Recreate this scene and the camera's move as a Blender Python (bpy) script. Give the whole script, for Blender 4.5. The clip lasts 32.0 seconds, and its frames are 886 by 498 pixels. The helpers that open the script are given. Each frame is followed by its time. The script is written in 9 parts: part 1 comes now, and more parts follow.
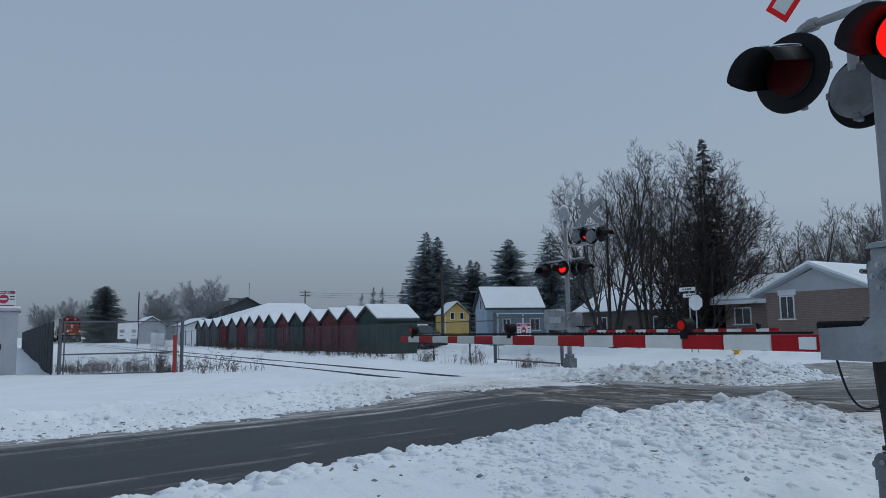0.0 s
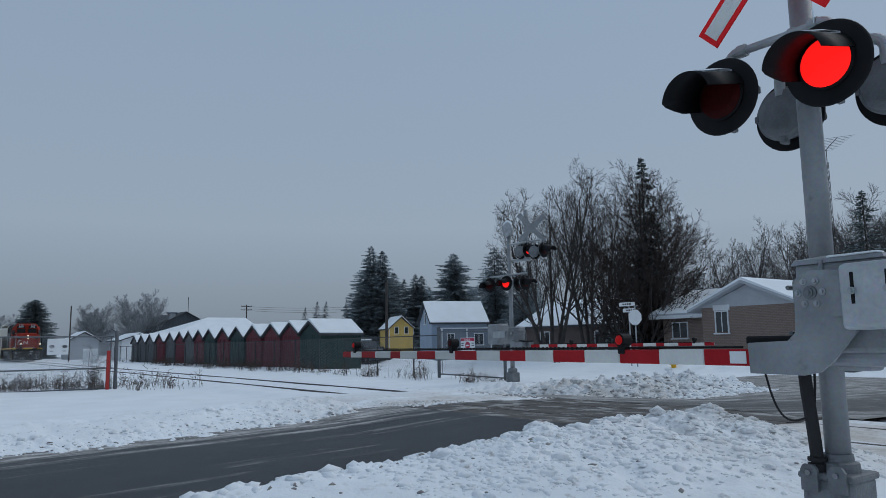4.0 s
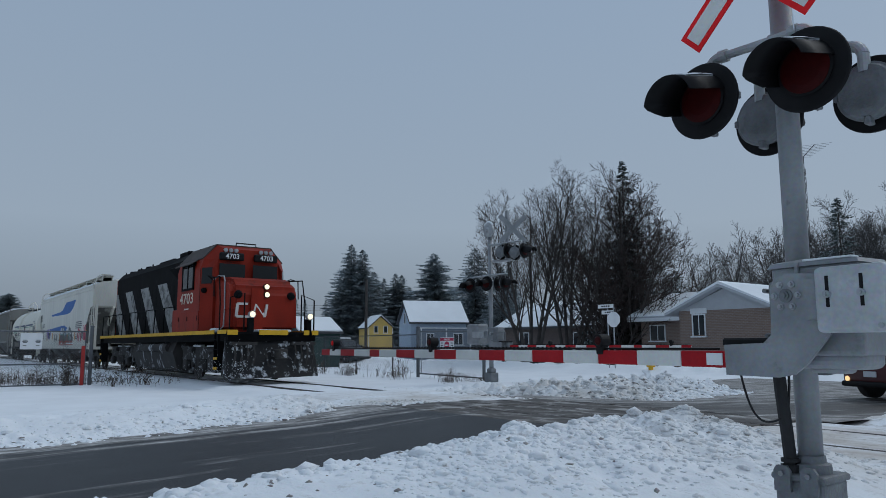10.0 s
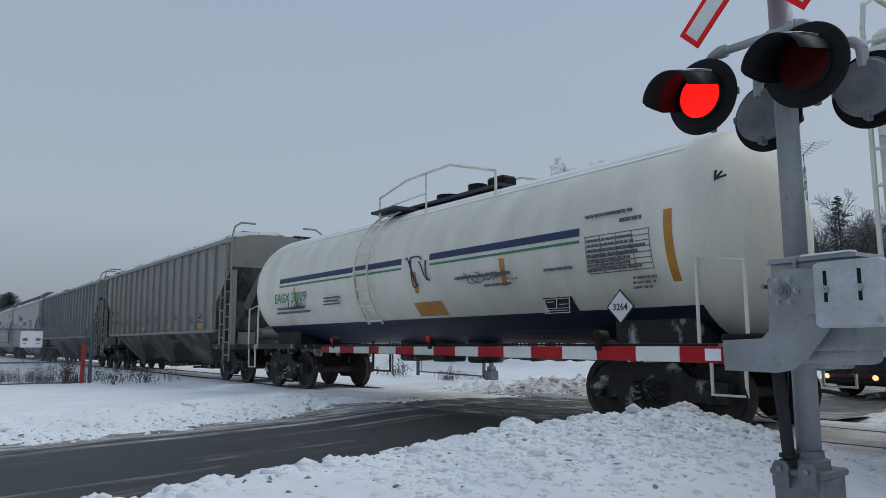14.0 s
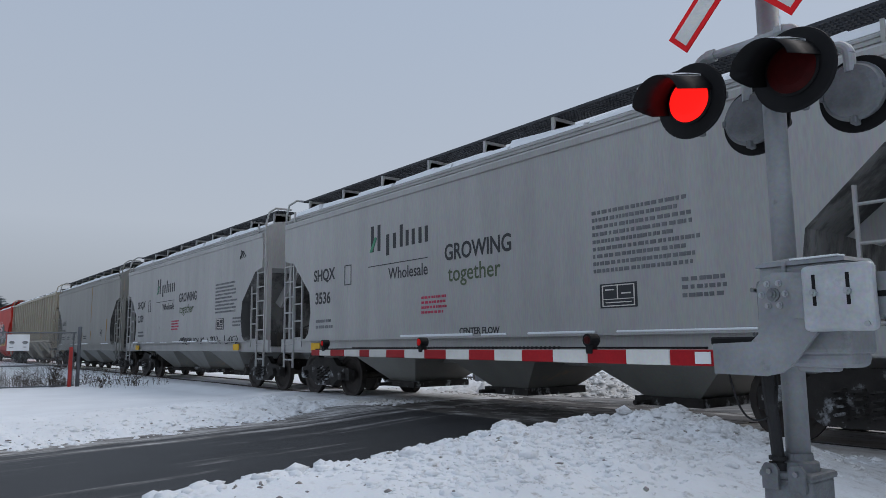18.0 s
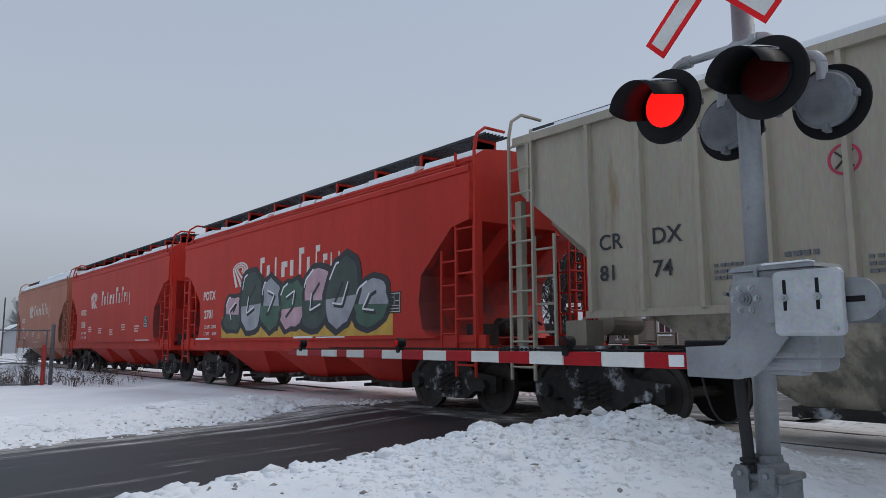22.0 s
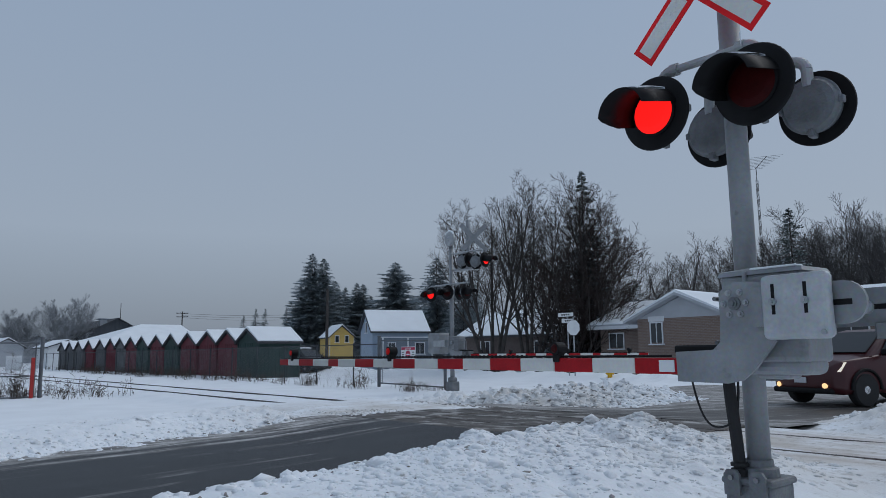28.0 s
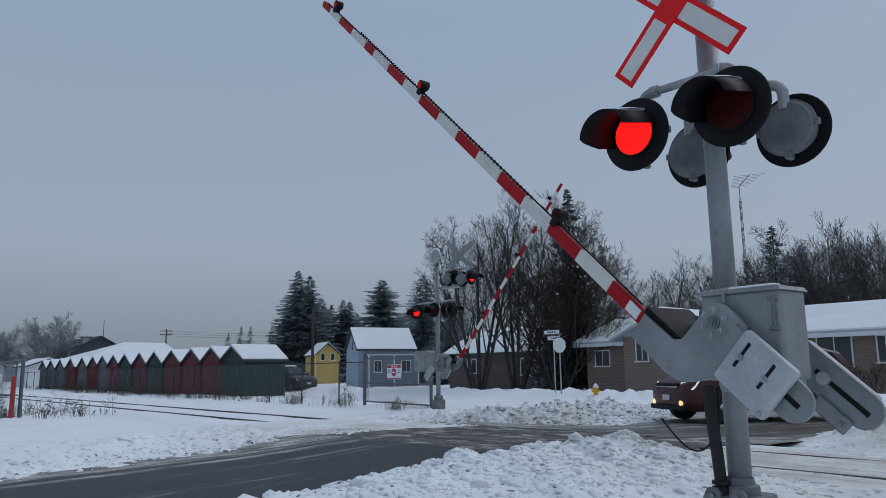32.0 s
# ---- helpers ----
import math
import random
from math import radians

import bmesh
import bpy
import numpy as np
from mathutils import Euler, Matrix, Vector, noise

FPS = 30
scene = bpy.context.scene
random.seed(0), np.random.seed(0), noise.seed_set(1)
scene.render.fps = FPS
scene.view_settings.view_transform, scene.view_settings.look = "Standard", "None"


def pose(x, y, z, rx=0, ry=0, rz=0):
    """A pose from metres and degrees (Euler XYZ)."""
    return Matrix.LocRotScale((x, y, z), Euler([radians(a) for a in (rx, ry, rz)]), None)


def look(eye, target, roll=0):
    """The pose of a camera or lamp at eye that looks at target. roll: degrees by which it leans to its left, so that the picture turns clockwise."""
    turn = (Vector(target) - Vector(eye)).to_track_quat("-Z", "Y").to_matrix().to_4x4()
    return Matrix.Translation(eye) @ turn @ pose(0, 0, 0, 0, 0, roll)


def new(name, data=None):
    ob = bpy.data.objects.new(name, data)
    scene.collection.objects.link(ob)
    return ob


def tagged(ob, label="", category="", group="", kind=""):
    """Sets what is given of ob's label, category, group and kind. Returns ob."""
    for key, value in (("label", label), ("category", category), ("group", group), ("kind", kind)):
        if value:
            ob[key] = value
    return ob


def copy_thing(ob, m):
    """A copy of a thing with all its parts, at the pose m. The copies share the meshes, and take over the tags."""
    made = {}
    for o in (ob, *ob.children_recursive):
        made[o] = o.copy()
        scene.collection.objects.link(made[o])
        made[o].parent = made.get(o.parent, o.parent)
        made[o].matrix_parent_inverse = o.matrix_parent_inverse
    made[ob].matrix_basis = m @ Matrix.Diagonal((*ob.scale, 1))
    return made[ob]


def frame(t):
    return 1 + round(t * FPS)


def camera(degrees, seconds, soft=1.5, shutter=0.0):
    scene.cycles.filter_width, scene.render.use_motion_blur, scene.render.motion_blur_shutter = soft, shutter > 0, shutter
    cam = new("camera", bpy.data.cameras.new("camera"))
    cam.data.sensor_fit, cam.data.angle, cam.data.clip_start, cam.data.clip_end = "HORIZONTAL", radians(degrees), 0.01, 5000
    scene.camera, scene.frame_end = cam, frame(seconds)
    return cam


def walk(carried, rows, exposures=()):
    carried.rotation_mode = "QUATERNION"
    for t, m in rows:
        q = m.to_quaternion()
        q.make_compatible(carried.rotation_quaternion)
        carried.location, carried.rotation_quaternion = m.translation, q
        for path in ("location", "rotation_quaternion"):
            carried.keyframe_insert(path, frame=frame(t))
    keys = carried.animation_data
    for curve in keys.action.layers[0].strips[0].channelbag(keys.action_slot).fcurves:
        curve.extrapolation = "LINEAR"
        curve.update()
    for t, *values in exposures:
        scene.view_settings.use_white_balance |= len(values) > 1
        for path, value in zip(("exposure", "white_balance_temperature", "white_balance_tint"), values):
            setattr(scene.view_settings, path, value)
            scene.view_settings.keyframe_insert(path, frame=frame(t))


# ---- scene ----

# ---------------------------------------------------------------- camera and its path
cam = camera(63.0, 32.0, soft=0.65)
WAY = [
    (0.0, pose(-0.044, -0.027, 1.158, 96.49, 0.79, 59.23)), (0.5, pose(-0.043, -0.022, 1.157, 96.81, 0.74, 59.25)),
    (1.0, pose(-0.037, -0.027, 1.159, 96.97, 0.86, 58.50)), (1.5, pose(-0.026, -0.029, 1.160, 97.13, 1.13, 57.38)),
    (2.0, pose(-0.033, -0.014, 1.160, 97.41, 0.89, 56.96)), (2.5, pose(-0.028, -0.019, 1.158, 97.22, 0.90, 56.45)),
    (3.0, pose(-0.038, -0.003, 1.159, 97.55, 0.93, 55.94)), (3.5, pose(-0.028, -0.010, 1.164, 97.63, 1.05, 55.25)),
    (5.5, pose(-0.028, -0.018, 1.156, 97.39, 0.63, 54.29)), (6.0, pose(-0.031, -0.012, 1.156, 96.75, 0.73, 54.23)),
    (6.5, pose(-0.041, -0.003, 1.148, 96.89, 0.55, 54.01)), (7.0, pose(-0.035, -0.016, 1.147, 96.97, 0.62, 53.68)),
    (7.5, pose(-0.033, -0.019, 1.147, 97.17, 0.75, 53.34)), (8.0, pose(-0.032, -0.017, 1.147, 97.33, 0.66, 53.75)),
    (8.5, pose(-0.025, -0.019, 1.154, 97.54, 0.84, 53.44)), (9.0, pose(-0.031, -0.012, 1.152, 97.59, 0.40, 53.37)),
    (9.5, pose(-0.033, -0.013, 1.154, 97.96, 0.20, 53.43)), (10.0, pose(-0.031, -0.016, 1.152, 97.54, 0.21, 53.23)),
    (10.5, pose(-0.032, -0.014, 1.156, 97.28, 0.36, 52.96)), (11.0, pose(-0.030, -0.009, 1.150, 97.58, 0.22, 53.04)),
    (11.5, pose(-0.029, 0.008, 1.139, 97.34, 0.03, 52.67)), (12.0, pose(-0.026, -0.010, 1.133, 97.30, -0.09, 52.85)),
    (12.5, pose(-0.019, -0.012, 1.161, 97.02, 0.54, 53.00)), (13.0, pose(-0.018, -0.006, 1.140, 97.23, 0.28, 53.04)),
    (13.5, pose(-0.026, -0.003, 1.142, 97.46, 0.28, 53.25)), (14.0, pose(-0.027, -0.005, 1.135, 97.42, 0.23, 53.25)),
    (14.5, pose(-0.026, -0.004, 1.137, 97.40, 0.24, 52.92)), (16.5, pose(-0.016, -0.012, 1.162, 97.49, 0.59, 53.10)),
    (17.0, pose(-0.014, -0.012, 1.161, 97.41, 0.62, 52.77)), (17.5, pose(-0.038, -0.014, 1.162, 97.44, 0.67, 52.48)),
    (18.0, pose(-0.030, -0.011, 1.159, 97.47, 0.50, 52.47)), (18.5, pose(-0.027, -0.007, 1.147, 97.46, 0.41, 52.12)),
    (19.0, pose(-0.029, -0.012, 1.157, 97.30, 0.39, 51.91)), (19.5, pose(-0.028, -0.010, 1.150, 97.58, 0.55, 51.36)),
    (20.0, pose(-0.029, -0.009, 1.171, 97.42, 0.48, 50.76)), (20.5, pose(-0.009, -0.013, 1.162, 97.59, 0.37, 50.77)),
    (21.0, pose(-0.013, -0.006, 1.153, 97.48, 0.25, 50.76)), (21.5, pose(-0.008, -0.012, 1.159, 97.57, 0.58, 50.89)),
    (22.0, pose(-0.011, -0.004, 1.179, 97.37, 0.25, 50.83)), (22.5, pose(-0.015, -0.017, 1.153, 97.70, 0.49, 50.84)),
    (23.0, pose(-0.005, -0.012, 1.162, 97.44, 0.44, 50.47)), (23.5, pose(-0.001, -0.018, 1.176, 97.42, 0.21, 50.46)),
    (24.0, pose(-0.005, -0.013, 1.154, 97.76, 0.07, 50.31)), (24.5, pose(-0.011, -0.008, 1.157, 97.60, 0.37, 50.03)),
    (25.0, pose(-0.011, 0.007, 1.152, 97.83, 0.41, 49.44)), (25.5, pose(-0.014, 0.008, 1.149, 98.40, 0.31, 49.41)),
    (27.5, pose(-0.006, 0.017, 1.147, 98.05, 0.76, 50.07)), (28.0, pose(0.000, 0.000, 1.150, 98.23, 0.60, 50.25)),
    (28.5, pose(-0.001, 0.005, 1.151, 98.24, 0.35, 50.23)), (29.0, pose(0.005, -0.001, 1.148, 98.37, 0.43, 50.41)),
    (29.5, pose(0.010, 0.001, 1.149, 98.83, 0.78, 49.87)), (30.0, pose(0.019, -0.009, 1.153, 99.02, 0.72, 49.84)),
    (30.5, pose(0.028, -0.009, 1.151, 99.23, 0.79, 49.85)), (31.0, pose(0.039, -0.008, 1.152, 99.33, 0.70, 49.68)),
    (31.5, pose(0.040, -0.014, 1.151, 99.46, 0.69, 49.60)), (32.0, pose(0.037, -0.003, 1.158, 99.58, 0.73, 49.20)),
]

EXPOSE = [(0.0, 0.02, 5950, 5), (10.3, 0.02, 5950, 5), (12.3, 0.43, 6500, 8), (13.0, 0.42, 6500, 8), (14.1, 0.25, 6350, 8), (14.6, 0.25, 6350, 8), (16.4, 0.40, 6520, 11), (25.1, 0.46, 6650, 11), (25.9, 0.05, 6050, 8), (32.0, 0.05, 6050, 8)]
walk(cam, WAY, EXPOSE)

# ---------------------------------------------------------------- sky and sun: flat winter overcast
SUN_UP, SUN_TURN = 48.0, 20.0
world = bpy.data.worlds.new("overcast")
scene.world = world
world.use_nodes = True
wn, wl = world.node_tree.nodes, world.node_tree.links
wn.clear()
w_out, w_bg = wn.new("ShaderNodeOutputWorld"), wn.new("ShaderNodeBackground")
w_sky, w_map, w_sep = wn.new("ShaderNodeTexSky"), wn.new("ShaderNodeTexCoord"), wn.new("ShaderNodeSeparateXYZ")
w_ramp, w_mix, w_gain = wn.new("ShaderNodeValToRGB"), wn.new("ShaderNodeMixRGB"), wn.new("ShaderNodeMixRGB")
w_sky.sky_type, w_sky.sun_disc = "NISHITA", False
w_sky.sun_elevation, w_sky.sun_rotation = radians(SUN_UP), radians(SUN_TURN)
w_sky.air_density, w_sky.dust_density, w_sky.ozone_density = 1.0, 4.0, 1.0
w_gain.blend_type, w_gain.inputs[0].default_value = "MULTIPLY", 1.0
w_gain.inputs[2].default_value = (0.09, 0.09, 0.09, 1)
# cloud deck: a slow change from the horizon to the zenith
cloud = w_ramp.color_ramp
cloud.elements[0].position, cloud.elements[0].color = 0.0, (0.215, 0.240, 0.277, 1)
cloud.elements[1].position, cloud.elements[1].color = 1.0, (0.36, 0.43, 0.53, 1)
mid = cloud.elements.new(0.16)
mid.color = (0.335, 0.378, 0.44, 1)
mid = cloud.elements.new(0.45)
mid.color = (0.30, 0.36, 0.45, 1)
w_mix.inputs[0].default_value = 0.9
wl.new(w_map.outputs["Generated"], w_sep.inputs[0])
wl.new(w_sep.outputs["Z"], w_ramp.inputs[0])
wl.new(w_sky.outputs[0], w_gain.inputs[1])
wl.new(w_gain.outputs[0], w_mix.inputs[1])
wl.new(w_ramp.outputs[0], w_mix.inputs[2])
wl.new(w_mix.outputs[0], w_bg.inputs[0])
w_bg.inputs[1].default_value = 1.0
wl.new(w_bg.outputs[0], w_out.inputs[0])
sun = new("sun", bpy.data.lights.new("sun", "SUN"))
sun.data.energy, sun.data.angle, sun.data.color = 0.62, radians(40), (1.0, 0.95, 0.9)
sun.matrix_world = look((0, 0, 0), (-math.sin(radians(SUN_TURN)) * math.cos(radians(SUN_UP)),
                                     -math.cos(radians(SUN_TURN)) * math.cos(radians(SUN_UP)), -math.sin(radians(SUN_UP))))


# ---------------------------------------------------------------- materials
def mat(name, col, rough=0.6, metal=0.0, var=0.18, scale=3.0, col2=None, amount=0.0, bump=0.15, bscale=40.0,
        stretch=(1, 1, 1), patch=2.0, glow=0.0):
    """Principled surface: colour varied at two scales, stains of col2, fine relief."""
    m = bpy.data.materials.new(name)
    m.use_nodes = True
    n, l = m.node_tree.nodes, m.node_tree.links
    p = n["Principled BSDF"]
    tc, mp = n.new("ShaderNodeTexCoord"), n.new("ShaderNodeMapping")
    mp.inputs["Scale"].default_value = stretch
    l.new(tc.outputs["Object"], mp.inputs[0])
    big, fine = n.new("ShaderNodeTexNoise"), n.new("ShaderNodeTexNoise")
    big.inputs["Scale"].default_value, big.inputs["Detail"].default_value = scale, 6
    fine.inputs["Scale"].default_value, fine.inputs["Detail"].default_value = bscale, 4
    l.new(mp.outputs[0], big.inputs["Vector"])
    l.new(mp.outputs[0], fine.inputs["Vector"])
    lo = tuple(c * (1 - var) for c in col)
    hi = tuple(min(1, c * (1 + var)) for c in col)
    r = n.new("ShaderNodeValToRGB")
    r.color_ramp.elements[0].position, r.color_ramp.elements[0].color = 0.32, (*lo, 1)
    r.color_ramp.elements[1].position, r.color_ramp.elements[1].color = 0.68, (*hi, 1)
    l.new(big.outputs["Fac"], r.inputs[0])
    mix = n.new("ShaderNodeMixRGB")
    mix.blend_type, mix.inputs[0].default_value = "OVERLAY", 0.25
    l.new(r.outputs[0], mix.inputs[1])
    l.new(fine.outputs["Color"], mix.inputs[2])
    last = mix.outputs[0]
    if col2:
        sp, sr, sm = n.new("ShaderNodeTexNoise"), n.new("ShaderNodeValToRGB"), n.new("ShaderNodeMixRGB")
        sp.inputs["Scale"].default_value, sp.inputs["Detail"].default_value = patch, 8
        sp.inputs["Roughness"].default_value = 0.65
        l.new(mp.outputs[0], sp.inputs["Vector"])
        a = 0.72 - 0.4 * amount
        sr.color_ramp.elements[0].position, sr.color_ramp.elements[1].position = a, a + 0.1
        l.new(sp.outputs["Fac"], sr.inputs[0])
        l.new(sr.outputs[0], sm.inputs[0])
        l.new(last, sm.inputs[1])
        sm.inputs[2].default_value = (*col2, 1)
        last = sm.outputs[0]
    l.new(last, p.inputs["Base Color"])
    p.inputs["Roughness"].default_value, p.inputs["Metallic"].default_value = rough, metal
    if bump:
        b = n.new("ShaderNodeBump")
        b.inputs["Strength"].default_value, b.inputs["Distance"].default_value = bump, 0.02 if bump < 0.5 else 0.045
        l.new(fine.outputs["Fac"], b.inputs["Height"])
        l.new(b.outputs[0], p.inputs["Normal"])
    if glow:
        p.inputs["Emission Color"].default_value, p.inputs["Emission Strength"].default_value = (*col, 1), glow
    return m


def glass(name, col, rough=0.05):
    m = bpy.data.materials.new(name)
    m.use_nodes = True
    p = m.node_tree.nodes["Principled BSDF"]
    p.inputs["Base Color"].default_value, p.inputs["Roughness"].default_value = (*col, 1), rough
    p.inputs["Metallic"].default_value, p.inputs["Specular IOR Level"].default_value = 0.0, 0.8
    return m


def lamp_glow(name, col, power):
    m = bpy.data.materials.new(name)
    m.use_nodes = True
    p = m.node_tree.nodes["Principled BSDF"]
    p.inputs["Base Color"].default_value = (*col, 1)
    p.inputs["Emission Color"].default_value, p.inputs["Emission Strength"].default_value = (*col, 1), power
    p.inputs["Specular IOR Level"].default_value = 0.1
    return m


def snow_cover(name):
    """Powder snow: fine grain, grey flecks, and tan grit that traffic drags over the crossing and the banks round it."""
    m = mat(name, (0.86, 0.88, 0.905), 0.75, var=0.04, scale=0.8, bump=0.42, bscale=30, col2=(0.60, 0.60, 0.61), amount=0.14, patch=5.5)
    n, l = m.node_tree.nodes, m.node_tree.links
    p = n["Principled BSDF"]
    last = p.inputs["Base Color"].links[0].from_socket
    tc, sp = n.new("ShaderNodeTexCoord"), n.new("ShaderNodeSeparateXYZ")
    l.new(tc.outputs["Object"], sp.inputs[0])

    def falloff(axis, centre, full, none):
        d, a, r = n.new("ShaderNodeMath"), n.new("ShaderNodeMath"), n.new("ShaderNodeMapRange")
        d.operation, a.operation, r.interpolation_type = "SUBTRACT", "ABSOLUTE", "SMOOTHSTEP"
        l.new(sp.outputs[axis], d.inputs[0])
        d.inputs[1].default_value = centre
        l.new(d.outputs[0], a.inputs[0])
        l.new(a.outputs[0], r.inputs["Value"])
        for k, v in (("From Min", full), ("From Max", none), ("To Min", 1.0), ("To Max", 0.0)):
            r.inputs[k].default_value = v
        return r.outputs[0]

    def stain(area, scale, rough, lo, hi, colour, top, stretch=(1, 1, 1)):
        nonlocal last
        mp, t, r, f, x = n.new("ShaderNodeMapping"), n.new("ShaderNodeTexNoise"), n.new("ShaderNodeValToRGB"), n.new("ShaderNodeMath"), n.new("ShaderNodeMixRGB")
        mp.inputs["Scale"].default_value = stretch
        l.new(tc.outputs["Object"], mp.inputs[0])
        l.new(mp.outputs[0], t.inputs["Vector"])
        t.inputs["Scale"].default_value, t.inputs["Detail"].default_value, t.inputs["Roughness"].default_value = scale, 7, rough
        r.color_ramp.elements[0].position, r.color_ramp.elements[1].position = lo, hi
        r.color_ramp.elements[1].color = (top, top, top, 1)
        l.new(t.outputs["Fac"], r.inputs[0])
        f.operation = "MULTIPLY"
        l.new(r.outputs[0], f.inputs[0])
        l.new(area, f.inputs[1])
        l.new(f.outputs[0], x.inputs[0])
        l.new(last, x.inputs[1])
        x.inputs[2].default_value = (*colour, 1)
        last = x.outputs[0]

    def both(a, b):
        f = n.new("ShaderNodeMath")
        f.operation = "MULTIPLY"
        l.new(a, f.inputs[0])
        l.new(b, f.inputs[1])
        return f.outputs[0]
    crossing = both(falloff("X", -8.5, 4.5, 9.0), falloff("Y", 10.3, 2.2, 6.0))
    stain(crossing, 0.9, 0.6, 0.34, 0.62, (0.50, 0.44, 0.37), 0.62)
    stain(crossing, 5.0, 0.7, 0.54, 0.66, (0.20, 0.165, 0.13), 0.6)
    banks = both(falloff("X", -9.0, 4.5, 8.5), falloff("Y", 10.5, 6.5, 10.5))
    stain(banks, 7.0, 0.7, 0.57, 0.68, (0.33, 0.30, 0.27), 0.6)
    rails = both(falloff("Y", TRACK_Y, 1.1, 1.7), falloff("X", 2.0, 8.0, 14.0))
    stain(rails, 1.2, 0.6, 0.30, 0.62, (0.40, 0.32, 0.25), 0.55, (0.3, 3, 1))
    l.new(last, p.inputs["Base Color"])
    return m


TRACK_Y = 9.34
SNOW = snow_cover("snow")
DIRTSNOW = mat("dirty_snow", (0.30, 0.285, 0.27), 0.8, var=0.4, scale=4, bump=0.5, bscale=30)
ROOFSNOW = mat("roof_snow", (0.82, 0.85, 0.88), 0.8, var=0.04, scale=0.7, bump=0.3, bscale=15)
STEEL = mat("bare_steel", (0.30, 0.30, 0.31), 0.45, 0.7, bump=0.1)
GALV = mat("galvanised", (0.36, 0.375, 0.39), 0.5, 0.3, var=0.15, scale=6, col2=(0.38, 0.40, 0.42), amount=0.25, patch=5, bump=0.08)
SILVER = mat("silver_paint", (0.25, 0.262, 0.275), 0.5, 0.2, var=0.16, scale=4, col2=(0.17, 0.178, 0.185), amount=0.25, patch=6, bump=0.08)
PALEZINC = mat("pale_zinc", (0.42, 0.44, 0.455), 0.5, 0.25, var=0.12, scale=5, col2=(0.30, 0.315, 0.33), amount=0.2, patch=6, bump=0.06)
CASTING = mat("silver_casting", (0.165, 0.175, 0.185), 0.55, 0.3, var=0.2, scale=8, col2=(0.2, 0.2, 0.2), amount=0.2, patch=7, bump=0.3, bscale=50)
BLACK = mat("black_paint", (0.007, 0.007, 0.008), 0.6, var=0.3, scale=5, bump=0.05)
BLACK.node_tree.nodes["Principled BSDF"].inputs["Specular IOR Level"].default_value = 0.2
RUBBER = mat("black_rubber", (0.02, 0.02, 0.021), 0.8, bump=0.2)
CROSSRED = mat("sign_red", (0.78, 0.02, 0.025), 0.45, var=0.1, scale=4, bump=0.05)
RED = mat("reflective_red", (0.36, 0.014, 0.02), 0.45, var=0.12, scale=4, bump=0.05)
for _m in (RED, CROSSRED):
    _m.node_tree.nodes["Principled BSDF"].inputs["Specular IOR Level"].default_value = 0.12
WHITE = mat("reflective_white", (0.66, 0.66, 0.63), 0.45, var=0.08, scale=4, col2=(0.45, 0.44, 0.42), amount=0.12, patch=6, bump=0.05)
SIGNWHITE = mat("sign_white", (0.75, 0.76, 0.77), 0.5, var=0.05, bump=0.0)
LENSOFF = mat("dark_red_lens", (0.040, 0.003, 0.003), 0.5, var=0.2, scale=20, bump=0.1, bscale=120)
LENSOFF.node_tree.nodes["Principled BSDF"].inputs["Specular IOR Level"].default_value = 0.12
LENSON = lamp_glow("lit_red_lens", (1.0, 0.010, 0.008), 0.95)
LENSON2 = lamp_glow("lit_red_arm_light", (0.40, 0.008, 0.008), 0.20)
HEADLIGHT = lamp_glow("lit_headlight", (1.0, 0.80, 0.52), 1.1)


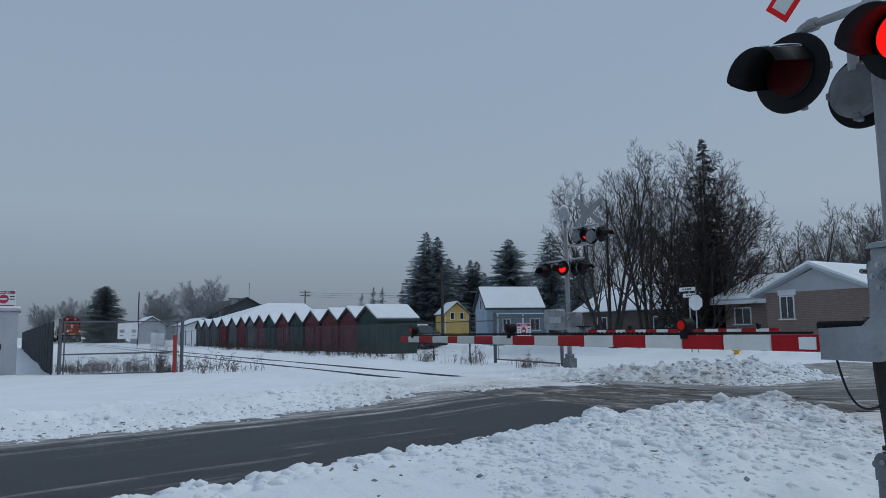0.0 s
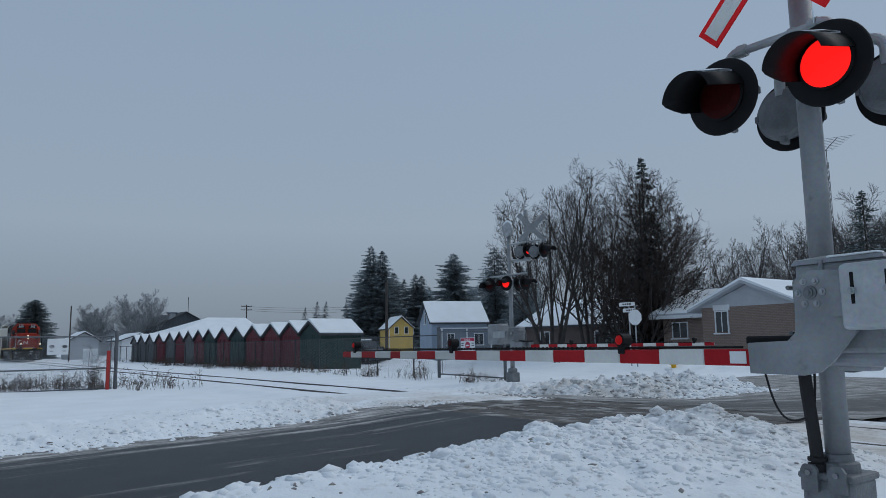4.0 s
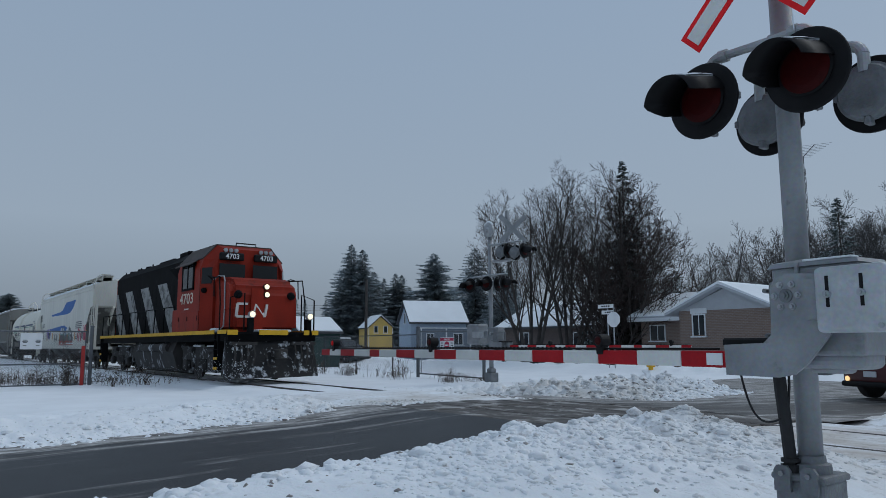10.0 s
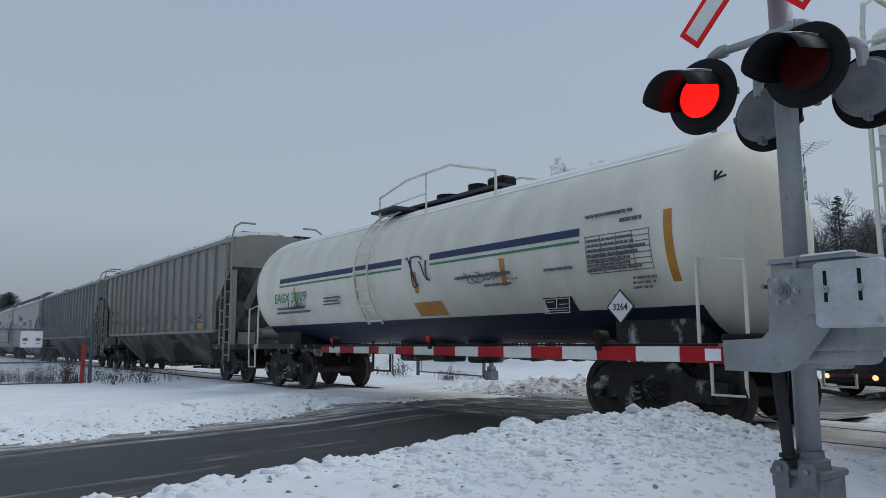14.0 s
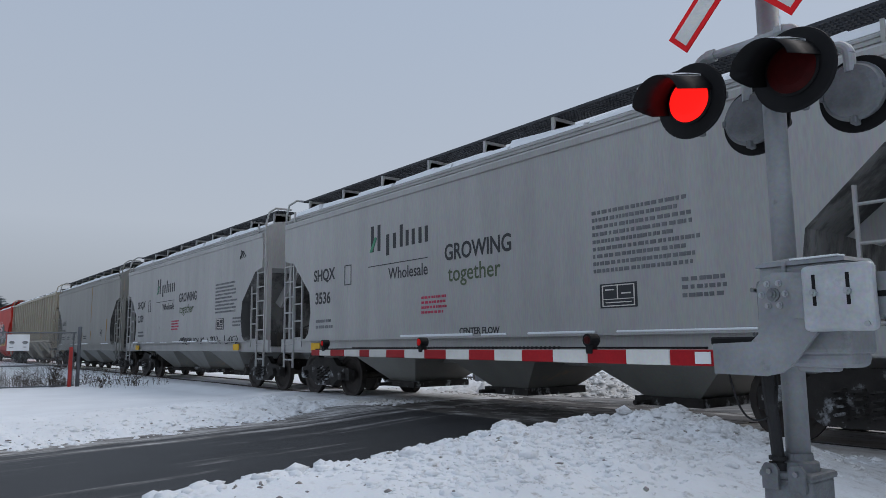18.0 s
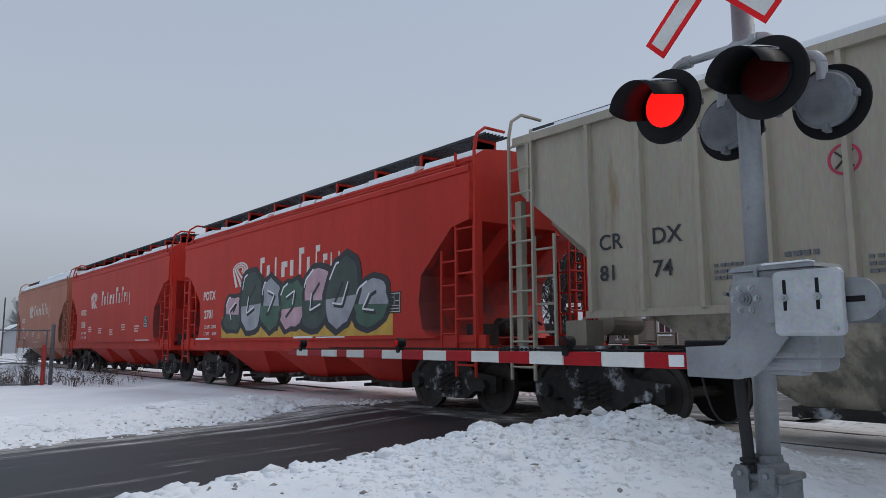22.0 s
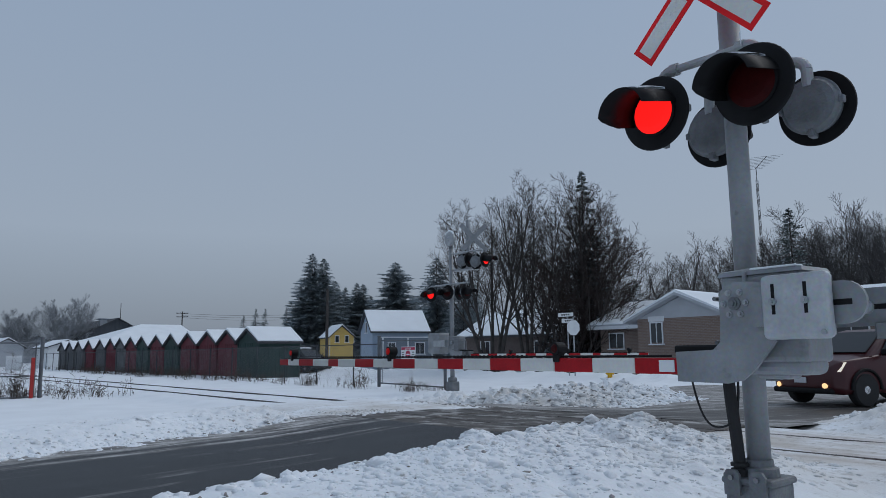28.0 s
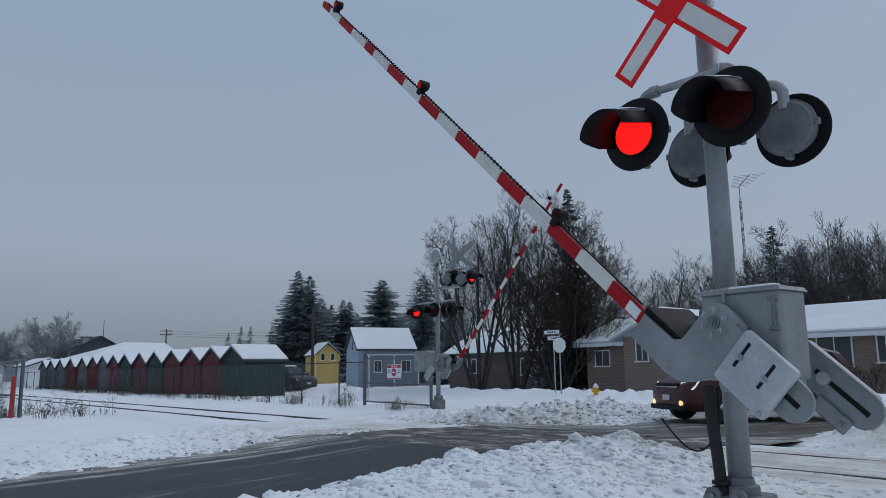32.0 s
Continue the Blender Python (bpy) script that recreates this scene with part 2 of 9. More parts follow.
def slush_road(name, wet, amount, lane):
    """Wet asphalt under ploughed snow: bare wheel tracks along y, slush between and towards the edges."""
    m = mat(name, wet, 0.62, var=0.45, scale=1.5, bump=0.3, bscale=55, stretch=(1.6, 0.5, 1))
    n, l = m.node_tree.nodes, m.node_tree.links
    p = n["Principled BSDF"]
    base = p.inputs["Base Color"].links[0].from_socket
    tc, mp, sp = n.new("ShaderNodeTexCoord"), n.new("ShaderNodeMapping"), n.new("ShaderNodeSeparateXYZ")
    mp.inputs["Scale"].default_value = (4.2, 0.13, 1)
    # the lane drifts towards -x as it nears the rails
    sk, s0, cb = n.new("ShaderNodeMath"), n.new("ShaderNodeSeparateXYZ"), n.new("ShaderNodeCombineXYZ")
    sk.operation = "MULTIPLY_ADD"
    l.new(tc.outputs["Object"], s0.inputs[0])
    l.new(s0.outputs["Y"], sk.inputs[0])
    sk.inputs[1].default_value = 0.22 if amount < 0.4 else -0.3
    l.new(s0.outputs["X"], sk.inputs[2])
    l.new(sk.outputs[0], cb.inputs[0])
    l.new(s0.outputs["Y"], cb.inputs[1])
    l.new(cb.outputs[0], mp.inputs[0])
    l.new(cb.outputs[0], sp.inputs[0])
    st, bl = n.new("ShaderNodeTexNoise"), n.new("ShaderNodeTexNoise")
    st.inputs["Scale"].default_value, st.inputs["Detail"].default_value, st.inputs["Roughness"].default_value = 0.8, 8, 0.6
    bl.inputs["Scale"].default_value, bl.inputs["Detail"].default_value, bl.inputs["Roughness"].default_value = 1.3, 8, 0.7
    l.new(mp.outputs[0], st.inputs["Vector"])
    l.new(tc.outputs["Object"], bl.inputs["Vector"])
    edge, lift = n.new("ShaderNodeMath"), n.new("ShaderNodeMath")
    edge.operation = "SUBTRACT"
    l.new(sp.outputs["X"], edge.inputs[0])
    edge.inputs[1].default_value = lane
    ab, sc, pw = n.new("ShaderNodeMath"), n.new("ShaderNodeMath"), n.new("ShaderNodeMath")
    ab.operation, sc.operation, pw.operation = "ABSOLUTE", "MULTIPLY", "POWER"
    l.new(edge.outputs[0], ab.inputs[0])
    l.new(ab.outputs[0], sc.inputs[0])
    sc.inputs[1].default_value = 0.33
    l.new(sc.outputs[0], pw.inputs[0])
    pw.inputs[1].default_value = 4.0
    a1, a2, a3 = n.new("ShaderNodeMath"), n.new("ShaderNodeMath"), n.new("ShaderNodeMath")
    a1.operation, a2.operation, a3.operation = "MULTIPLY_ADD", "MULTIPLY_ADD", "ADD"
    l.new(st.outputs["Fac"], a1.inputs[0])
    a1.inputs[1].default_value, a1.inputs[2].default_value = 2.6, amount - 1.68
    l.new(bl.outputs["Fac"], a2.inputs[0])
    a2.inputs[1].default_value = 0.75
    l.new(a1.outputs[0], a2.inputs[2])
    l.new(a2.outputs[0], a3.inputs[0])
    l.new(pw.outputs[0], a3.inputs[1])
    rp, mx = n.new("ShaderNodeValToRGB"), n.new("ShaderNodeMixRGB")
    rp.color_ramp.elements[0].position, rp.color_ramp.elements[1].position = 0.38, 0.78
    l.new(a3.outputs[0], rp.inputs[0])
    l.new(rp.outputs[0], mx.inputs[0])
    l.new(base, mx.inputs[1])
    # the slush itself: packed grey, with whiter crumbs and brown wash
    gr, gc = n.new("ShaderNodeTexNoise"), n.new("ShaderNodeValToRGB")
    gr.inputs["Scale"].default_value, gr.inputs["Detail"].default_value, gr.inputs["Roughness"].default_value = 2.6, 9, 0.75
    mp2 = n.new("ShaderNodeMapping")
    mp2.inputs["Scale"].default_value = (2.2, 0.45, 1)
    l.new(cb.outputs[0], mp2.inputs[0])
    l.new(mp2.outputs[0], gr.inputs["Vector"])
    gc.color_ramp.elements[0].position, gc.color_ramp.elements[0].color = 0.38, (0.075, 0.068, 0.062, 1)
    gc.color_ramp.elements[1].position, gc.color_ramp.elements[1].color = 0.64, (0.60, 0.59, 0.58, 1)
    gm = gc.color_ramp.elements.new(0.50)
    gm.color = (0.26, 0.25, 0.24, 1)
    l.new(gr.outputs["Fac"], gc.inputs[0])
    l.new(gc.outputs[0], mx.inputs[2])
    l.new(mx.outputs[0], p.inputs["Base Color"])
    rg = n.new("ShaderNodeMath")
    rg.operation = "MULTIPLY_ADD"
    l.new(rp.outputs[0], rg.inputs[0])
    rg.inputs[1].default_value, rg.inputs[2].default_value = 0.25, 0.55
    l.new(rg.outputs[0], p.inputs["Roughness"])
    return m


ASPHALT = slush_road("wet_asphalt", (0.011, 0.011, 0.0125), 0.22, -7.15)
SLUSH = slush_road("slushy_asphalt", (0.05, 0.044, 0.038), 0.46, -11.6)
RAILTOP = mat("rail_steel", (0.07, 0.055, 0.05), 0.55, 0.3, bump=0.1)
PLANK = mat("crossing_timber", (0.075, 0.066, 0.058), 0.7, var=0.4, scale=3, col2=(0.36, 0.345, 0.33), amount=0.52, patch=2.0, stretch=(0.8, 1.2, 1))


# ---------------------------------------------------------------- mesh tools
def part(name, bm, material, parent=None, label="", smooth=False):
    me = bpy.data.meshes.new(name)
    bm.normal_update()
    if smooth:
        for fc in bm.faces:
            fc.smooth = True
    bm.to_mesh(me)
    bm.free()
    me.materials.append(material)
    ob = new(name, me)
    ob.parent = parent
    if label:
        ob["label"] = label
    return ob


def thing(name, m, label, category, group="", kind=""):
    ob = new(name)
    ob.empty_display_size = 0.2
    ob.matrix_basis = m
    return tagged(ob, label, category, group, kind)


def solid(bm, pts, faces):
    v = [bm.verts.new(p) for p in pts]
    for fc in faces:
        bm.faces.new([v[i] for i in fc])
    return v


def box(bm, x0, x1, y0, y1, z0, z1, m=None):
    p = [Vector((x, y, z)) for z in (z0, z1) for y in (y0, y1) for x in (x0, x1)]
    if m is not None:
        p = [m @ q for q in p]
    solid(bm, p, ((0, 2, 3, 1), (4, 5, 7, 6), (0, 1, 5, 4), (2, 6, 7, 3), (0, 4, 6, 2), (1, 3, 7, 5)))
    return bm


def rbox(bm, x0, x1, y0, y1, z0, z1, r=0.02, seg=2):
    b = bmesh.new()
    box(b, x0, x1, y0, y1, z0, z1)
    bmesh.ops.bevel(b, geom=b.edges[:], offset=r, segments=seg, profile=0.5, affect="EDGES")
    return merge(bm, b)


def merge(bm, other, m=None):
    idx = {}
    for v in other.verts:
        idx[v] = bm.verts.new(m @ v.co if m is not None else v.co)
    for fc in other.faces:
        bm.faces.new([idx[v] for v in fc.verts])
    other.free()
    return bm


def ring(c, d, r, seg, up=None):
    d = Vector(d).normalized()
    u = d.orthogonal().normalized() if up is None else Vector(up)
    w = d.cross(u)
    return [Vector(c) + r * (math.cos(2 * math.pi * i / seg) * u + math.sin(2 * math.pi * i / seg) * w) for i in range(seg)]


def cyl(bm, a, b, r0, r1=None, seg=12, cap=True):
    r1 = r0 if r1 is None else r1
    a, b = Vector(a), Vector(b)
    u = (b - a).orthogonal().normalized()
    lo, hi = [bm.verts.new(p) for p in ring(a, b - a, r0, seg, u)], [bm.verts.new(p) for p in ring(b, b - a, r1, seg, u)]
    for i in range(seg):
        j = (i + 1) % seg
        bm.faces.new((lo[i], lo[j], hi[j], hi[i]))
    if cap:
        bm.faces.new(lo[::-1])
        bm.faces.new(hi)
    return bm


def tube(bm, pts, r, seg=8, r_end=None):
    pts = [Vector(p) for p in pts]
    u = (pts[1] - pts[0]).orthogonal().normalized()
    rings = []
    for i, p in enumerate(pts):
        d = (pts[min(i + 1, len(pts) - 1)] - pts[max(i - 1, 0)]).normalized()
        u = (u - d * u.dot(d)).normalized()
        rr = r if r_end is None else r + (r_end - r) * i / (len(pts) - 1)
        rings.append([bm.verts.new(q) for q in ring(p, d, rr, seg, u)])
    for a, b in zip(rings, rings[1:]):
        for i in range(seg):
            j = (i + 1) % seg
            bm.faces.new((a[i], a[j], b[j], b[i]))
    bm.faces.new(rings[0][::-1])
    bm.faces.new(rings[-1])
    return bm


def prism(bm, prof, a, b, axis="y", m=None):
    """A profile of 2D points, swept along an axis from a to b."""
    def put(p, s):
        v = {"x": (s, p[0], p[1]), "y": (p[0], s, p[1]), "z": (p[0], p[1], s)}[axis]
        return m @ Vector(v) if m is not None else Vector(v)
    lo, hi = [bm.verts.new(put(p, a)) for p in prof], [bm.verts.new(put(p, b)) for p in prof]
    k = len(prof)
    for i in range(k):
        j = (i + 1) % k
        bm.faces.new((lo[i], lo[j], hi[j], hi[i]))
    bm.faces.new(lo[::-1])
    bm.faces.new(hi)
    return bm


def lathe(bm, prof, origin, axis, seg=24, up=None):
    """Rings (distance along the axis, radius), closed at both ends."""
    axis = Vector(axis).normalized()
    u = axis.orthogonal().normalized() if up is None else Vector(up)
    rings = [[bm.verts.new(q) for q in ring(Vector(origin) + axis * s, axis, max(r, 0.0005), seg, u)] for s, r in prof]
    for a, b in zip(rings, rings[1:]):
        for i in range(seg):
            j = (i + 1) % seg
            bm.faces.new((a[i], a[j], b[j], b[i]))
    bm.faces.new(rings[0][::-1])
    bm.faces.new(rings[-1])
    return bm


def words(text, size, material, parent, m, name="lettering", depth=0.002, spacing=1.0, align="LEFT", sx=1.0, bold=0.008):
    """Text in the built-in font as a mesh; it reads along local x, upright along local y."""
    cu = bpy.data.curves.new("tmp", "FONT")
    cu.body, cu.size, cu.extrude, cu.space_character, cu.align_x = text, size, depth, spacing, align
    cu.resolution_u, cu.offset = 3, size * bold
    ob = bpy.data.objects.new("tmp", cu)
    scene.collection.objects.link(ob)
    me = bpy.data.meshes.new_from_object(ob)
    bpy.data.objects.remove(ob)
    bpy.data.curves.remove(cu)
    me.transform(Matrix.Diagonal((sx, 1, 1, 1)))
    me.materials.clear()
    me.materials.append(material)
    o = new(name, me)
    o.parent = parent
    o.matrix_basis = m
    return o


def bm():
    return bmesh.new()


# ---------------------------------------------------------------- relief of the snow
def lattice(ix, iy, seed):
    h = (ix.astype(np.int64) * 374761393 + iy.astype(np.int64) * 668265263 + seed * 982451653) & 0x7FFFFFFF
    h = ((h ^ (h >> 13)) * 1274126177) & 0x7FFFFFFF
    return ((h ^ (h >> 16)) & 0xFFFF) / 65535.0


def vnoise(x, y, seed=0):
    ix, iy = np.floor(x), np.floor(y)
    fx, fy = x - ix, y - iy
    fx, fy = fx * fx * (3 - 2 * fx), fy * fy * (3 - 2 * fy)
    a, b = lattice(ix, iy, seed), lattice(ix + 1, iy, seed)
    c, d = lattice(ix, iy + 1, seed), lattice(ix + 1, iy + 1, seed)
    return (a * (1 - fx) + b * fx) * (1 - fy) + (c * (1 - fx) + d * fx) * fy


def fbm(x, y, seed=0, octaves=4):
    s, a, t = 0.0, 0.5, 0.0
    for o in range(octaves):
        s = s + a * vnoise(x * 2 ** o + 17.3 * o, y * 2 ** o - 9.1 * o, seed + o)
        t += a
        a *= 0.5
    return s / t


def bell(v, c, w):
    return np.exp(-((v - c) / w) ** 2)


def step(v, a, b):
    q = np.clip((v - a) / (b - a), 0, 1)
    return q * q * (3 - 2 * q)


ROAD_L, ROAD_R = -12.6, -5.3


def pebbles(x, y, cell, seed, share=0.6):
    """Round crumbs of uneven size, one to a cell at most: height over the ground."""
    out = np.zeros_like(x)
    ix, iy = np.floor(x / cell), np.floor(y / cell)
    for dx in (-1, 0, 1):
        for dy in (-1, 0, 1):
            jx, jy = ix + dx, iy + dy
            h1, h2, h3 = lattice(jx, jy, seed), lattice(jx, jy, seed + 1), lattice(jx, jy, seed + 2)
            r = cell * (0.22 + 0.55 * h3 * h3) * (lattice(jx, jy, seed + 3) < share)
            px_, py_ = (jx + 0.15 + 0.7 * h1) * cell, (jy + 0.15 + 0.7 * h2) * cell
            d2 = ((x - px_) ** 2 * (0.6 + h1) + (y - py_) ** 2 * (0.6 + h2)) / np.maximum(r * r, 1e-6)
            out = np.maximum(out, 0.75 * r * np.sqrt(np.clip(1 - d2, 0, 1)))
    return out


def left_edge(y):
    """Where the ploughed lane meets the bank that lies across the road."""
    return np.interp(y, (-40, 0, 2, 3.5, 5, 6.5, 8.3, 10, 12.3, 13.6, 17, 19), (-9.4, -9.8, -10.0, -10.5, -11.0, -11.55, -12.0, -11.7, -10.5, -9.7, -9.8, -10.6))


def ground_height(x, y):
    big = fbm(x * 0.22, y * 0.22, 3, 3) - 0.5
    z = -0.14 + 0.22 * big * step(np.hypot(x, y), 2, 30) + 0.05 * (fbm(x * 1.1, y * 1.1, 9, 3) - 0.5)
    z = z - 0.22 * bell(x, 0.0, 3.0) * bell(y, 0.0, 3.0)
    rough = np.clip(fbm(x * 2.6, y * 2.6, 21, 5) - 0.42, 0, 1)
    crumb = 0.8 * pebbles(x, y, 0.24, 200, 0.4) + 0.9 * pebbles(x + 3.1, y - 1.7, 0.13, 210, 0.55) + 0.7 * pebbles(x - 5.3, y + 2.2, 0.08, 220, 0.5)
    pit = np.clip(vnoise(x * 2.9, y * 2.9, 44) - 0.68, 0, 1)
    left = left_edge(y)
    wob = 0.5 * (fbm(y * 0.35, x * 0.0 + 4.0, 60, 3) - 0.5)
    rag = 0.5 * (fbm(x * 1.7, y * 1.7, 62, 4) - 0.5)
    # ploughed bank between the camera and the road: a crumbled crest along the road, smooth behind
    cr = -5.1 + 0.35 * wob
    m1 = np.where(x < cr, bell(x, cr, 0.55), bell(x, cr, 2.1)) * (1 - step(y, 7.3, 8.2)) * step(y, -8, -4)
    m1 = m1 * (1 - 0.85 * step(x + 0.55 * y, 0.2, 1.8) * step(y, 4.5, 7.0))
    edge = bell(x, cr - 0.15, 0.45)
    broken = step(y, 3.2, 5.6)
    z = z + (0.20 + 0.12 * step(y, 0.0, 2.0) + 0.16 * step(y, 1.4, 5.2)) * m1
    z = z + m1 * ((0.08 + 0.26 * broken) * rough + (0.45 * edge + 0.34 * broken * step(-x, 3.4, 4.6) * step(vnoise(x * 1.3, y * 1.3, 66), 0.3, 0.7)) * crumb - 0.3 * broken * pit)
    # bank on the other side of the road
    c2 = left - 1.9
    m2 = np.where(x > c2, bell(x, c2, 1.15), bell(x, c2, 2.6)) * (1 - step(y, 6.3, 7.9)) * step(y, -14, -8)
    low2 = bell(x, left - 0.5, 0.8)
    z = z + (0.26 + 0.20 * rough - 0.2 * pit) * m2 + crumb * (0.55 * low2 + 0.7 * m2 * step(y, 3.5, 7)) * (1 - step(y, 10.5, 11.5))
    # banks beyond the rails
    c3 = left - 1.6
    m3 = np.where(x > c3, bell(x, c3, 0.95), bell(x, c3, 3.0)) * step(y, 11.6, 13.2) * (1 - step(y, 16.6, 18.2))
    z = z + (0.30 + 0.35 * rough + 1.1 * crumb) * m3
    z = z + (1.2 * crumb + 0.22 * rough) * bell(x, -15.0, 3.6) * step(y, 11.2, 12.4) * (1 - step(y, 14.5, 16.5))
    m4 = bell(x, -2.7, 2.1) * bell(y, 14.6, 1.7) + bell(x, 2.9, 4.0) * bell(y, 15.2, 1.5)
    z = z + (0.75 + 0.6 * rough + 0.9 * crumb) * m4
    z = z + (0.52 + 0.5 * rough + 0.9 * crumb) * bell(x, -3.0, 1.6) * bell(y, 12.7, 0.9)
    m5 = bell(y, 26.3, 1.2) * (1 - step(x, 14, 20))
    z = z + (0.28 + 0.6 * rough) * m5
    # footprints and thawed dimples in the open snow near the camera
    dim = np.clip(vnoise(x * 2.3, y * 2.3, 90) - 0.72, 0, 1) * bell(x, -2.6, 3.0) * bell(y, 3.0, 3.5)
    z = z - 0.45 * dim + 0.025 * (fbm(x * 3.3, y * 3.3, 91, 3) - 0.5) * (1 - step(np.hypot(x, y), 6, 14))
    # beaten flat: the road, the street behind and the track
    lane = step(x, left - 0.35 + rag, left + 0.35 + rag) * (1 - step(x, -5.95 + 0.5 * rag, -5.5 + 0.5 * rag)) * (1 - step(y, 22.5, 24))
    street = step(y, 17.0, 18.2) * (1 - step(y, 23.8, 25.0)) * step(x, -15.0, -12.0)
    flat = np.maximum(lane, street)
    z = z * (1 - flat) - 0.13 * flat
    bed = 1 - step(np.abs(y - TRACK_Y), 1.55, 2.35)
    hide = step(x + 3.0 * (fbm(x * 0.6, y * 0.8, 78, 2) - 0.5), -17.5, -15.5) * (1 - 0.42 * step(x, -6.5, -5.2))
    z = z * (1 - bed) + bed * (-0.034 + 0.042 * hide + 0.03 * (fbm(x * 0.9, y * 2.2, 77, 3) - 0.5) - 0.036 * flat)
    return z


def grid_axis(stops):
    out = []
    for a, b, st in stops:
        out += list(np.arange(a, b, st))
    return np.array(out + [stops[-1][1]])


def sheet(name, xs, ys, height, material):
    gx, gy = np.meshgrid(xs, ys)
    gz = height(gx, gy)
    nx, ny = len(xs), len(ys)
    v = np.stack([gx.ravel(), gy.ravel(), gz.ravel()], 1)
    i = (np.arange(ny - 1)[:, None] * nx + np.arange(nx - 1)[None]).ravel()
    q = np.stack([i, i + 1, i + nx + 1, i + nx], 1)
    me = bpy.data.meshes.new(name)
    me.vertices.add(len(v))
    me.vertices.foreach_set("co", v.ravel())
    me.loops.add(q.size)
    me.loops.foreach_set("vertex_index", q.ravel())
    me.polygons.add(len(q))
    me.polygons.foreach_set("loop_start", np.arange(len(q)) * 4)
    me.polygons.foreach_set("use_smooth", np.ones(len(q), bool))
    me.update(calc_edges=True)
    me.materials.append(material)
    return new(name, me)


def high(x, y):
    return float(ground_height(np.array([float(x)]), np.array([float(y)]))[0])


GX = grid_axis([(-1500, -300, 80), (-300, -100, 12), (-100, -45, 1.5), (-45, -20, 0.4), (-20, -9, 0.055), (-9, -6.4, 0.06), (-6.4, -2.6, 0.024), (-2.6, 3, 0.06), (3, 20, 0.5), (20, 100, 8), (100, 1500, 100)])
GY = grid_axis([(-1500, -100, 100), (-100, -10, 9), (-10, -1, 0.3), (-1, 1, 0.06), (1, 8.1, 0.028), (8.1, 11, 0.08), (11, 17.5, 0.06), (17.5, 18, 0.1), (18, 30, 0.25), (30, 80, 1.5), (80, 300, 15), (300, 1500, 100)])
tagged(sheet("ground", GX, GY, ground_height, SNOW), "snow-covered ground with ploughed lumpy banks", "ground", kind="structure")


def road_height(x, y):
    return -0.065 + 0.012 * (fbm(x * 1.5, y * 0.5, 5, 2) - 0.5) - 0.001 * (x + 8.5) ** 2 + 0.066 * (step(y, 4.8, 7.5) * (1 - step(y, 11.2, 13.5)))


tagged(sheet("road", grid_axis([(ROAD_L, ROAD_R, 0.2)]), grid_axis([(-40, -2, 2), (-2, 7.6, 0.3)]), road_height, ASPHALT),
       "wet dark asphalt road with slush streaks", "road", kind="structure")
tagged(sheet("road", grid_axis([(ROAD_L, ROAD_R, 0.2)]), grid_axis([(11.1, 18.4, 0.3)]), road_height, SLUSH),
       "wet slushy asphalt beyond the crossing", "road", kind="structure")
tagged(sheet("street", grid_axis([(-14.5, 14, 0.25)]), grid_axis([(18.4, 24.2, 0.3)]), lambda x, y: -0.07 + 0.01 * fbm(x, y, 8, 2) + 0 * x, SLUSH),
       "slushy side street behind the crossing", "road", kind="structure")

# track: rails with head, web and foot, and the crossing's panels
track = thing("railway_track", pose(0, TRACK_Y, 0), "single railway track of rusty steel rails half buried in snow", "railway track", kind="structure")
RAILPROF = [(-0.075, -0.17), (0.075, -0.17), (0.02, -0.145), (0.012, -0.05), (0.036, -0.035), (0.034, -0.004), (0.02, 0), (-0.02, 0), (-0.034, -0.004), (-0.036, -0.035), (-0.012, -0.05), (-0.02, -0.145)]
for side in (-0.7535, 0.7535):
    part("rail", prism(bm(), [(side + a, b) for a, b in RAILPROF], -700, 400, "x"), RAILTOP, track)
for y0, y1 in ((-1.75, -0.81), (-0.70, -0.01), (0.01, 0.70), (0.81, 1.75)):
    for k in range(4):
        x0 = -12.2 + 1.6 * k
        b = bm()
        rbox(b, x0, x0 + 1.57, y0, y1, -0.12, 0.002 - 0.006 * (k % 2), 0.012, 1)
        part("plank", b, PLANK, track)

# ================================================================ the train
from mathutils import geometry


BODYPAINT = {}


def paint(name, col, rough=0.5, amount=0.2, dirt=(0.16, 0.14, 0.12), patch=1.1):
    BODYPAINT[name] = col
    return mat(name, col, rough, var=0.09, scale=1.6, col2=dirt, amount=amount * 0.55, patch=patch * 1.4, stretch=(1.3, 1, 0.22), bump=0.10, bscale=30)


TRUCK = mat("truck_iron", (0.028, 0.025, 0.023), 0.8, var=0.35, scale=6, col2=(0.42, 0.44, 0.46), amount=0.40, patch=3, bump=0.3)
WHEEL = mat("wheel_steel", (0.045, 0.038, 0.034), 0.65, 0.3, var=0.3, scale=5, bump=0.2)
GRATING = mat("grating", (0.045, 0.048, 0.055), 0.7, 0.2, bump=0.1)
UNDER = mat("underframe_grime", (0.035, 0.032, 0.030), 0.85, var=0.3, scale=3, col2=(0.5, 0.52, 0.55), amount=0.36, patch=2.4, stretch=(1, 1, 0.5))
FAINT = mat("worn_stencil", (0.13, 0.135, 0.145), 0.6, var=0.15, bump=0)
INK = mat("black_stencil", (0.025, 0.027, 0.032), 0.6, var=0.1, bump=0)
CREAMINK = mat("cream_numeral", (0.62, 0.55, 0.45), 0.6, var=0.12, scale=5, col2=(0.3, 0.1, 0.07), amount=0.12, patch=7, bump=0)
CHALK = mat("white_stencil", (0.66, 0.62, 0.58), 0.6, var=0.08, bump=0)
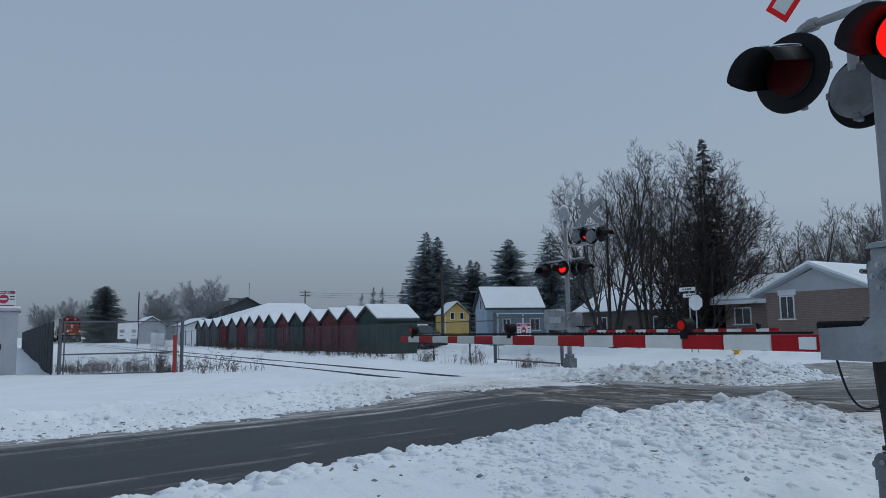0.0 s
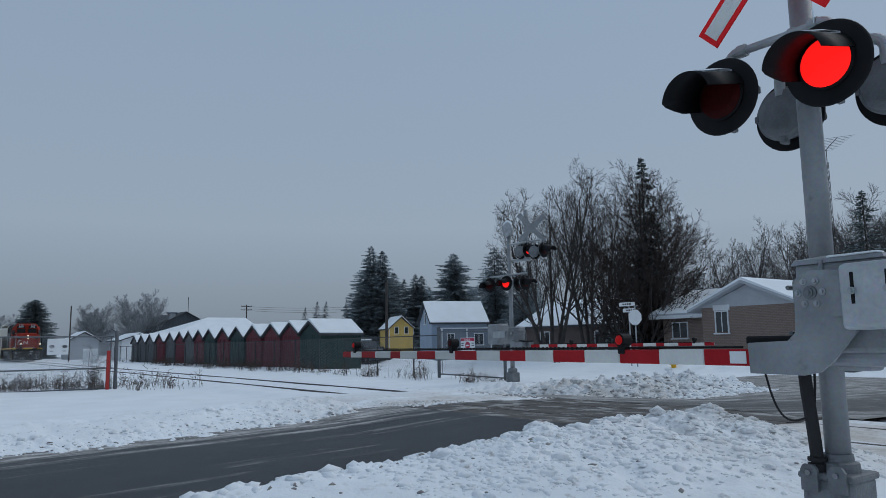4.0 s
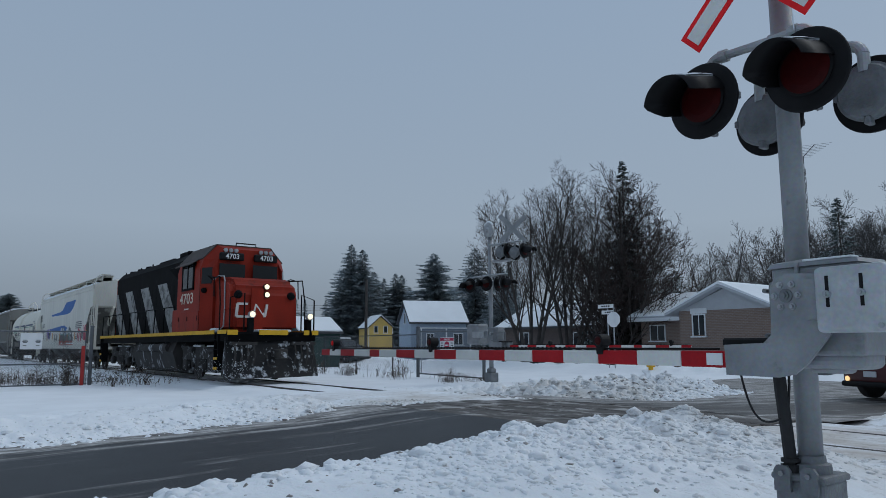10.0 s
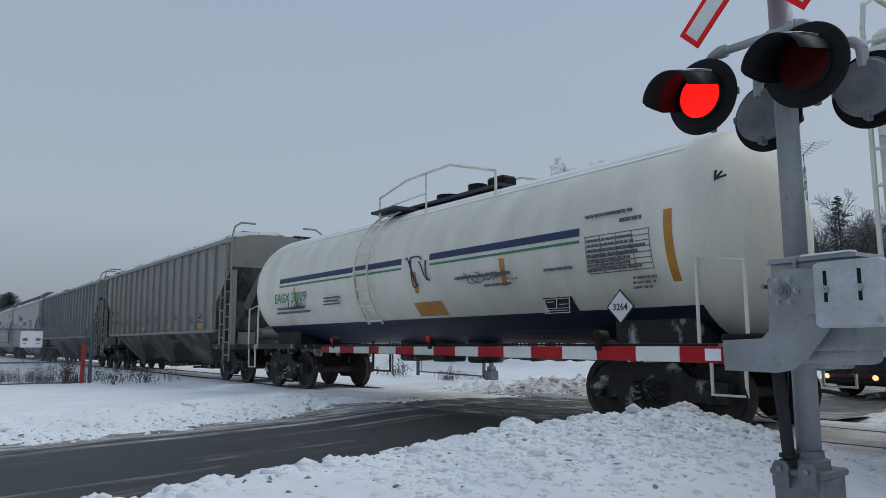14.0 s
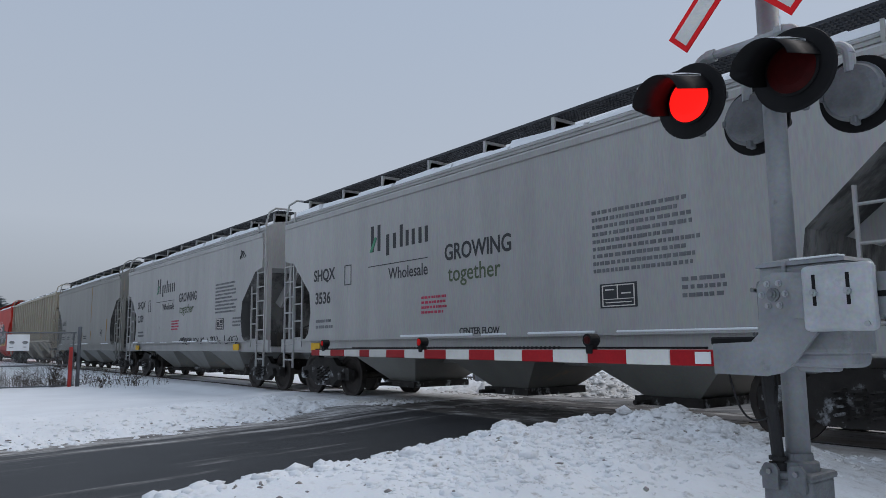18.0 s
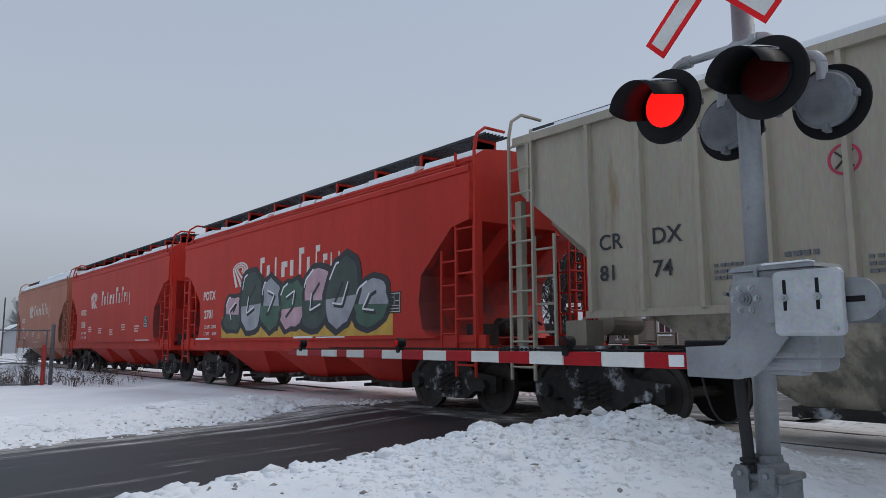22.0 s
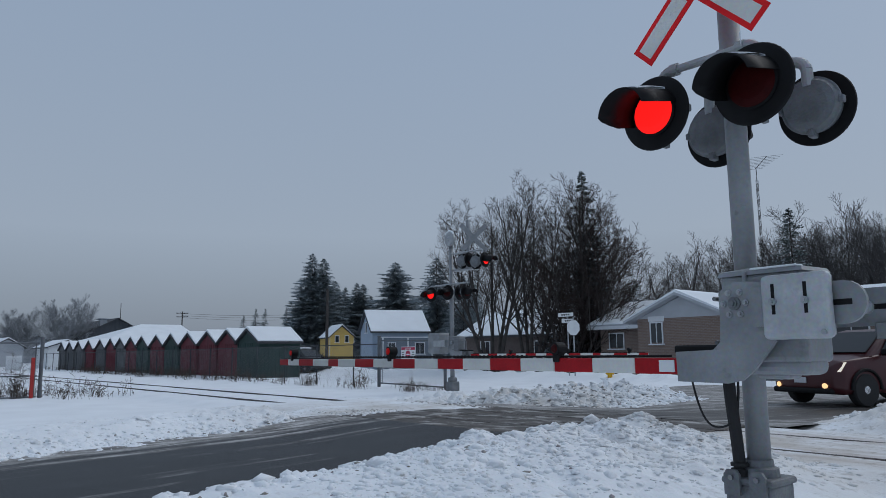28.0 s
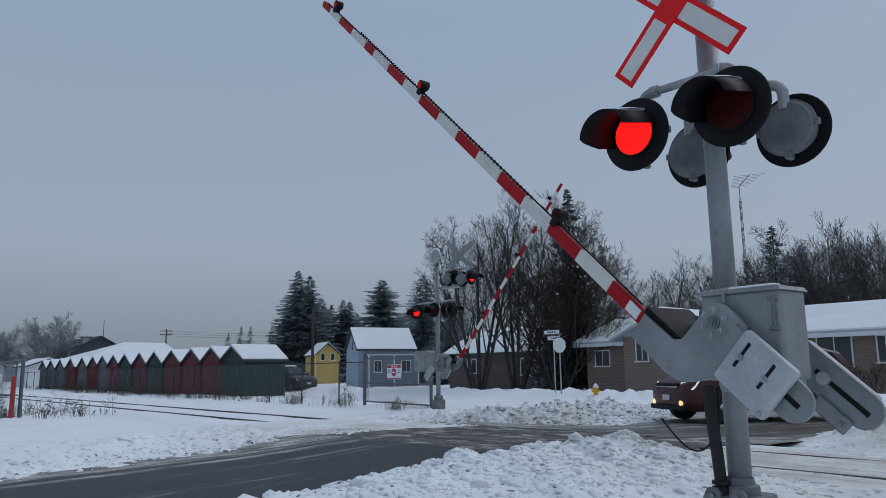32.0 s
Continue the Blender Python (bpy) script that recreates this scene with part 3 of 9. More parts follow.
AWNING = mat("weathered_awning", (0.060, 0.047, 0.042), 0.8, var=0.3, scale=4, col2=(0.16, 0.15, 0.145), amount=0.3, patch=3)
YELLOW = mat("safety_yellow", (0.68, 0.40, 0.03), 0.5, var=0.12, scale=3, col2=(0.2, 0.15, 0.1), amount=0.15, patch=3)
ORANGE = mat("amber_reflector", (0.50, 0.22, 0.03), 0.4, var=0.15, bump=0)
GREY_AG = paint("pale_grey_car", (0.355, 0.355, 0.35), amount=0.15)
GREY_NA = paint("mid_grey_car", (0.235, 0.235, 0.22), amount=0.4, dirt=(0.40, 0.30, 0.22))
GREY_PL = paint("steel_grey_car", (0.20, 0.208, 0.208), amount=0.4)
GREY_A = paint("stained_grey_car", (0.24, 0.235, 0.215), amount=0.6, dirt=(0.22, 0.15, 0.09))
BEIGE = paint("beige_car", (0.355, 0.317, 0.25), amount=0.45, dirt=(0.26, 0.19, 0.11))
CREAM = paint("cream_white_car", (0.66, 0.645, 0.58), amount=0.25)
CREAM2 = paint("white_tank", (0.72, 0.695, 0.60), 0.45, amount=0.10)
POTRED = paint("bright_red_car", (0.50, 0.038, 0.026), amount=0.12, dirt=(0.20, 0.03, 0.025))
POTFADE = paint("faded_red_car", (0.43, 0.168, 0.110), amount=0.2, dirt=(0.36, 0.19, 0.14))
BLUE = mat("blue_band", (0.035, 0.13, 0.40), 0.5, var=0.08, bump=0)
NAVY = mat("navy_band", (0.014, 0.030, 0.105), 0.5, var=0.1, bump=0)
GREENBAND = mat("green_band", (0.04, 0.22, 0.12), 0.5, var=0.1, bump=0)
TANKBELLY = mat("tank_belly", (0.014, 0.022, 0.050), 0.5, var=0.2, bump=0.1)
LOCORED = mat("loco_red", (0.235, 0.020, 0.009), 0.55, var=0.2, scale=1.3, col2=(0.085, 0.014, 0.010), amount=0.30, patch=1.9, stretch=(1, 1, 0.45), bump=0.08)
LOCOBLACK = mat("loco_black", (0.007, 0.0072, 0.008), 0.75, var=0.3, scale=2, col2=(0.03, 0.029, 0.028), amount=0.25, patch=2, bump=0.1)
LOCOWHITE = mat("loco_stripe", (0.27, 0.27, 0.26), 0.6, var=0.3, scale=2, col2=(0.06, 0.06, 0.06), amount=0.55, patch=2.2)
LOCOBLACK.node_tree.nodes["Principled BSDF"].inputs["Specular IOR Level"].default_value = 0.06
for _m in (LOCORED, POTRED, POTFADE, YELLOW, BLUE):
    _m.node_tree.nodes["Principled BSDF"].inputs["Specular IOR Level"].default_value = 0.15
WINDOW = glass("dark_window", (0.012, 0.014, 0.016), 0.08)
WINDOW.node_tree.nodes["Principled BSDF"].inputs["Specular IOR Level"].default_value = 0.3


def wheelset(truck, x, z=0.46):
    for s in (-1, 1):
        b = lathe(bm(), [(-0.07, 0.44), (-0.07, 0.46), (0.03, 0.465), (0.035, 0.49), (0.065, 0.485), (0.065, 0.40), (0.03, 0.36), (0.03, 0.16), (0.08, 0.13), (0.08, 0.01)] if s > 0 else
                  [(-0.08, 0.01), (-0.08, 0.13), (-0.03, 0.16), (-0.03, 0.36), (-0.065, 0.40), (-0.065, 0.485), (-0.035, 0.49), (-0.03, 0.465), (0.07, 0.46), (0.07, 0.44)], (x, -s * 0.78 * -1, z), (0, -s * -1 * s, 0), 22)
        part("wheel", b, WHEEL, truck, smooth=False)
    part("axle", cyl(bm(), (x, -0.95, z), (x, 0.95, z), 0.08, seg=10), WHEEL, truck)


def freight_truck(car, xc):
    """Three-piece truck: bolster, side frames with spring nests, four wheels."""
    b = bm()
    box(b, xc - 0.2, xc + 0.2, -1.0, 1.0, 0.5, 0.78)
    tr = part("truck", b, TRUCK, car)
    wheelset(tr, xc - 0.89)
    wheelset(tr, xc + 0.89)
    for s in (-1, 1):
        y = s * 0.98
        b = bm()
        prism(b, [(xc - 1.15, 0.36), (xc - 0.62, 0.36), (xc - 0.40, 0.22), (xc + 0.40, 0.22), (xc + 0.62, 0.36), (xc + 1.15, 0.36), (xc + 1.15, 0.62),
                  (xc + 0.62, 0.68), (xc + 0.40, 0.86), (xc - 0.40, 0.86), (xc - 0.62, 0.68), (xc - 1.15, 0.62)], y - 0.07, y + 0.07)
        part("side_frame", b, TRUCK, tr)
        b = bm()
        for k in (-0.2, 0, 0.2):
            pts = [(xc + k + 0.07 * math.cos(a), y + s * 0.09 + 0.07 * math.sin(a), 0.30 + 0.34 * a / (8 * math.pi)) for a in np.linspace(0, 8 * math.pi, 33)]
            part("spring", tube(bm(), pts, 0.018, 4), TRUCK, tr)
        for dx in (-0.89, 0.89):
            part("axle_box", cyl(bm(), (xc + dx, y, 0.46), (xc + dx, y + s * 0.17, 0.46), 0.11, 0.09, 12), TRUCK, tr)


def ladder(car, material, p0, p1, across, rungs, r=0.019, name="ladder"):
    """Two stiles and rungs between the feet p0 and heads p1."""
    b = bm()
    p0, p1, w = Vector(p0), Vector(p1), Vector(across)
    for q in (Vector((0, 0, 0)), w):
        tube(b, [p0 + q, p1 + q], r * 1.45, 4)
    for i in range(rungs):
        q = p0.lerp(p1, (i + 0.5) / rungs)
        tube(b, [q, q + w], r, 5)
    return part(name, b, material, car)


def running_board(car, material, x0, x1, ys, z, support, stubs):
    for y0, y1 in ys:
        b = bm()
        for y in np.linspace(y0, y1, 7):
            box(b, x0, x1, y - 0.008, y + 0.008, z, z + 0.04)
        for x in np.arange(x0, x1, 0.065):
            box(b, x, x + 0.022, y0, y1, z + 0.004, z + 0.035)
        part("running_board", b, material, car)
    for x in np.linspace(x0 + 0.3, x1 - 0.3, stubs):
        for y0, y1 in ys:
            b = bm()
            prism(b, [(y0, z - 0.002), (y0, z - 0.36), (y0 + 0.05, z - 0.36), (y0 + 0.05, z - 0.06), (y1 - 0.05, z - 0.06), (y1 - 0.05, z - 0.36), (y1, z - 0.36), (y1, z - 0.002)], x - 0.03, x + 0.03, "x")
            bmesh.ops.triangulate(b, faces=[fc for fc in b.faces if len(fc.verts) > 4])
            part("board_support", b, support, car)


def coupler(car, h, s, material=None):
    b = bm()
    box(b, min(s * (h - 0.25), s * (h + 0.35)), max(s * (h - 0.25), s * (h + 0.35)), -0.09, 0.09, 0.80, 0.98)
    rbox(b, min(s * (h + 0.3), s * (h + 0.62)), max(s * (h + 0.3), s * (h + 0.62)), -0.17, 0.17, 0.74, 1.04, 0.05, 2)
    tube(b, [(s * (h + 0.05), -0.3, 0.85), (s * (h + 0.3), -0.33, 0.55), (s * (h + 0.6), -0.2, 0.5)], 0.03, 6)
    part("coupler", b, TRUCK, car)


def hull(levels, h, seg=1):
    """A closed hull from rings (height, half width, inset of the ends)."""
    b = bm()
    rings = []
    for z, y, ins in levels:
        x = h - ins
        rings.append([b.verts.new(p) for p in ((-x, -y, z), (x, -y, z), (x, y, z), (-x, y, z))])
    for a, c in zip(rings, rings[1:]):
        for i in range(4):
            j = (i + 1) % 4
            b.faces.new((a[i], a[j], c[j], c[i]))
    b.faces.new(rings[0][::-1])
    b.faces.new(rings[-1])
    return b


SHADE_GRIMED = {}


def shade_grimed(body):
    """The body paint with the end slopes' shade painted in, under brown spray that wheels throw at the car ends."""
    if body.name not in SHADE_GRIMED:
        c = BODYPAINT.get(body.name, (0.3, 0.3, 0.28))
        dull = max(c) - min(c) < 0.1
        # grey paints get a darker base and stain, standing in for shade
        SHADE_GRIMED[body.name] = mat(body.name + "_shade_and_grime", tuple(v * (0.62 if dull else 1.0) for v in c), 0.75, var=0.2, scale=1.2, col2=tuple((0.16 if dull else 0.35) * v + (0.015 if dull else 0.03) for v in c), amount=0.74 if dull else 0.60, patch=1.3, stretch=(1, 1, 0.5), bump=0.2, bscale=25)
    return SHADE_GRIMED[body.name]


def hopper(name, roof_r, roof_l, body, label, ribbed=False, bays=3, board=None, belly=None, snow=True, frame_mat=None, walk_z=4.74):
    """A covered hopper car; its roof spans from roof_l to roof_r behind the locomotive's front."""
    mid_x, h = (roof_r + roof_l) / 2, (roof_r - roof_l) / 2
    car = thing(name, pose(mid_x, TRACK_Y, 0), label, "freight car", "cars of the train")
    car["behind"], car["half"] = mid_x, h
    fm = frame_mat or body
    e = h + 0.25
    if ribbed:
        lv = [(1.58, 1.42, 1.45), (2.46, 1.44, 1.38), (3.46, 1.45, 0.12), (4.22, 1.45, 0.05), (4.34, 1.40, 0.05), (4.46, 0.9, 0.05), (4.50, 0.4, 0.05)]
    else:
        lv = [(1.26, 1.57, 1.12), (1.42, 1.57, 1.32), (1.9, 1.57, 1.42), (2.36, 1.57, 1.35), (3.12, 1.57, 0.50), (3.2, 1.57, 0.06), (3.98, 1.57, 0.02), (4.10, 1.545, 0.02),
              (4.13, 1.51, 0.02), (4.30, 1.44, 0.02), (4.44, 1.2, 0.02), (4.50, 0.7, 0.02), (4.52, 0.3, 0.02)]
    shell = hull(lv, h)
    shell.normal_update()
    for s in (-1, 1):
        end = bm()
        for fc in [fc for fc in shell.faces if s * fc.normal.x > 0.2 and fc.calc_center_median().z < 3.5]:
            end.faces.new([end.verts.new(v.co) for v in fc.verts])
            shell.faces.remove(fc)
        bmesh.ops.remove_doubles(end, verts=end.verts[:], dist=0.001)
        part("slope_sheet", end, shade_grimed(body), car, "grimy sloping end sheet, shade painted in")
    part("body", shell, body, car)
    if not ribbed:
        for s in (-1, 1):
            # lip of the roof over the side, weld seams, and the ledge on the side sill
            b = bm()
            prism(b, [(s * 1.56, 3.995), (s * 1.595, 4.01), (s * 1.60, 4.10), (s * 1.565, 4.135)], -h + 0.03, h - 0.03, "x")
            part("roof_lip", b, body, car)
            for z, y in ((4.19, 1.495), (4.26, 1.465)):
                part("roof_rib", box(bm(), -h + 0.06, h - 0.06, *sorted((s * (y - 0.03), s * (y + 0.012))), z - 0.012, z + 0.012), body, car)
            for k in range(1, 7):
                x = -h + 1.5 + (2 * h - 3.0) * k / 7
                part("panel_seam", box(bm(), x - 0.007, x + 0.007, *sorted((s * 1.565, s * 1.5712)), 1.44, 3.99), body, car)
            part("sill_ledge", box(bm(), -h + 0.9, h - 0.9, *sorted((s * 1.50, s * 1.615)), 1.255, 1.285), fm, car)
        b = bm()
        rnd = random.Random(int(abs(roof_l) * 11))
        x = -h + 1.2
        while x < h - 1.4:
            ln = rnd.uniform(0.3, 2.2)
            if rnd.random() < 0.6:
                rbox(b, x, min(x + ln, h - 1.0), -1.613, -1.572, 1.282, 1.282 + rnd.uniform(0.02, 0.05), 0.012, 1)
            x += ln + rnd.uniform(0.1, 0.9)
        tagged(part("sill_snow", b, ROOFSNOW, car, "thin snow on the side sill"), kind="stuff")
    # ends: centre plate, posts and slope braces
    for s in (-1, 1):
        for y in (-0.55, 0.55):
            b = bm()
            solid(b, [(s * (h - 1.35), y - 0.04, 2.35), (s * (h - 1.35), y + 0.04, 2.35), (s * (h - 0.12), y + 0.04, 3.3), (s * (h - 0.12), y - 0.04, 3.3),
                      (s * (h - 1.0), y - 0.04, 2.2), (s * (h - 1.0), y + 0.04, 2.2), (s * (h + 0.02), y + 0.04, 3.1), (s * (h + 0.02), y - 0.04, 3.1)],
                  ((0, 1, 2, 3), (4, 7, 6, 5), (0, 4, 5, 1), (3, 2, 6, 7), (0, 3, 7, 4), (1, 5, 6, 2)))
            part("slope_brace", b, fm, car)
        for y in (-1.38, 1.38):
            b = bm()
            box(b, *sorted((s * (h - 0.12), s * (h + 0.0))), y - 0.06, y + 0.06, 1.1, 3.35)
            part("end_post", b, fm, car)
        b = bm()
        box(b, *sorted((s * (h - 1.6), s * (e + 0.1))), -1.45, 1.45, 0.98, 1.12)
        part("end_platform", b, fm if not ribbed else UNDER, car)
        coupler(car, e, s)
        b = bm()
        cyl(b, (s * (h - 0.75), -0.25, 1.45), (s * (h - 0.75), 0.5, 1.45), 0.17, seg=14)
        box(b, *sorted((s * (h - 0.9), s * (h - 0.5))), -0.9, -0.5, 1.13, 1.5)
        tube(b, [(s * (h - 0.5), -0.5, 1.5), (s * (h - 0.35), 0, 1.7), (s * (h - 0.5), 0.6, 1.5)], 0.025, 6)
        part("brake_gear", b, UNDER if not ribbed else fm, car)
        for y in (-1, 1):
            ladder(car, fm, (s * (h + 0.04), y * 1.52, 0.62), (s * (h + 0.04), y * 1.52, 4.40), (-s * 0.48, 0, 0), 10)
            ladder(car, fm, (s * (h - 0.85), y * 1.50, 1.12), (s * (h - 0.85), y * 1.50, 2.75), (s * 0.40, 0, 0), 4)
            b = bm()
            tube(b, [(s * (h + 0.04), y * 1.52, 4.38), (s * (h + 0.04), y * 1.45, 4.66), (s * (h + 0.02), y * 1.25, 4.80), (s * (h + 0.02), y * 0.8, 4.80)], 0.028, 6)
            part("grab_rail", b, fm, car)
        ladder(car, fm, (s * (h + 0.06), 0.75, 1.2), (s * (h + 0.06), 0.75, 4.5), (0, 0.42, 0), 9)
        freight_truck(car, s * (h - 1.15))
    # long sills and hoppers below
    if not ribbed:
        part("side_sill", box(bm(), -e, e, -1.50, -1.42, 1.035, 1.30), fm, car)
        part("side_sill", box(bm(), -e, e, 1.42, 1.50, 1.02, 1.30), fm, car)
        part("sill_flange", box(bm(), -e, e, -1.50, -1.30, 1.0, 1.03), fm, car)
    part("center_sill", box(bm(), -e, e, -0.3, 0.3, 0.78, 1.1), fm if not ribbed else UNDER, car)
    span = 2 * (h - 2.15)
    wid = span / bays
    for k in range(bays):
        xc = -span / 2 + wid * (k + 0.5)
        b = bm()
        top, zt = wid / 2 - 0.02, (1.27 if not ribbed else 1.60)
        yw = 1.44 if not ribbed else 1.42
        lo = 0.28 if not ribbed else 0.30
        solid(b, [(xc - top, -yw, zt), (xc + top, -yw, zt), (xc + top, yw, zt), (xc - top, yw, zt), (xc - 0.45, -0.62, lo + 0.12), (xc + 0.45, -0.62, lo + 0.12), (xc + 0.45, 0.62, lo + 0.12), (xc - 0.45, 0.62, lo + 0.12)],
              ((0, 1, 2, 3), (7, 6, 5, 4), (0, 4, 5, 1), (1, 5, 6, 2), (2, 6, 7, 3), (3, 7, 4, 0)))
        ch = part("chute", b, belly or body, car)
        b = bm()
        box(b, xc - 0.55, xc + 0.55, -0.72, 0.72, lo, lo + 0.12)
        cyl(b, (xc - 0.3, -1.05, lo + 0.05), (xc - 0.3, 1.05, lo + 0.05), 0.035, seg=8)
        part("outlet_gate", b, TRUCK, ch)
    if ribbed:
        count = int(round((2 * h - 2.9) / 0.87)) + 1
        xs = np.linspace(-h + 1.5, h - 1.5, count)
        allx = [(-h + 0.35, 3.3), *[(x, 1.58) for x in xs], (h - 0.35, 3.3)]
        for x, z0 in allx:
            for s in (-1, 1):
                b = bm()
                prism(b, [(x - 0.05, s * 1.43), (x - 0.03, s * 1.53), (x + 0.03, s * 1.53), (x + 0.05, s * 1.43)], z0, 4.26, "z")
                part("side_post", b, body, car)
        for s in (-1, 1):
            b = bm()
            box(b, -h + 0.05, h - 0.05, *sorted((s * 1.43, s * 1.54)), 4.22, 4.34)
            part("top_chord", b, body, car)
            b = bm()
            box(b, -h + 1.4, h - 1.4, *sorted((s * 1.40, s * 1.50)), 1.50, 1.60)
            part("side_chord", b, body, car)
    # roof
    brd = board or GRATING
    running_board(car, brd, -h + 0.1, h - 0.1, [(-1.12, -0.62), (0.62, 1.12)], walk_z if not ribbed else 4.53, fm, 9)
    for k in range(8):
        x = -h + (2 * h) * (k + 0.5) / 8
        hatch = bm()
        rbox(hatch, x - 0.5, x + 0.5, -0.42, 0.42, 4.50, 4.64, 0.04, 1)
        part("roof_hatch", hatch, fm, car)
    if snow:
        sn = bm()
        random.seed(int(abs(roof_r) * 7))
        x = -h + 0.2
        while x < h - 0.6:
            ln = random.uniform(0.5, 1.6)
            y0 = -1.40
            zz = 4.36 if not ribbed else 4.40
            solid(sn, [(x, y0, zz - 0.03), (min(x + ln, h - 0.1), y0, zz - 0.03), (min(x + ln, h - 0.1), 0, 4.52), (x, 0, 4.52),
                       (x, y0 + 0.05, zz + random.uniform(0.02, 0.12)), (min(x + ln, h - 0.1), y0 + 0.05, zz + random.uniform(0.02, 0.12)), (min(x + ln, h - 0.1), 0, 4.62), (x, 0, 4.62)],
                  ((0, 1, 2, 3), (7, 6, 5, 4), (0, 4, 5, 1), (1, 5, 6, 2), (2, 6, 7, 3), (3, 7, 4, 0)))
            x += ln * random.uniform(0.85, 1.3)
        tagged(part("roof_snow", sn, ROOFSNOW, car, "patchy snow on the roof"), kind="stuff")
    return car


def sheet_of(pts, y0, y1):
    """A plate with any outline, between two depths."""
    b = bm()
    if sum(p[0] * q[1] - q[0] * p[1] for p, q in zip(pts, pts[1:] + pts[:1])) < 0:
        pts = pts[::-1]
    lo, hi = [b.verts.new((x, y0, z)) for x, z in pts], [b.verts.new((x, y1, z)) for x, z in pts]
    for tri in geometry.tessellate_polygon([[Vector((x, z, 0)) for x, z in pts]]):
        a = sum(pts[tri[i]][0] * pts[tri[(i + 1) % 3]][1] - pts[tri[(i + 1) % 3]][0] * pts[tri[i]][1] for i in range(3))
        t = tri if a > 0 else tri[::-1]
        if abs(a) > 1e-7:
            b.faces.new([lo[i] for i in t])
            b.faces.new([hi[i] for i in t[::-1]])
    k = len(pts)
    for i in range(k):
        j = (i + 1) % k
        b.faces.new((lo[j], lo[i], hi[i], hi[j]))
    return b


def flat_shape(name, pts, y, material, car, label="", behind=0.0):
    """Paint on the side of a car: a thin sheet from points (x, z)."""
    return part(name, sheet_of([(p[0] - behind, p[1]) for p in pts], y - 0.004, y + 0.02), material, car, label)


def bars(car, x, z, rows, width, height, material, y, seed=1, name="stencil"):
    """Small print that cannot be read, as rows of short bars."""
    rnd = random.Random(seed)
    b = bm()
    pitch = height / rows
    for r in range(rows):
        u = 0.0
        end = width * rnd.uniform(0.75, 1.0)
        while u < end - 0.03:
            w = min(rnd.uniform(0.03, 0.09), end - u)
            box(b, x + u, x + u + w, y - 0.004, y + 0.02, z - pitch * (r + 0.5), z - pitch * r)
            u += w + rnd.uniform(0.012, 0.04)
    return tagged(part(name, b, material, car), kind="stuff")


def mark(car, text, size, x, z, material, y, behind, sx=1.0, bold=0.008):
    return words(text, size, material, car, pose(x - behind, y - 0.0025, z, 90, 0, 0), sx=sx, depth=0.0008, bold=bold)


CARS = []

# ---------------------------------------------------------------- locomotive
PLOW = mat("snow_caked_plow", (0.010, 0.010, 0.011), 0.8, var=0.3, scale=4, col2=(0.62, 0.64, 0.67), amount=0.42, patch=3.5, bump=0.5)


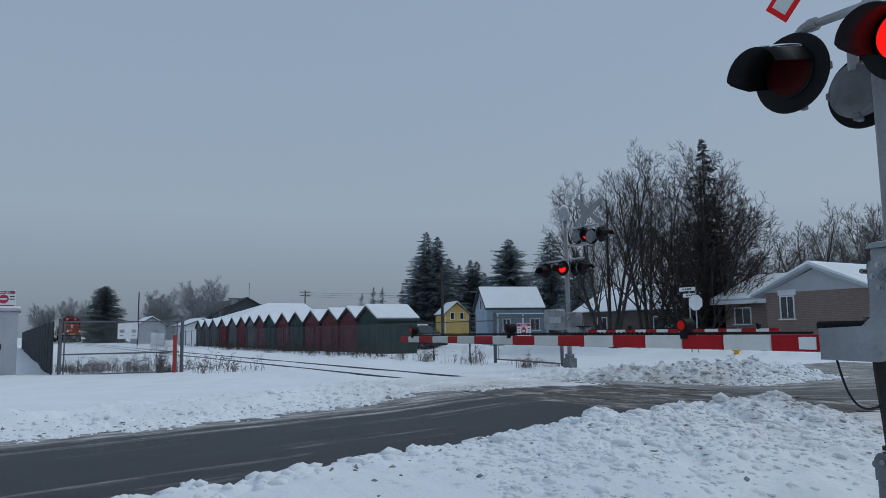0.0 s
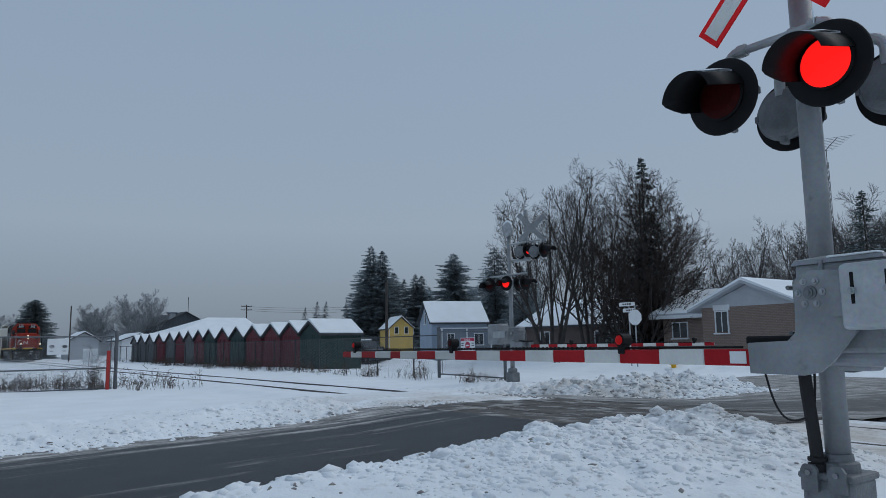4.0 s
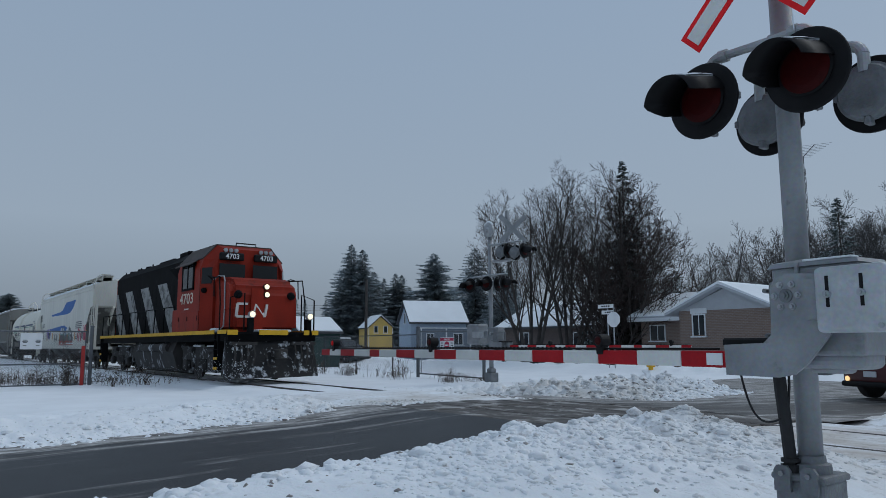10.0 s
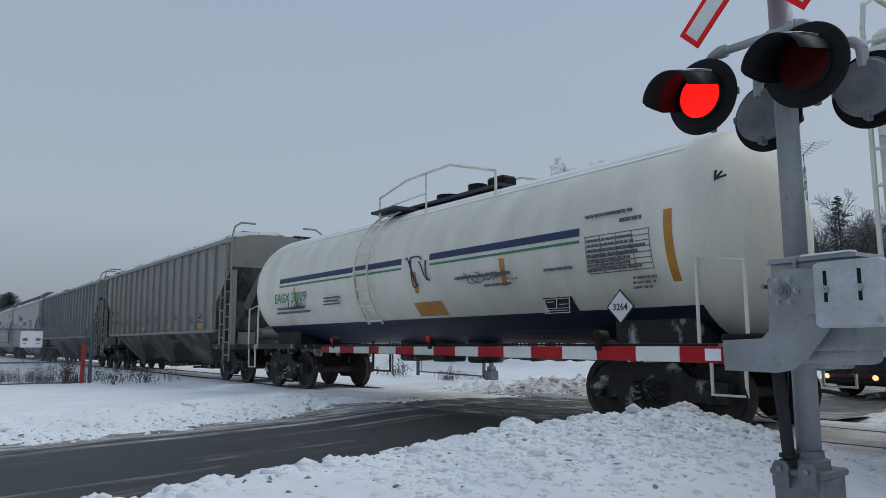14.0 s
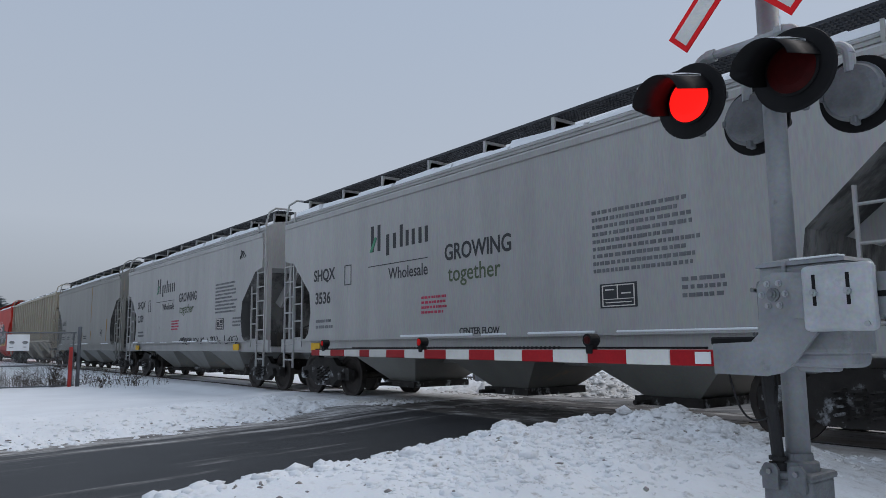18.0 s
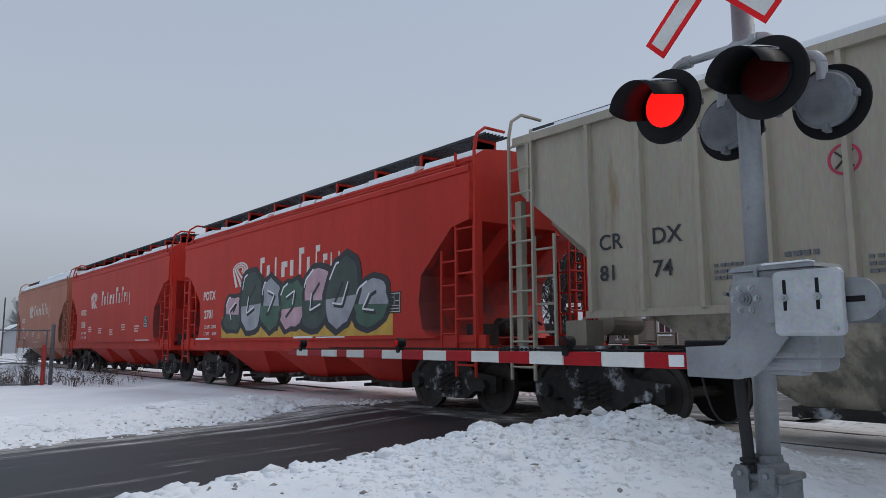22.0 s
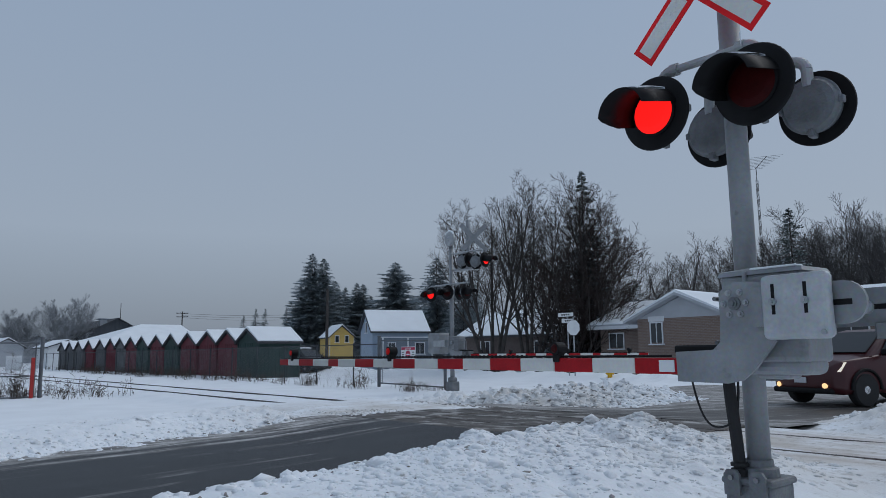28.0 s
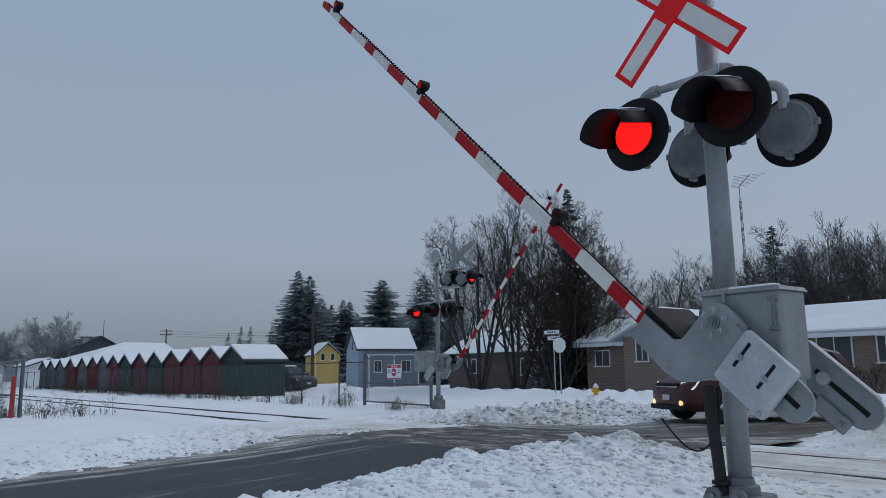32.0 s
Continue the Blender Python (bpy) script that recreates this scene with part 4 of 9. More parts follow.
def loco():
    """Wide-nosed road switcher; x = 0 is the front platform's edge, the rear is at -16.6."""
    ob = thing("locomotive", pose(0, TRACK_Y, 0), "red and black diesel locomotive with grey slanted hood stripes, headlights lit", "locomotive")
    b = bm()
    box(b, -17.1, -0.12, -1.45, 1.45, 1.28, 1.50)
    box(b, -17.16, -0.05, -1.50, 1.50, 1.50, 1.56)
    box(b, -14.5, -2.3, -0.5, 0.5, 0.95, 1.28)
    part("underframe", b, LOCOBLACK, ob)
    for s in (-1, 1):
        for x0, x1 in ((-17.1, -1.15), (-0.85, -0.12)):
            b = bm()
            box(b, x0, x1, *sorted((s * 1.495, s * 1.515)), 1.505, 1.625)
            part("sill_stripe", b, YELLOW, ob, "yellow sill stripe")
    for x0, y0, y1 in ((-0.04, -1.50, -1.18), (-0.04, -0.5, 0.45), (-0.04, 1.0, 1.18), (-0.04, 1.28, 1.5)):
        b = bm()
        box(b, x0, x0 + 0.03, y0, y1, 1.47, 1.62)
        part("front_stripe", b, YELLOW, ob)
    # long hood
    prof = [(-0.86, 1.56), (-0.86, 4.34), (-0.62, 4.62), (0.62, 4.62), (0.86, 4.34), (0.86, 1.56)]
    part("long_hood", prism(bm(), prof, -17.0, -5.2, "x"), LOCOBLACK, ob)
    for x in (-17.97, -15.29, -12.61, -9.93, -7.25):
        prof_ = [(x, 3.65), (x + 1.23, 3.65), (x + 3.18, 1.62), (x + 1.95, 1.62)] if x > -17 else [(-16.98, 3.65), (x + 1.23, 3.65), (x + 3.18, 1.62), (x + 1.95, 1.62), (-16.98, 2.62)]
        if x > -8:
            prof_ = [(x, 3.65), (x + 1.23, 3.65), (-5.22, 2.84), (-5.22, 1.80)]
        for y0 in (-0.874, 0.85):
            b = bm()
            prism(b, prof_, y0, y0 + 0.024)
            part("hood_stripe", b, LOCOWHITE, ob, "dirty pale slanted stripe")
    for x in np.arange(-16.85, -5.7, 0.62):
        for s in (-1, 1):
            b = bm()
            box(b, x, x + 0.56, *sorted((s * 0.85, s * 0.864)), 1.75, 3.5)
            part("hood_door", b, LOCOBLACK, ob)
    for x in (-15.9, -14.5, -13.1):
        part("radiator_fan", cyl(bm(), (x, 0, 4.60), (x, 0, 4.72), 0.58, 0.55, 20), LOCOBLACK, ob)
    b = bm()
    rbox(b, -11.2, -9.2, -0.5, 0.5, 4.60, 4.74, 0.05, 1)
    cyl(b, (-8.6, 0.1, 4.60), (-8.6, 0.1, 4.84), 0.22, 0.24, 14)
    rbox(b, -8.0, -6.9, -0.62, 0.62, 4.58, 4.80, 0.06, 2)
    for x in (-16.6, -13.8, -11.9, -6.6):
        tube(b, [(x, -0.6, 4.60), (x, -0.6, 4.70), (x + 0.12, -0.6, 4.70), (x + 0.12, -0.6, 4.60)], 0.016, 5)
    tagged(part("roof_gear", b, LOCOBLACK, ob), kind="stuff")
    # flared radiators and dynamic brake beside the cab
    for s in (-1, 1):
        b = bm()
        solid(b, [(-6.9, s * 0.86, 3.55), (-5.2, s * 0.86, 3.55), (-5.2, s * 1.30, 4.02), (-6.9, s * 1.30, 4.02), (-6.9, s * 0.6, 4.42), (-5.2, s * 0.6, 4.42)],
              ((0, 1, 2, 3), (3, 2, 5, 4), (0, 3, 4), (1, 5, 2), (0, 4, 5, 1)))
        part("intake_flare", b, LOCOBLACK, ob)
    for s in (-1, 1):
        part("hood_corner_stripe", box(bm(), -17.02, -16.93, *sorted((s * 0.80, s * 0.872)), 1.6, 4.34), LOCORED, ob, "red corner edge of the hood")
    # roof shade between hood and cab, and the red lockers on the walkway
    for s in (-1, 1):
        b = bm()
        solid(b, [(-7.0, s * 0.60, 4.60), (-5.2, s * 0.60, 4.60), (-5.2, s * 1.36, 4.10), (-7.0, s * 1.36, 4.10), (-7.0, s * 0.60, 4.64), (-5.2, s * 0.60, 4.64), (-5.2, s * 1.38, 4.15), (-7.0, s * 1.38, 4.15)],
              ((0, 1, 2, 3), (7, 6, 5, 4), (0, 4, 5, 1), (1, 5, 6, 2), (2, 6, 7, 3), (3, 7, 4, 0)))
        part("roof_shade", b, LOCOBLACK, ob)
        b = bm()
        rbox(b, -5.75, -5.2, *sorted((s * 0.88, s * 1.46)), 1.56, 2.42, 0.03, 1)
        part("locker", b, LOCORED, ob)
        part("hood_patch", box(bm(), -6.9, -6.35, *sorted((s * 0.85, s * 0.8745)), 2.35, 2.95), LOCORED, ob, "red panel on the hood")
        # awning over the side window
        b = bm()
        solid(b, [(-4.95, s * 1.42, 4.02), (-3.2, s * 1.42, 4.02), (-3.25, s * 1.66, 3.86), (-4.95, s * 1.66, 3.86), (-4.95, s * 1.42, 4.05), (-3.2, s * 1.42, 4.05), (-3.25, s * 1.67, 3.885), (-4.95, s * 1.67, 3.885)],
              ((0, 1, 2, 3), (7, 6, 5, 4), (0, 4, 5, 1), (1, 5, 6, 2), (2, 6, 7, 3), (3, 7, 4, 0)))
        part("window_awning", b, AWNING, ob, "weathered brown window awning")
        # raised lower panel of the cab, with its seams and rivets
        part("cab_panel", rbox(bm(), -5.19, -2.80, *sorted((s * 1.46, s * 1.484)), 1.60, 2.30, 0.01, 1), LOCORED, ob)
        for x in (-4.95, -4.0, -2.95):
            part("panel_latch", box(bm(), x, x + 0.06, *sorted((s * 1.48, s * 1.492)), 1.98, 2.14), LOCOBLACK, ob)
        part("cab_seam", box(bm(), -2.785, -2.77, *sorted((s * 1.465, s * 1.478)), 1.6, 3.7), LOCOBLACK, ob)
    # cab
    cab = [(-1.47, 1.56), (-1.47, 3.72), (-1.38, 4.05), (-0.95, 4.52), (0.95, 4.52), (1.38, 4.05), (1.47, 3.72), (1.47, 1.56)]
    part("cab", prism(bm(), cab, -5.2, -2.75, "x"), LOCORED, ob)
    b = bm()
    for s in (-1, 1):
        solid(b, [(-5.25, s * 1.40, 4.03), (-2.75, s * 1.40, 4.03), (-2.75, s * 0.96, 4.53), (-5.25, s * 0.96, 4.53), (-5.25, s * 1.43, 4.05), (-2.75, s * 1.43, 4.05), (-2.75, s * 0.97, 4.56), (-5.25, s * 0.97, 4.56)],
              ((0, 1, 2, 3), (7, 6, 5, 4), (0, 4, 5, 1), (1, 5, 6, 2), (2, 6, 7, 3), (3, 7, 4, 0)))
    box(b, -5.25, -2.75, -0.97, 0.97, 4.515, 4.56)
    part("cab_roof", b, AWNING, ob, "weathered brown cab roof")
    # slanted cab front with number boards
    b = bm()
    f0 = [(-1.47, 1.56), (-1.47, 3.72), (-1.38, 4.05), (-0.95, 4.52), (0.95, 4.52), (1.38, 4.05), (1.47, 3.72), (1.47, 1.56)]
    f1 = [(-1.20, 1.56), (-1.20, 3.70), (-1.12, 3.98), (-0.80, 4.38), (0.80, 4.38), (1.12, 3.98), (1.20, 3.70), (1.20, 1.56)]
    lo = [b.verts.new((-2.75, y, z)) for y, z in f0]
    hi = [b.verts.new((-2.28 if z < 3.9 else -2.42, y, z)) for y, z in f1]
    for i in range(8):
        j = (i + 1) % 8
        b.faces.new((lo[i], lo[j], hi[j], hi[i]))
    b.faces.new(hi)
    b.faces.new(lo[::-1])
    part("cab_front", b, LOCORED, ob)
    # nose
    b = bm()
    nose = [(-2.4, 1.56), (-2.4, 3.42), (-1.25, 3.32), (-0.95, 3.18), (-0.78, 2.9), (-0.70, 1.56)]
    prism(b, nose, -1.12, 1.12)
    bmesh.ops.bevel(b, geom=[ed for ed in b.edges if abs(ed.verts[0].co.x - ed.verts[1].co.x) < 0.6 or abs(ed.verts[0].co.y - ed.verts[1].co.y) < 0.01], offset=0.16, segments=3, affect="EDGES")
    part("nose", b, LOCORED, ob)
    # windows
    for s in (-1, 1):
        win = part("side_window", box(bm(), -4.55, -3.45, *sorted((s * 1.44, s * 1.50)), 3.10, 3.88), WINDOW, ob)
        b = bm()
        for x0, x1, z0, z1 in ((-4.62, -4.55, 3.04, 3.94), (-3.45, -3.38, 3.04, 3.94), (-4.02, -3.97, 3.1, 3.88), (-4.62, -3.38, 3.88, 3.95), (-4.62, -3.38, 3.03, 3.10)):
            box(b, x0, x1, *sorted((s * 1.46, s * 1.515)), z0, z1)
        part("window_frame", b, LOCOBLACK, win)
    for s in (-1, 1):
        b = bm()
        m = Matrix.Translation((-2.27, s * 0.58, 3.62)) @ Matrix.Rotation(s * 0.0, 4, "Z")
        box(b, -0.02, 0.015, -0.44, 0.44, -0.24, 0.24, m)
        part("windshield", b, WINDOW, ob)
        b = bm()
        solid(b, [(-2.70, s * 1.452, 3.18), (-2.33, s * 1.235, 3.18), (-2.33, s * 1.225, 3.72), (-2.70, s * 1.442, 3.72), (-2.70, s * 1.462, 3.18), (-2.33, s * 1.245, 3.18), (-2.33, s * 1.235, 3.72), (-2.70, s * 1.452, 3.72)],
              ((0, 1, 2, 3), (7, 6, 5, 4), (0, 4, 5, 1), (1, 5, 6, 2), (2, 6, 7, 3), (3, 7, 4, 0)))
        part("corner_window", b, WINDOW, ob)
        b = bm()
        rbox(b, -2.38, -2.22, s * 0.60 - 0.42, s * 0.60 + 0.42, 3.98, 4.24, 0.05, 2)
        nb = part("number_board", b, BLACK, ob)
        words("4703", 0.24, SIGNWHITE, nb, pose(-2.212, s * 0.60, 4.03, 90, 0, 90), align="CENTER")
        for k in (-0.16, 0.02, 0.2):
            b = bm()
            cyl(b, (-2.44, s * 0.62 + k, 4.33), (-2.36, s * 0.62 + k, 4.33), 0.07, seg=14)
            part("class_light", b, GALV, ob)
    b = bm()
    tube(b, [(-2.6, -0.35, 4.52), (-2.6, -0.35, 4.62), (-2.6, 0.35, 4.62), (-2.6, 0.35, 4.52)], 0.025, 6)
    part("horn_bracket", b, BLACK, ob)
    words("4703", 0.52, CREAMINK, ob, pose(-4.86, -1.478, 2.58, 90, 0, 0), sx=1.42)
    bars(ob, -4.35, 2.42, 1, 0.6, 0.10, CHALK, -1.475, 3)
    # pipe over the nose, ditch-light hoods and a scorched patch
    b = bm()
    tube(b, [(-2.3, -1.20, 3.30), (-1.9, -1.16, 3.40), (-1.45, -1.15, 3.36), (-1.35, -1.15, 3.2), (-1.3, -1.15, 2.3), (-1.3, -1.17, 1.75), (-1.6, -1.25, 1.58)], 0.022, 6)
    part("nose_pipe", b, GALV, ob)
    b = bm()
    tube(b, [(-1.35, -1.15, 2.28), (-1.0, -1.14, 2.30), (-0.72, -0.9, 2.30)], 0.018, 6)
    part("grab_iron", b, LOCORED, ob)
    for y in (-0.92, 0.86):
        part("marker_lamp", lathe(bm(), [(0, 0.14), (0.05, 0.12), (0.14, 0.09), (0.16, 0.02)], (-0.78, y, 2.74), (1, 0, -0.2), 14), LOCOBLACK, ob)
    for s in (-1, 1):
        part("cab_lamp", lathe(bm(), [(0, 0.10), (0.08, 0.09), (0.14, 0.05)], (-2.6, s * 1.36, 2.96), (0.5, s, 0), 12), LOCOBLACK, ob)
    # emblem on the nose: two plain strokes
    b = bm()
    for pts in ([(-0.62, 2.45), (-0.95, 2.45), (-0.98, 2.05), (-0.45, 2.05), (-0.35, 2.45), (-0.05, 2.05), (0.02, 2.45)],):
        for p, q in zip(pts, pts[1:]):
            tube(b, [(-0.725, p[0], p[1]), (-0.725, q[0], q[1])], 0.05, 4)
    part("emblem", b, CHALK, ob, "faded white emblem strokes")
    for y, z, r, x in ((0.02, 3.02, 0.085, -0.80), (0.02, 2.76, 0.085, -0.77), (-0.72, 2.10, 0.09, -0.10), (1.22, 2.06, 0.09, -0.10)):
        b = lathe(bm(), [(-0.12, r * 1.0), (0.0, r * 1.25), (0.05, r * 1.25), (0.05, r * 1.05)], (x, y, z), (1, 0, 0), 18)
        hl = part("headlight", b, BLACK if x < -0.5 else GALV, ob)
        part("bulb", lathe(bm(), [(0.03, r), (0.06, r * 0.95), (0.075, r * 0.5)], (x, y, z), (1, 0, 0), 18), HEADLIGHT, hl, "glowing warm lamp")
    part("light_stand", box(bm(), -0.3, -0.12, -0.8, -0.64, 1.56, 2.0), LOCOBLACK, ob)
    part("light_stand", box(bm(), -0.3, -0.12, 1.14, 1.30, 1.56, 1.98), LOCOBLACK, ob)
    # bell bracket, nose door, plow, steps
    b = bm()
    box(b, -0.74, -0.69, -0.52, -0.12, 1.6, 2.95)
    part("nose_door", b, LOCORED, ob)
    b = bm()
    solid(b, [(-0.35, -1.45, 1.45), (-0.35, 1.45, 1.45), (0.02, -1.5, 0.18), (0.02, 1.5, 0.18), (0.22, 0, 0.16), (-0.25, 0, 1.40), (-0.6, -1.45, 0.25), (-0.6, 1.45, 0.25)],
          ((0, 2, 4, 5), (5, 4, 3, 1), (0, 6, 2), (1, 3, 7), (0, 5, 1, 7, 6), (6, 7, 3, 4, 2)))
    part("pilot_plow", b, PLOW, ob, "black snow-caked pilot plow")
    for y in (-1.0, 0.95):
        for k in range(4):
            b = bm()
            yy = y - 0.31 + 0.2 * k
            tube(b, [(0.0, yy, 1.2), (0.10, yy, 1.15), (0.14, yy + 0.02, 0.85), (0.08, yy - 0.02, 0.55)], 0.03, 6)
            part("air_hose", b, TRUCK, ob)
        b = bm()
        box(b, -0.08, 0.10, y - 0.4, y + 0.4, 1.16, 1.26)
        part("hose_bracket", b, TRUCK, ob)
    b = bm()
    rbox(b, -0.70, -0.1, -0.5, 0.6, 1.56, 1.64, 0.03, 2)
    rbox(b, -2.0, -1.5, -1.38, -1.13, 1.56, 1.70, 0.06, 3)
    tagged(part("caked_snow", b, ROOFSNOW, ob, "packed snow"), kind="stuff")
    # powder thrown up by the plow and the wheels
    rnd = random.Random(77)
    V, F = [], []
    for k in range(2600):
        if k < 1300:
            x, side = 0.5 - 2.6 * rnd.random() ** 1.6, rnd.choice((-1, -1, -1, 1))
            y, z = side * (1.0 + abs(rnd.gauss(0, 0.5))), 0.05 + abs(rnd.gauss(0, 0.42))
        else:
            x, side = rnd.uniform(-17.5, 0.0), rnd.choice((-1, -1, 1))
            y, z = side * (1.25 + abs(rnd.gauss(0, 0.28))), 0.02 + abs(rnd.gauss(0, 0.22))
        c, r = Vector((x, y, z)), 0.002 + 0.006 * rnd.random() ** 3
        i = len(V)
        V += [c + r * Vector(q) for q in ((1, 1, 1), (-1, -1, 1), (-1, 1, -1), (1, -1, -1))]
        F += [(i, i + 1, i + 2), (i, i + 3, i + 1), (i, i + 2, i + 3), (i + 1, i + 3, i + 2)]
    me = bpy.data.meshes.new("snow_spray")
    me.from_pydata(V, [], F)
    me.materials.append(ROOFSNOW)
    spray = tagged(new("snow_spray", me), "powder snow thrown up by the plow", kind="stuff")
    spray.parent = ob
    coupler(ob, 0.05, 1)
    coupler(ob, 17.1, -1)
    for s in (-1, 1):
        for x0 in (-1.12, -16.95):
            b = bm()
            for k in range(4):
                box(b, x0 - 0.02, x0 + 0.28, *sorted((s * 1.22, s * 1.5)), 0.42 + 0.3 * k, 0.45 + 0.3 * k)
            box(b, x0 - 0.04, x0 - 0.01, *sorted((s * 1.22, s * 1.5)), 0.40, 1.56)
            box(b, x0 + 0.28, x0 + 0.31, *sorted((s * 1.22, s * 1.5)), 0.40, 1.56)
            part("steps", b, LOCOBLACK, ob)
            for k in (0, 1):
                part("step_edge", box(bm(), x0 - 0.02, x0 + 0.28, *sorted((s * 1.495, s * 1.515)), 0.42 + 0.3 * k, 0.50 + 0.3 * k), YELLOW, ob)
        b = bm()
        xs = np.linspace(-17.0, -5.6, 10)
        tube(b, [(x, s * 1.42, 2.55) for x in xs], 0.02, 5)
        for x in xs:
            tube(b, [(x, s * 1.44, 1.55), (x, s * 1.42, 2.55)], 0.02, 5)
        part("handrail", b, LOCOBLACK, ob)
        b = bm()
        tube(b, [(-0.15, s * 1.40, 1.6), (-0.15, s * 1.40, 2.6), (-0.15, s * 0.95, 2.75), (-0.15, s * 0.95, 1.6)], 0.025, 6)
        tube(b, [(-0.9, s * 1.44, 0.7), (-0.9, s * 1.44, 2.5), (-1.1, s * 1.42, 3.3), (-2.2, s * 1.3, 3.35)], 0.022, 6)
        part("handrail", b, LOCOBLACK, ob)
        b = bm()
        tube(b, [(-2.3, s * 1.22, 3.30), (-2.1, s * 1.45, 3.42), (-1.5, s * 1.45, 3.30), (-1.45, s * 1.45, 2.7)], 0.02, 5)
        part("corner_grab", b, LOCOBLACK, ob)
    # tank and trucks
    b = bm()
    prism(b, [(-1.25, 1.28), (-1.38, 0.9), (-1.2, 0.32), (-0.7, 0.16), (0.7, 0.16), (1.2, 0.32), (1.38, 0.9), (1.25, 1.28)], -11.3, -5.75, "x")
    part("fuel_tank", b, UNDER, ob)
    for y in (-1.3, 1.3):
        part("air_reservoir", cyl(bm(), (-10.4, y, 1.08), (-6.4, y, 1.08), 0.17, seg=14), UNDER, ob)
    for xc in (-3.15, -13.9):
        b = bm()
        box(b, xc - 1.9, xc + 1.9, -0.6, 0.6, 0.6, 0.9)
        tr = part("truck", b, TRUCK, ob)
        for dx in (-1.37, 1.37):
            wheelset(tr, xc + dx, 0.5)
            part("traction_motor", rbox(bm(), xc + dx * 0.45 - 0.35, xc + dx * 0.45 + 0.35, -0.62, 0.62, 0.22, 0.95, 0.08, 1), TRUCK, tr)
            for s in (-1, 1):
                part("brake_cylinder", cyl(bm(), (xc + dx * 0.55, s * 1.2, 1.0), (xc + dx * 0.95, s * 1.2, 1.0), 0.11, 0.09, 10), TRUCK, tr)
        for s in (-1, 1):
            # snow packed on the truck frame
            b = bm()
            rbox(b, xc - 0.9, xc - 0.2, *sorted((s * 1.02, s * 1.22)), 1.11, 1.18, 0.03, 1)
            rbox(b, xc + 0.5, xc + 1.3, *sorted((s * 1.02, s * 1.22)), 1.11, 1.16, 0.02, 1)
            part("packed_snow", b, ROOFSNOW, tr)
        for s in (-1, 1):
            y = s * 1.08
            b = bm()
            prism(b, [(xc - 2.1, 0.75), (xc - 1.75, 0.42), (xc - 1.0, 0.42), (xc - 0.8, 0.62), (xc - 0.6, 0.30), (xc + 0.6, 0.30), (xc + 0.8, 0.62), (xc + 1.0, 0.42), (xc + 1.75, 0.42), (xc + 2.1, 0.75), (xc + 2.1, 1.12), (xc - 2.1, 1.12)], y - 0.09, y + 0.09)
            part("side_frame", b, TRUCK, tr)
            for dx in (-1.37, 1.37):
                b = bm()
                rbox(b, xc + dx - 0.2, xc + dx + 0.2, *sorted((y + s * 0.08, y + s * 0.26)), 0.34, 0.68, 0.04, 1)
                part("axle_box", b, TRUCK, tr)
            for k in (-0.35, -0.12, 0.12, 0.35):
                part("spring", cyl(bm(), (xc + k, y + s * 0.12, 0.34), (xc + k, y + s * 0.12, 0.72), 0.10, seg=8), TRUCK, tr)
    return ob


CARS.append((loco(), 0.0))

# ---------------------------------------------------------------- cars behind it
SIDE = -1.5722
RSIDE = -1.542


def acfx():
    c = hopper("covered_hopper", -18.9, -36.0, CREAM, "cream-white covered hopper car with blue swoosh and graffiti", board=mat("pale_grating", (0.42, 0.40, 0.34), 0.7), bays=4, belly=UNDER)
    o = c["behind"]
    y = SIDE
    band = [(-31.2, 3.12), (-31.0, 3.02), (-26.0, 3.0), (-25.0, 3.05), (-24.2, 3.25), (-23.4, 3.72), (-26.3, 3.70), (-26.8, 3.50), (-27.4, 3.28), (-28.0, 3.20)]
    flat_shape("blue_band", band, y, BLUE, c, "blue swoosh band", o)
    band = [(-31.75, 2.20), (-31.6, 2.08), (-28.2, 2.05), (-27.4, 1.9), (-26.8, 1.55), (-26.0, 1.5), (-25.6, 2.2), (-26.6, 2.36), (-28.5, 2.32)]
    flat_shape("blue_band", band, y, BLUE, c, "blue swoosh band", o)
    mark(c, "ACFX", 0.36, -34.6, 2.38, INK, y, o)
    mark(c, "45295", 0.36, -34.6, 1.96, INK, y, o)
    bars(c, -34.55 - o, 1.80, 2, 0.95, 0.2, INK, y, 2)
    bars(c, -23.1 - o, 2.48, 4, 1.75, 0.42, FAINT, y, 5)
    bars(c, -23.0 - o, 1.72, 2, 0.9, 0.24, INK, y, 6)
    b = bm()
    box(b, -21.55 - o, -20.95 - o, y - 0.004, y + 0.02, 1.55, 1.92)
    part("data_panel", b, INK, c)
    b = bm()
    box(b, -c["half"] + 0.2, c["half"] - 0.2, -1.572, -1.565, 4.0, 4.008)
    part("seam", b, INK, c)
    return c


